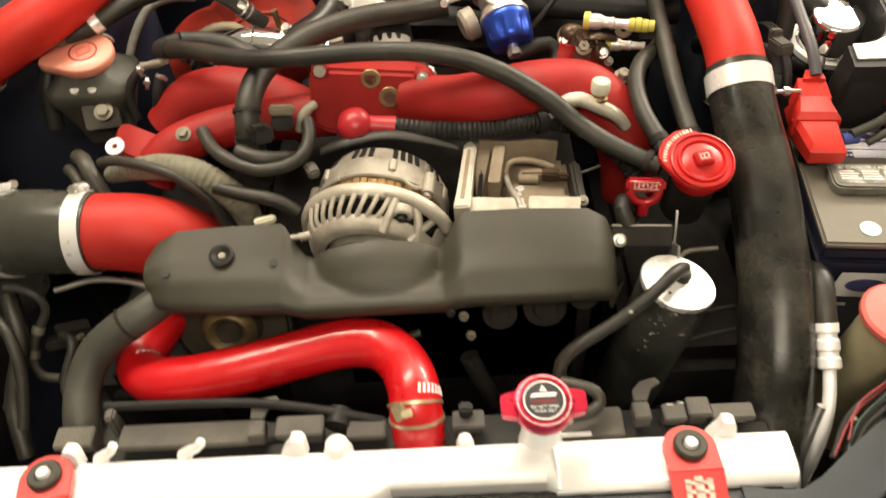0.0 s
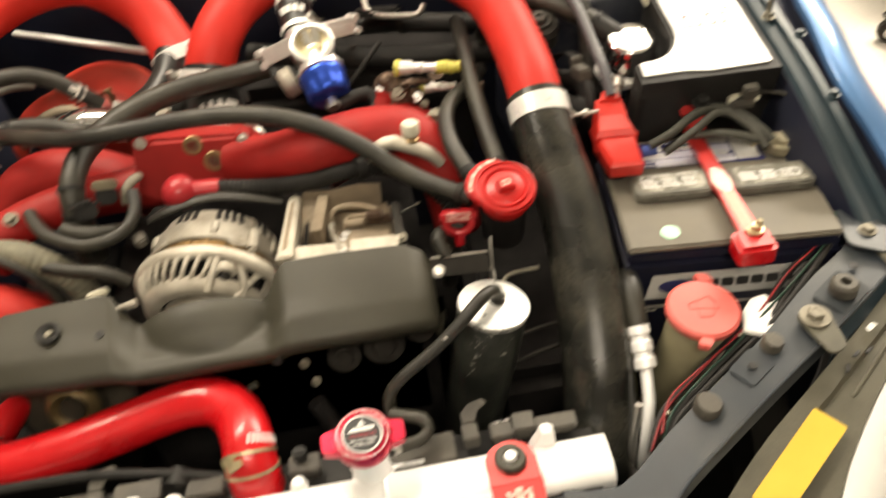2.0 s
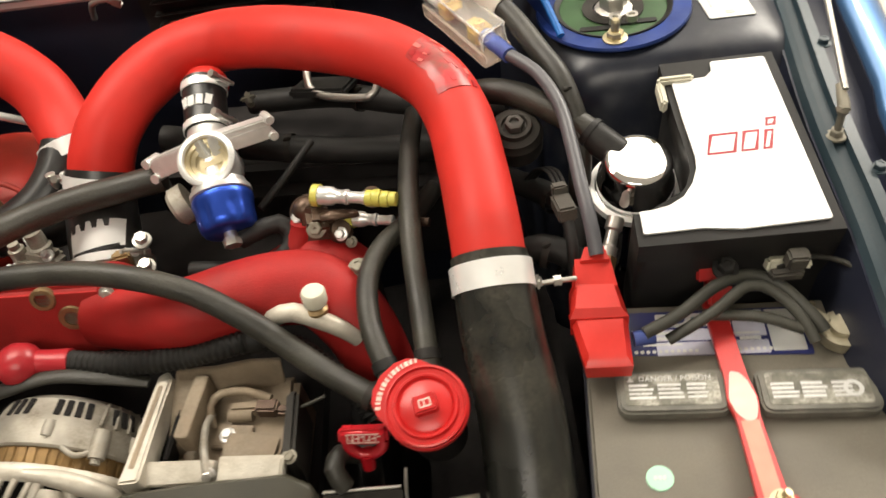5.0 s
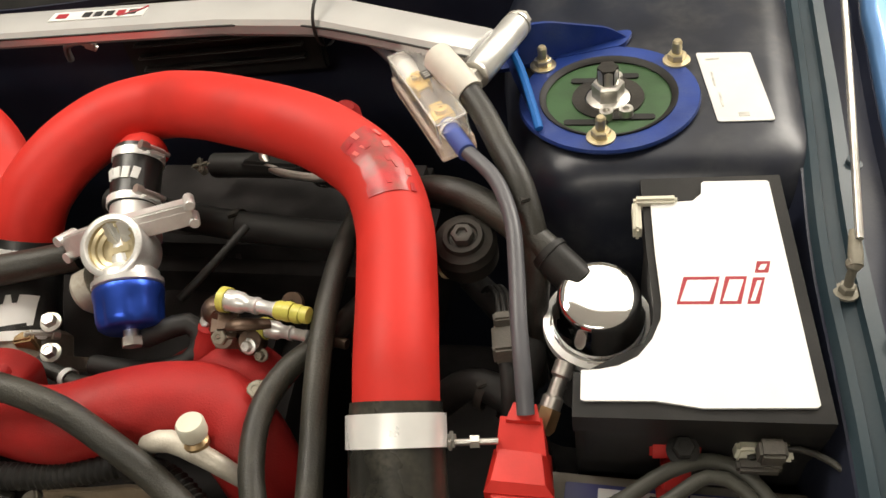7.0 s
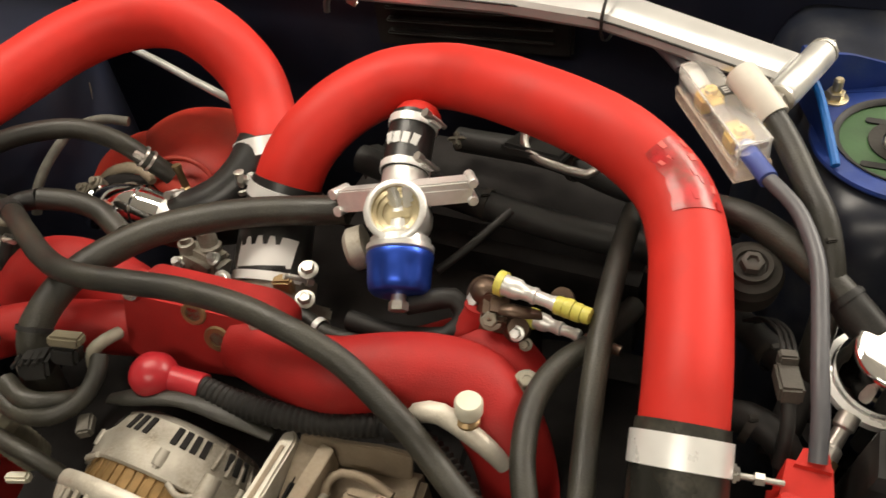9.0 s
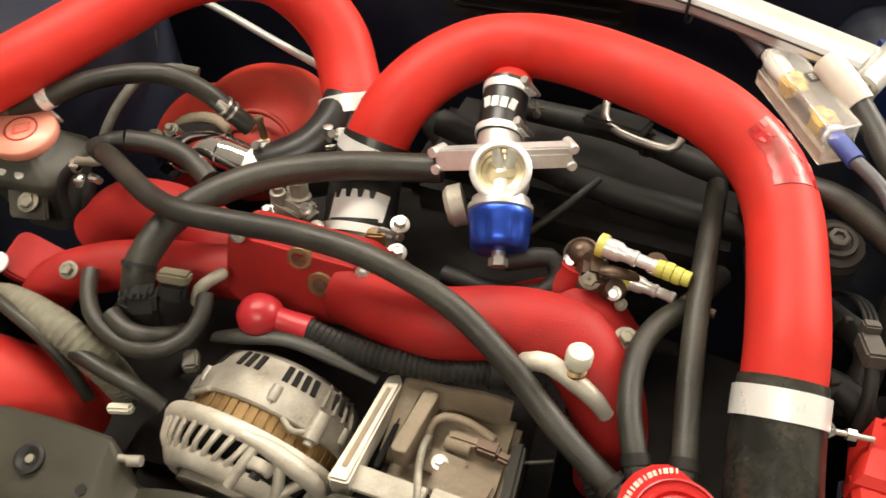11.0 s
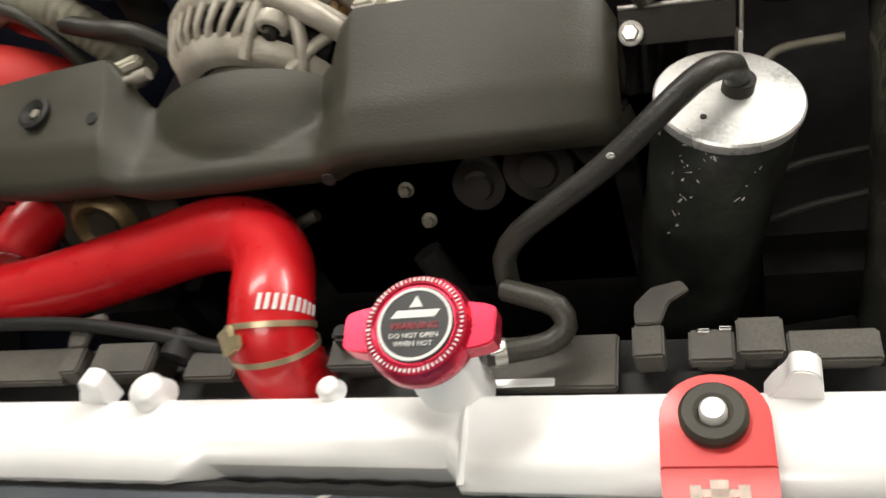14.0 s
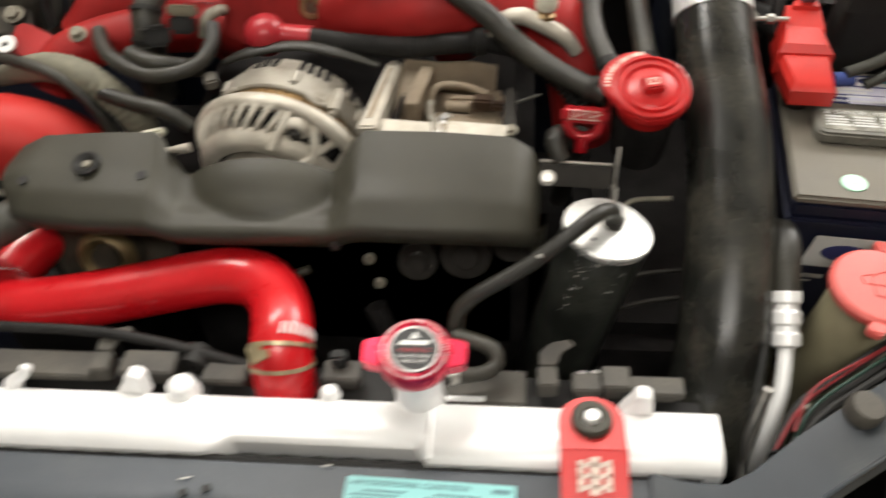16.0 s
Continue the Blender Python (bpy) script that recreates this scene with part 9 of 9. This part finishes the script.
part("cap_symbol", join(*[moved(tube([(x, y, 0.0105) for x, y in q], 0.0005, 6, 0.01), WM) for q in [[(-0.012, -0.004), (0, 0.008), (0.014, 0.004)], [(-0.012, -0.004), (-0.004, -0.012), (0.012, -0.006)], [(0.014, 0.004), (0.012, -0.006)], [(-0.008, 0.006), (0.008, -0.012)], [(0.002, 0.009), (-0.006, 0.013), (-0.010, 0.007)]]]), RED_FADED, washer, "embossed washer symbol")
part("hinge_strap", prism(rounded([(0.006, -0.040), (0.028, -0.028), (0.046, -0.026), (0.061, -0.034), (0.056, -0.044), (0.066, -0.056), (0.054, -0.066), (0.042, -0.057), (0.034, -0.066), (0.014, -0.058)], 0.004), -0.004, 0.001, WM, 0.0015), WHITE_PLASTIC, washer, "white plastic cap strap")
ac = thing("air_conditioning_line", (0.345, 0.41, 0.70), "bare aluminium air conditioning line with crimped fitting", "pipe")
part("rubber_hose", tube([(0.352, 0.520, 0.70), (0.352, 0.495, 0.775), (0.349, 0.465, 0.797), (0.346, 0.438, 0.785), (0.3455, 0.425, 0.776)], 0.0105, 18), RUBBER, ac, "ribbed black hose")
part("fitting", lathe([(0, -0.022), (0.0082, -0.022), (0.0108, -0.020), (0.0108, -0.012), (0.0092, -0.010), (0.0092, -0.006), (0.0108, -0.004), (0.0108, 0.004), (0.0092, 0.006), (0.0092, 0.010), (0.0112, 0.012), (0.0112, 0.020), (0, 0.020)], (0.345, 0.413, 0.768), (0.0, 0.78, 0.62), 28), ALU_BRIGHT, ac, "crimped aluminium fitting")
part("line", tube([(0.345, 0.402, 0.760), (0.343, 0.384, 0.748), (0.340, 0.368, 0.735), (0.334, 0.352, 0.715), (0.328, 0.340, 0.68), (0.325, 0.335, 0.62)], 0.0058, 16), ALU_BRIGHT, ac)
hose("thin_line", [(0.325, 0.358, 0.755), (0.318, 0.345, 0.72), (0.315, 0.335, 0.66)], 0.004, STEEL, "thin metal line beside the radiator", "pipe", n=10)
wires = thing("wing_wiring", (0.40, 0.36, 0.79), "bundle of red, green and black wires along the arm", "wiring")
WP = [(0.326, 0.312, 0.745), (0.345, 0.340, 0.757), (0.380, 0.364, 0.768), (0.420, 0.388, 0.776), (0.462, 0.412, 0.784), (0.505, 0.444, 0.794), (0.545, 0.474, 0.800), (0.572, 0.505, 0.808), (0.590, 0.545, 0.812), (0.602, 0.60, 0.806)]
for dx, dz, r, m_ in [(-0.002, 0.003, 0.0010, RED_WIRE), (0.002, 0.004, 0.0012, GREEN_WIRE), (0.004, 0.000, 0.0034, RUBBER_DARK), (-0.003, -0.002, 0.0034, RUBBER_DARK), (0.008, 0.002, 0.0030, RUBBER_DARK)]:
    random.seed(int(r * 1e5))
    part("wire", tube([(x + dx + random.uniform(-0.002, 0.002), y - dx + random.uniform(-0.002, 0.002), z + dz) for x, y, z in WP], r, 8), m_, wires)
part("stray_wire", tube([(0.334, 0.322, 0.758), (0.350, 0.350, 0.768), (0.388, 0.372, 0.776), (0.44, 0.400, 0.784)], 0.0009, 8), RED_WIRE, wires, "stray red wire")
for p in [(0.345, 0.340, 0.762), (0.432, 0.394, 0.784)]:
    part("white_tie", block(p, (0.004, 0.004, 0.004), (10, 0, 40), 0.0015), BEIGE_PLASTIC, wires)

# ---- dark hardware behind the pipes ----
for pts, r, lab_ in [([(-0.02, 0.93, 0.86), (0.08, 0.905, 0.850), (0.18, 0.885, 0.845), (0.30, 0.87, 0.84)], 0.014, "black heater hose across the back of the engine"),
                     ([(0.06, 1.00, 0.84), (0.16, 0.975, 0.85), (0.24, 0.93, 0.86), (0.34, 0.90, 0.86)], 0.013, "black heater hose near the firewall"),
                     ([(0.30, 0.70, 0.82), (0.34, 0.715, 0.845), (0.375, 0.70, 0.84), (0.39, 0.67, 0.80)], 0.012, "black rubber hose beside the charge pipe"),
                     ([(0.10, 0.79, 0.868), (0.125, 0.815, 0.88), (0.15, 0.85, 0.89)], 0.0035, "thin black rod behind the valve"),
                     ([(0.33, 0.86, 0.80), (0.36, 0.80, 0.83), (0.385, 0.755, 0.84), (0.37, 0.70, 0.82)], 0.012, "black hose under the chrome can"),
                     ([(-0.05, 1.02, 0.78), (0.0, 0.96, 0.80), (0.10, 0.93, 0.79)], 0.02, "dark hose deep at the back")]:
    hose("heater_hose", pts, r, RUBBER_DARK, lab_, n=14, ends=[(1, STEEL_DARK)] if r > 0.01 else [])
back = thing("gearbox_mount", (0.18, 0.95, 0.75), "dark mount and brackets behind the engine", "mount")
# Casting is coloured black as the shade behind the engine.
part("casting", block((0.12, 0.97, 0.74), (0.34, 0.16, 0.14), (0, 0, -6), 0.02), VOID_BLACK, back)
CUP = axis_matrix((0.3400, 0.8010, 0.9130), (0.0, -0.25, 1))
part("cup", moved(lathe([(0.0, -0.030), (0.024, -0.030), (0.025, -0.012), (0.022, -0.008), (0.022, -0.005), (0.016, -0.003), (0.015, 0.001), (0.0115, 0.001), (0.0105, -0.002), (0, -0.002)], n=32), CUP), STEEL_DARK, back, "dark ringed mount cup")
part("cup_nut", moved(lathe([(0, -0.002), (0.0085, -0.002), (0.0085, 0.005), (0.0070, 0.006), (0.0045, 0.006), (0.0040, 0.003), (0, 0.003)], n=6), CUP), PLASTIC_DUSTY, back)
part("star_knob", join(lathe([(0, 0), (0.004, 0), (0.004, 0.010), (0, 0.010)], (0.075, 0.950, 0.872), (0, -0.4, 0.9), 10), block((0.075, 0.948, 0.882), (0.018, 0.006, 0.004), (20, 0, 15), 0.002), block((0.075, 0.948, 0.882), (0.006, 0.018, 0.004), (20, 0, 15), 0.002)), DUSTY_ZINC, back)
part("wire_hoop", tube([(0.142, 0.962, 0.902), (0.142, 0.942, 0.890), (0.160, 0.925, 0.886), (0.205, 0.910, 0.888), (0.215, 0.918, 0.896)], 0.0042, 10), STEEL, back, "bright wire hoop")
part("pad", block((0.155, 0.95, 0.88), (0.06, 0.05, 0.01), (-20, 0, -12), 0.003), PLASTIC_BLACK, back)
plug_b = thing("loom_connector", (0.370, 0.722, 0.87), "black electrical connector beside the chrome can", "connector")
part("shell", join(block((0.3700, 0.7230, 0.8820), (0.016, 0.030, 0.014), (-14, 0, 6), 0.002), block((0.3690, 0.7400, 0.8860), (0.013, 0.010, 0.012), (-14, 0, 6), 0.0015)), PLASTIC_DUSTY, plug_b)
for dx in (-0.004, 0.0, 0.004):
    part("wire", tube([(0.370 + dx, 0.744, 0.887), (0.368 + dx, 0.765, 0.884), (0.360 + dx, 0.79, 0.868), (0.350 + dx, 0.81, 0.84)], 0.0017, 8), RUBBER_DARK, plug_b)
part("tail", tube([(0.371, 0.709, 0.878), (0.372, 0.695, 0.868), (0.371, 0.68, 0.845)], 0.005, 10), RUBBER_DARK, plug_b)
pipe_nut = thing("bracket_bolt", (0.322, 0.800, 0.88), "small brassy bolt beside the charge pipe", "bolt")
part("stud", join(bolt_bm((0.3225, 0.800, 0.878), (0.5, -0.5, 0.7), 0.0048, 0.008), lathe([(0, 0), (0.0026, 0), (0.0026, 0.018), (0, 0.018)], (0.3225, 0.800, 0.878), (0.5, -0.5, 0.7), 10)), GOLD_ZINC, pipe_nut)
fw = thing("brake_line_clip", (-0.09, 1.13, 0.92), "pale metal clip on the dark firewall", "clip")
part("clip", join(tube([(-0.125, 1.125, 0.905), (-0.118, 1.120, 0.925), (-0.098, 1.118, 0.930), (-0.085, 1.12, 0.918)], 0.004, 8), block((-0.088, 1.118, 0.926), (0.012, 0.01, 0.012), (0, 30, 0), 0.002)), STEEL, fw)
vents = thing("firewall_pad", (0.05, 1.15, 0.88), "black ribbed heat pad on the firewall", "insulation")
for k in range(5):
    part("rib", block((0.03, 1.165, 0.86 + 0.016 * k), (0.20, 0.012, 0.005), bevel=0.002), PLASTIC_BLACK, vents)
part("pad", block((0.03, 1.178, 0.89), (0.24, 0.012, 0.11), bevel=0.004), PLASTIC_BLACK, vents)
steer = thing("clutch_fork_boot", (0.25, 0.99, 0.89), "small dull red boot behind the charge pipe", "boot")
part("boot", lathe([(0, 0), (0.016, 0), (0.014, 0.014), (0.008, 0.022), (0, 0.022)], (0.215, 0.985, 0.892), (0.2, -0.2, 1), 20), RED_MANIFOLD, steer)

# ---- things on the garage floor beyond the wing ----
tub = thing("storage_tub", (2.22, 2.39, 0.0), "white plastic storage tub with dark blue cloth inside", "storage box")
TM = pose(2.22, 2.39, 0, 0, 0, -8)
tub_rings = [[(sx * w, sy * d, z) for sx, sy in [(-1, -0.85), (-0.9, -1), (0.9, -1), (1, -0.85), (1, 0.85), (0.9, 1), (-0.9, 1), (-1, 0.85)]] for w, d, z in [(0.345, 0.245, 0.0), (0.36, 0.26, 0.02), (0.385, 0.295, 0.34), (0.365, 0.275, 0.34), (0.340, 0.240, 0.03)]]
part("shell", moved(loft(tub_rings), TM), WHITE_PLASTIC, tub, "white plastic shell")
part("rim", moved(tube([(-0.39, -0.30, 0.345), (0.39, -0.30, 0.345), (0.39, 0.30, 0.345), (-0.39, 0.30, 0.345), (-0.39, -0.30, 0.345)], 0.018, 10, 0.05), TM), WHITE_PLASTIC, tub)
cloth = thing("folded_cloth", (2.22, 2.39, 0.04), "dark navy cloth lying in the tub", "cloth")
part("folds", moved(sheet([[(x, y, 0.24 + 0.03 * math.sin(11 * x) + 0.02 * math.cos(17 * y + 3 * x)) for y in [-0.22 + 0.055 * j for j in range(9)]] for x in [-0.32 + 0.064 * i for i in range(11)]], 0.02), TM), BODY_BLACK, cloth)
creeper = thing("mechanic_creeper", (2.03, 1.80, 0.0), "pink-red padded creeper board on small casters", "creeper")
KM = pose(2.03, 1.80, 0, 0, 0, -7)
part("pad", prism(rounded([(-0.34, -0.16), (0.34, -0.16), (0.34, 0.16), (-0.34, 0.16)], 0.10, 8), 0.10, 0.15, KM, 0.015, 3), PINK_PLASTIC, creeper, "glossy pink-red pad")
for x, y in [(-0.34, 0.15), (-0.34, -0.17), (0.34, 0.15), (0.34, -0.17)]:
    c = part("caster", moved(join(lathe([(0.010, -0.014), (0.034, -0.014), (0.037, 0), (0.034, 0.014), (0.010, 0.014)], (x, y, 0.037), (0.3, 1, 0), 24, close=True), block((x, y, 0.085), (0.05, 0.05, 0.02), bevel=0.006)), KM), STEEL_DARK, creeper, "dark caster wheel")
    part("hub_cap", moved(lathe([(0, -0.017), (0.016, -0.016), (0.016, 0.016), (0, 0.017)], (x, y, 0.037), (0.3, 1, 0), 18), KM), WHITE_PLASTIC, c)
part("side_rail", join(*[moved(tube([(-0.36, s, 0.085), (0.36, s, 0.085)], 0.012, 10, 0.05), KM) for s in (-0.15, 0.15)]), STEEL, creeper)
polisher = thing("hand_polisher", (1.95, 1.82, 0.15), "white handheld polisher with a black wheel on the pad", "power tool")
part("handle", moved(tube([(-0.28, 0.03, 0.20), (-0.20, 0.02, 0.20), (-0.12, 0.015, 0.195)], [0.035, 0.04, 0.032], 18), KM), WHITE_PLASTIC, polisher)
part("wheel", moved(lathe([(0, -0.03), (0.05, -0.03), (0.058, -0.02), (0.058, 0.02), (0.05, 0.03), (0, 0.03)], (-0.08, 0.01, 0.21), (1, -0.1, 0.2), 28), KM), STEEL_DARK, polisher)
shoebox = thing("floor_jack", (1.75, 2.75, 0.0), "small dark brown jack with rubber wheels on the floor", "jack")
part("body", block((1.72, 2.78, 0.06), (0.20, 0.12, 0.10), (0, 0, 12), 0.012), RUSTY, shoebox)
for y in (2.70, 2.86):
    part("wheel", lathe([(0, -0.02), (0.045, -0.02), (0.05, 0), (0.045, 0.02), (0, 0.02)], (1.85, y, 0.05), (0, 1, 0), 24), STEEL_DARK, shoebox)
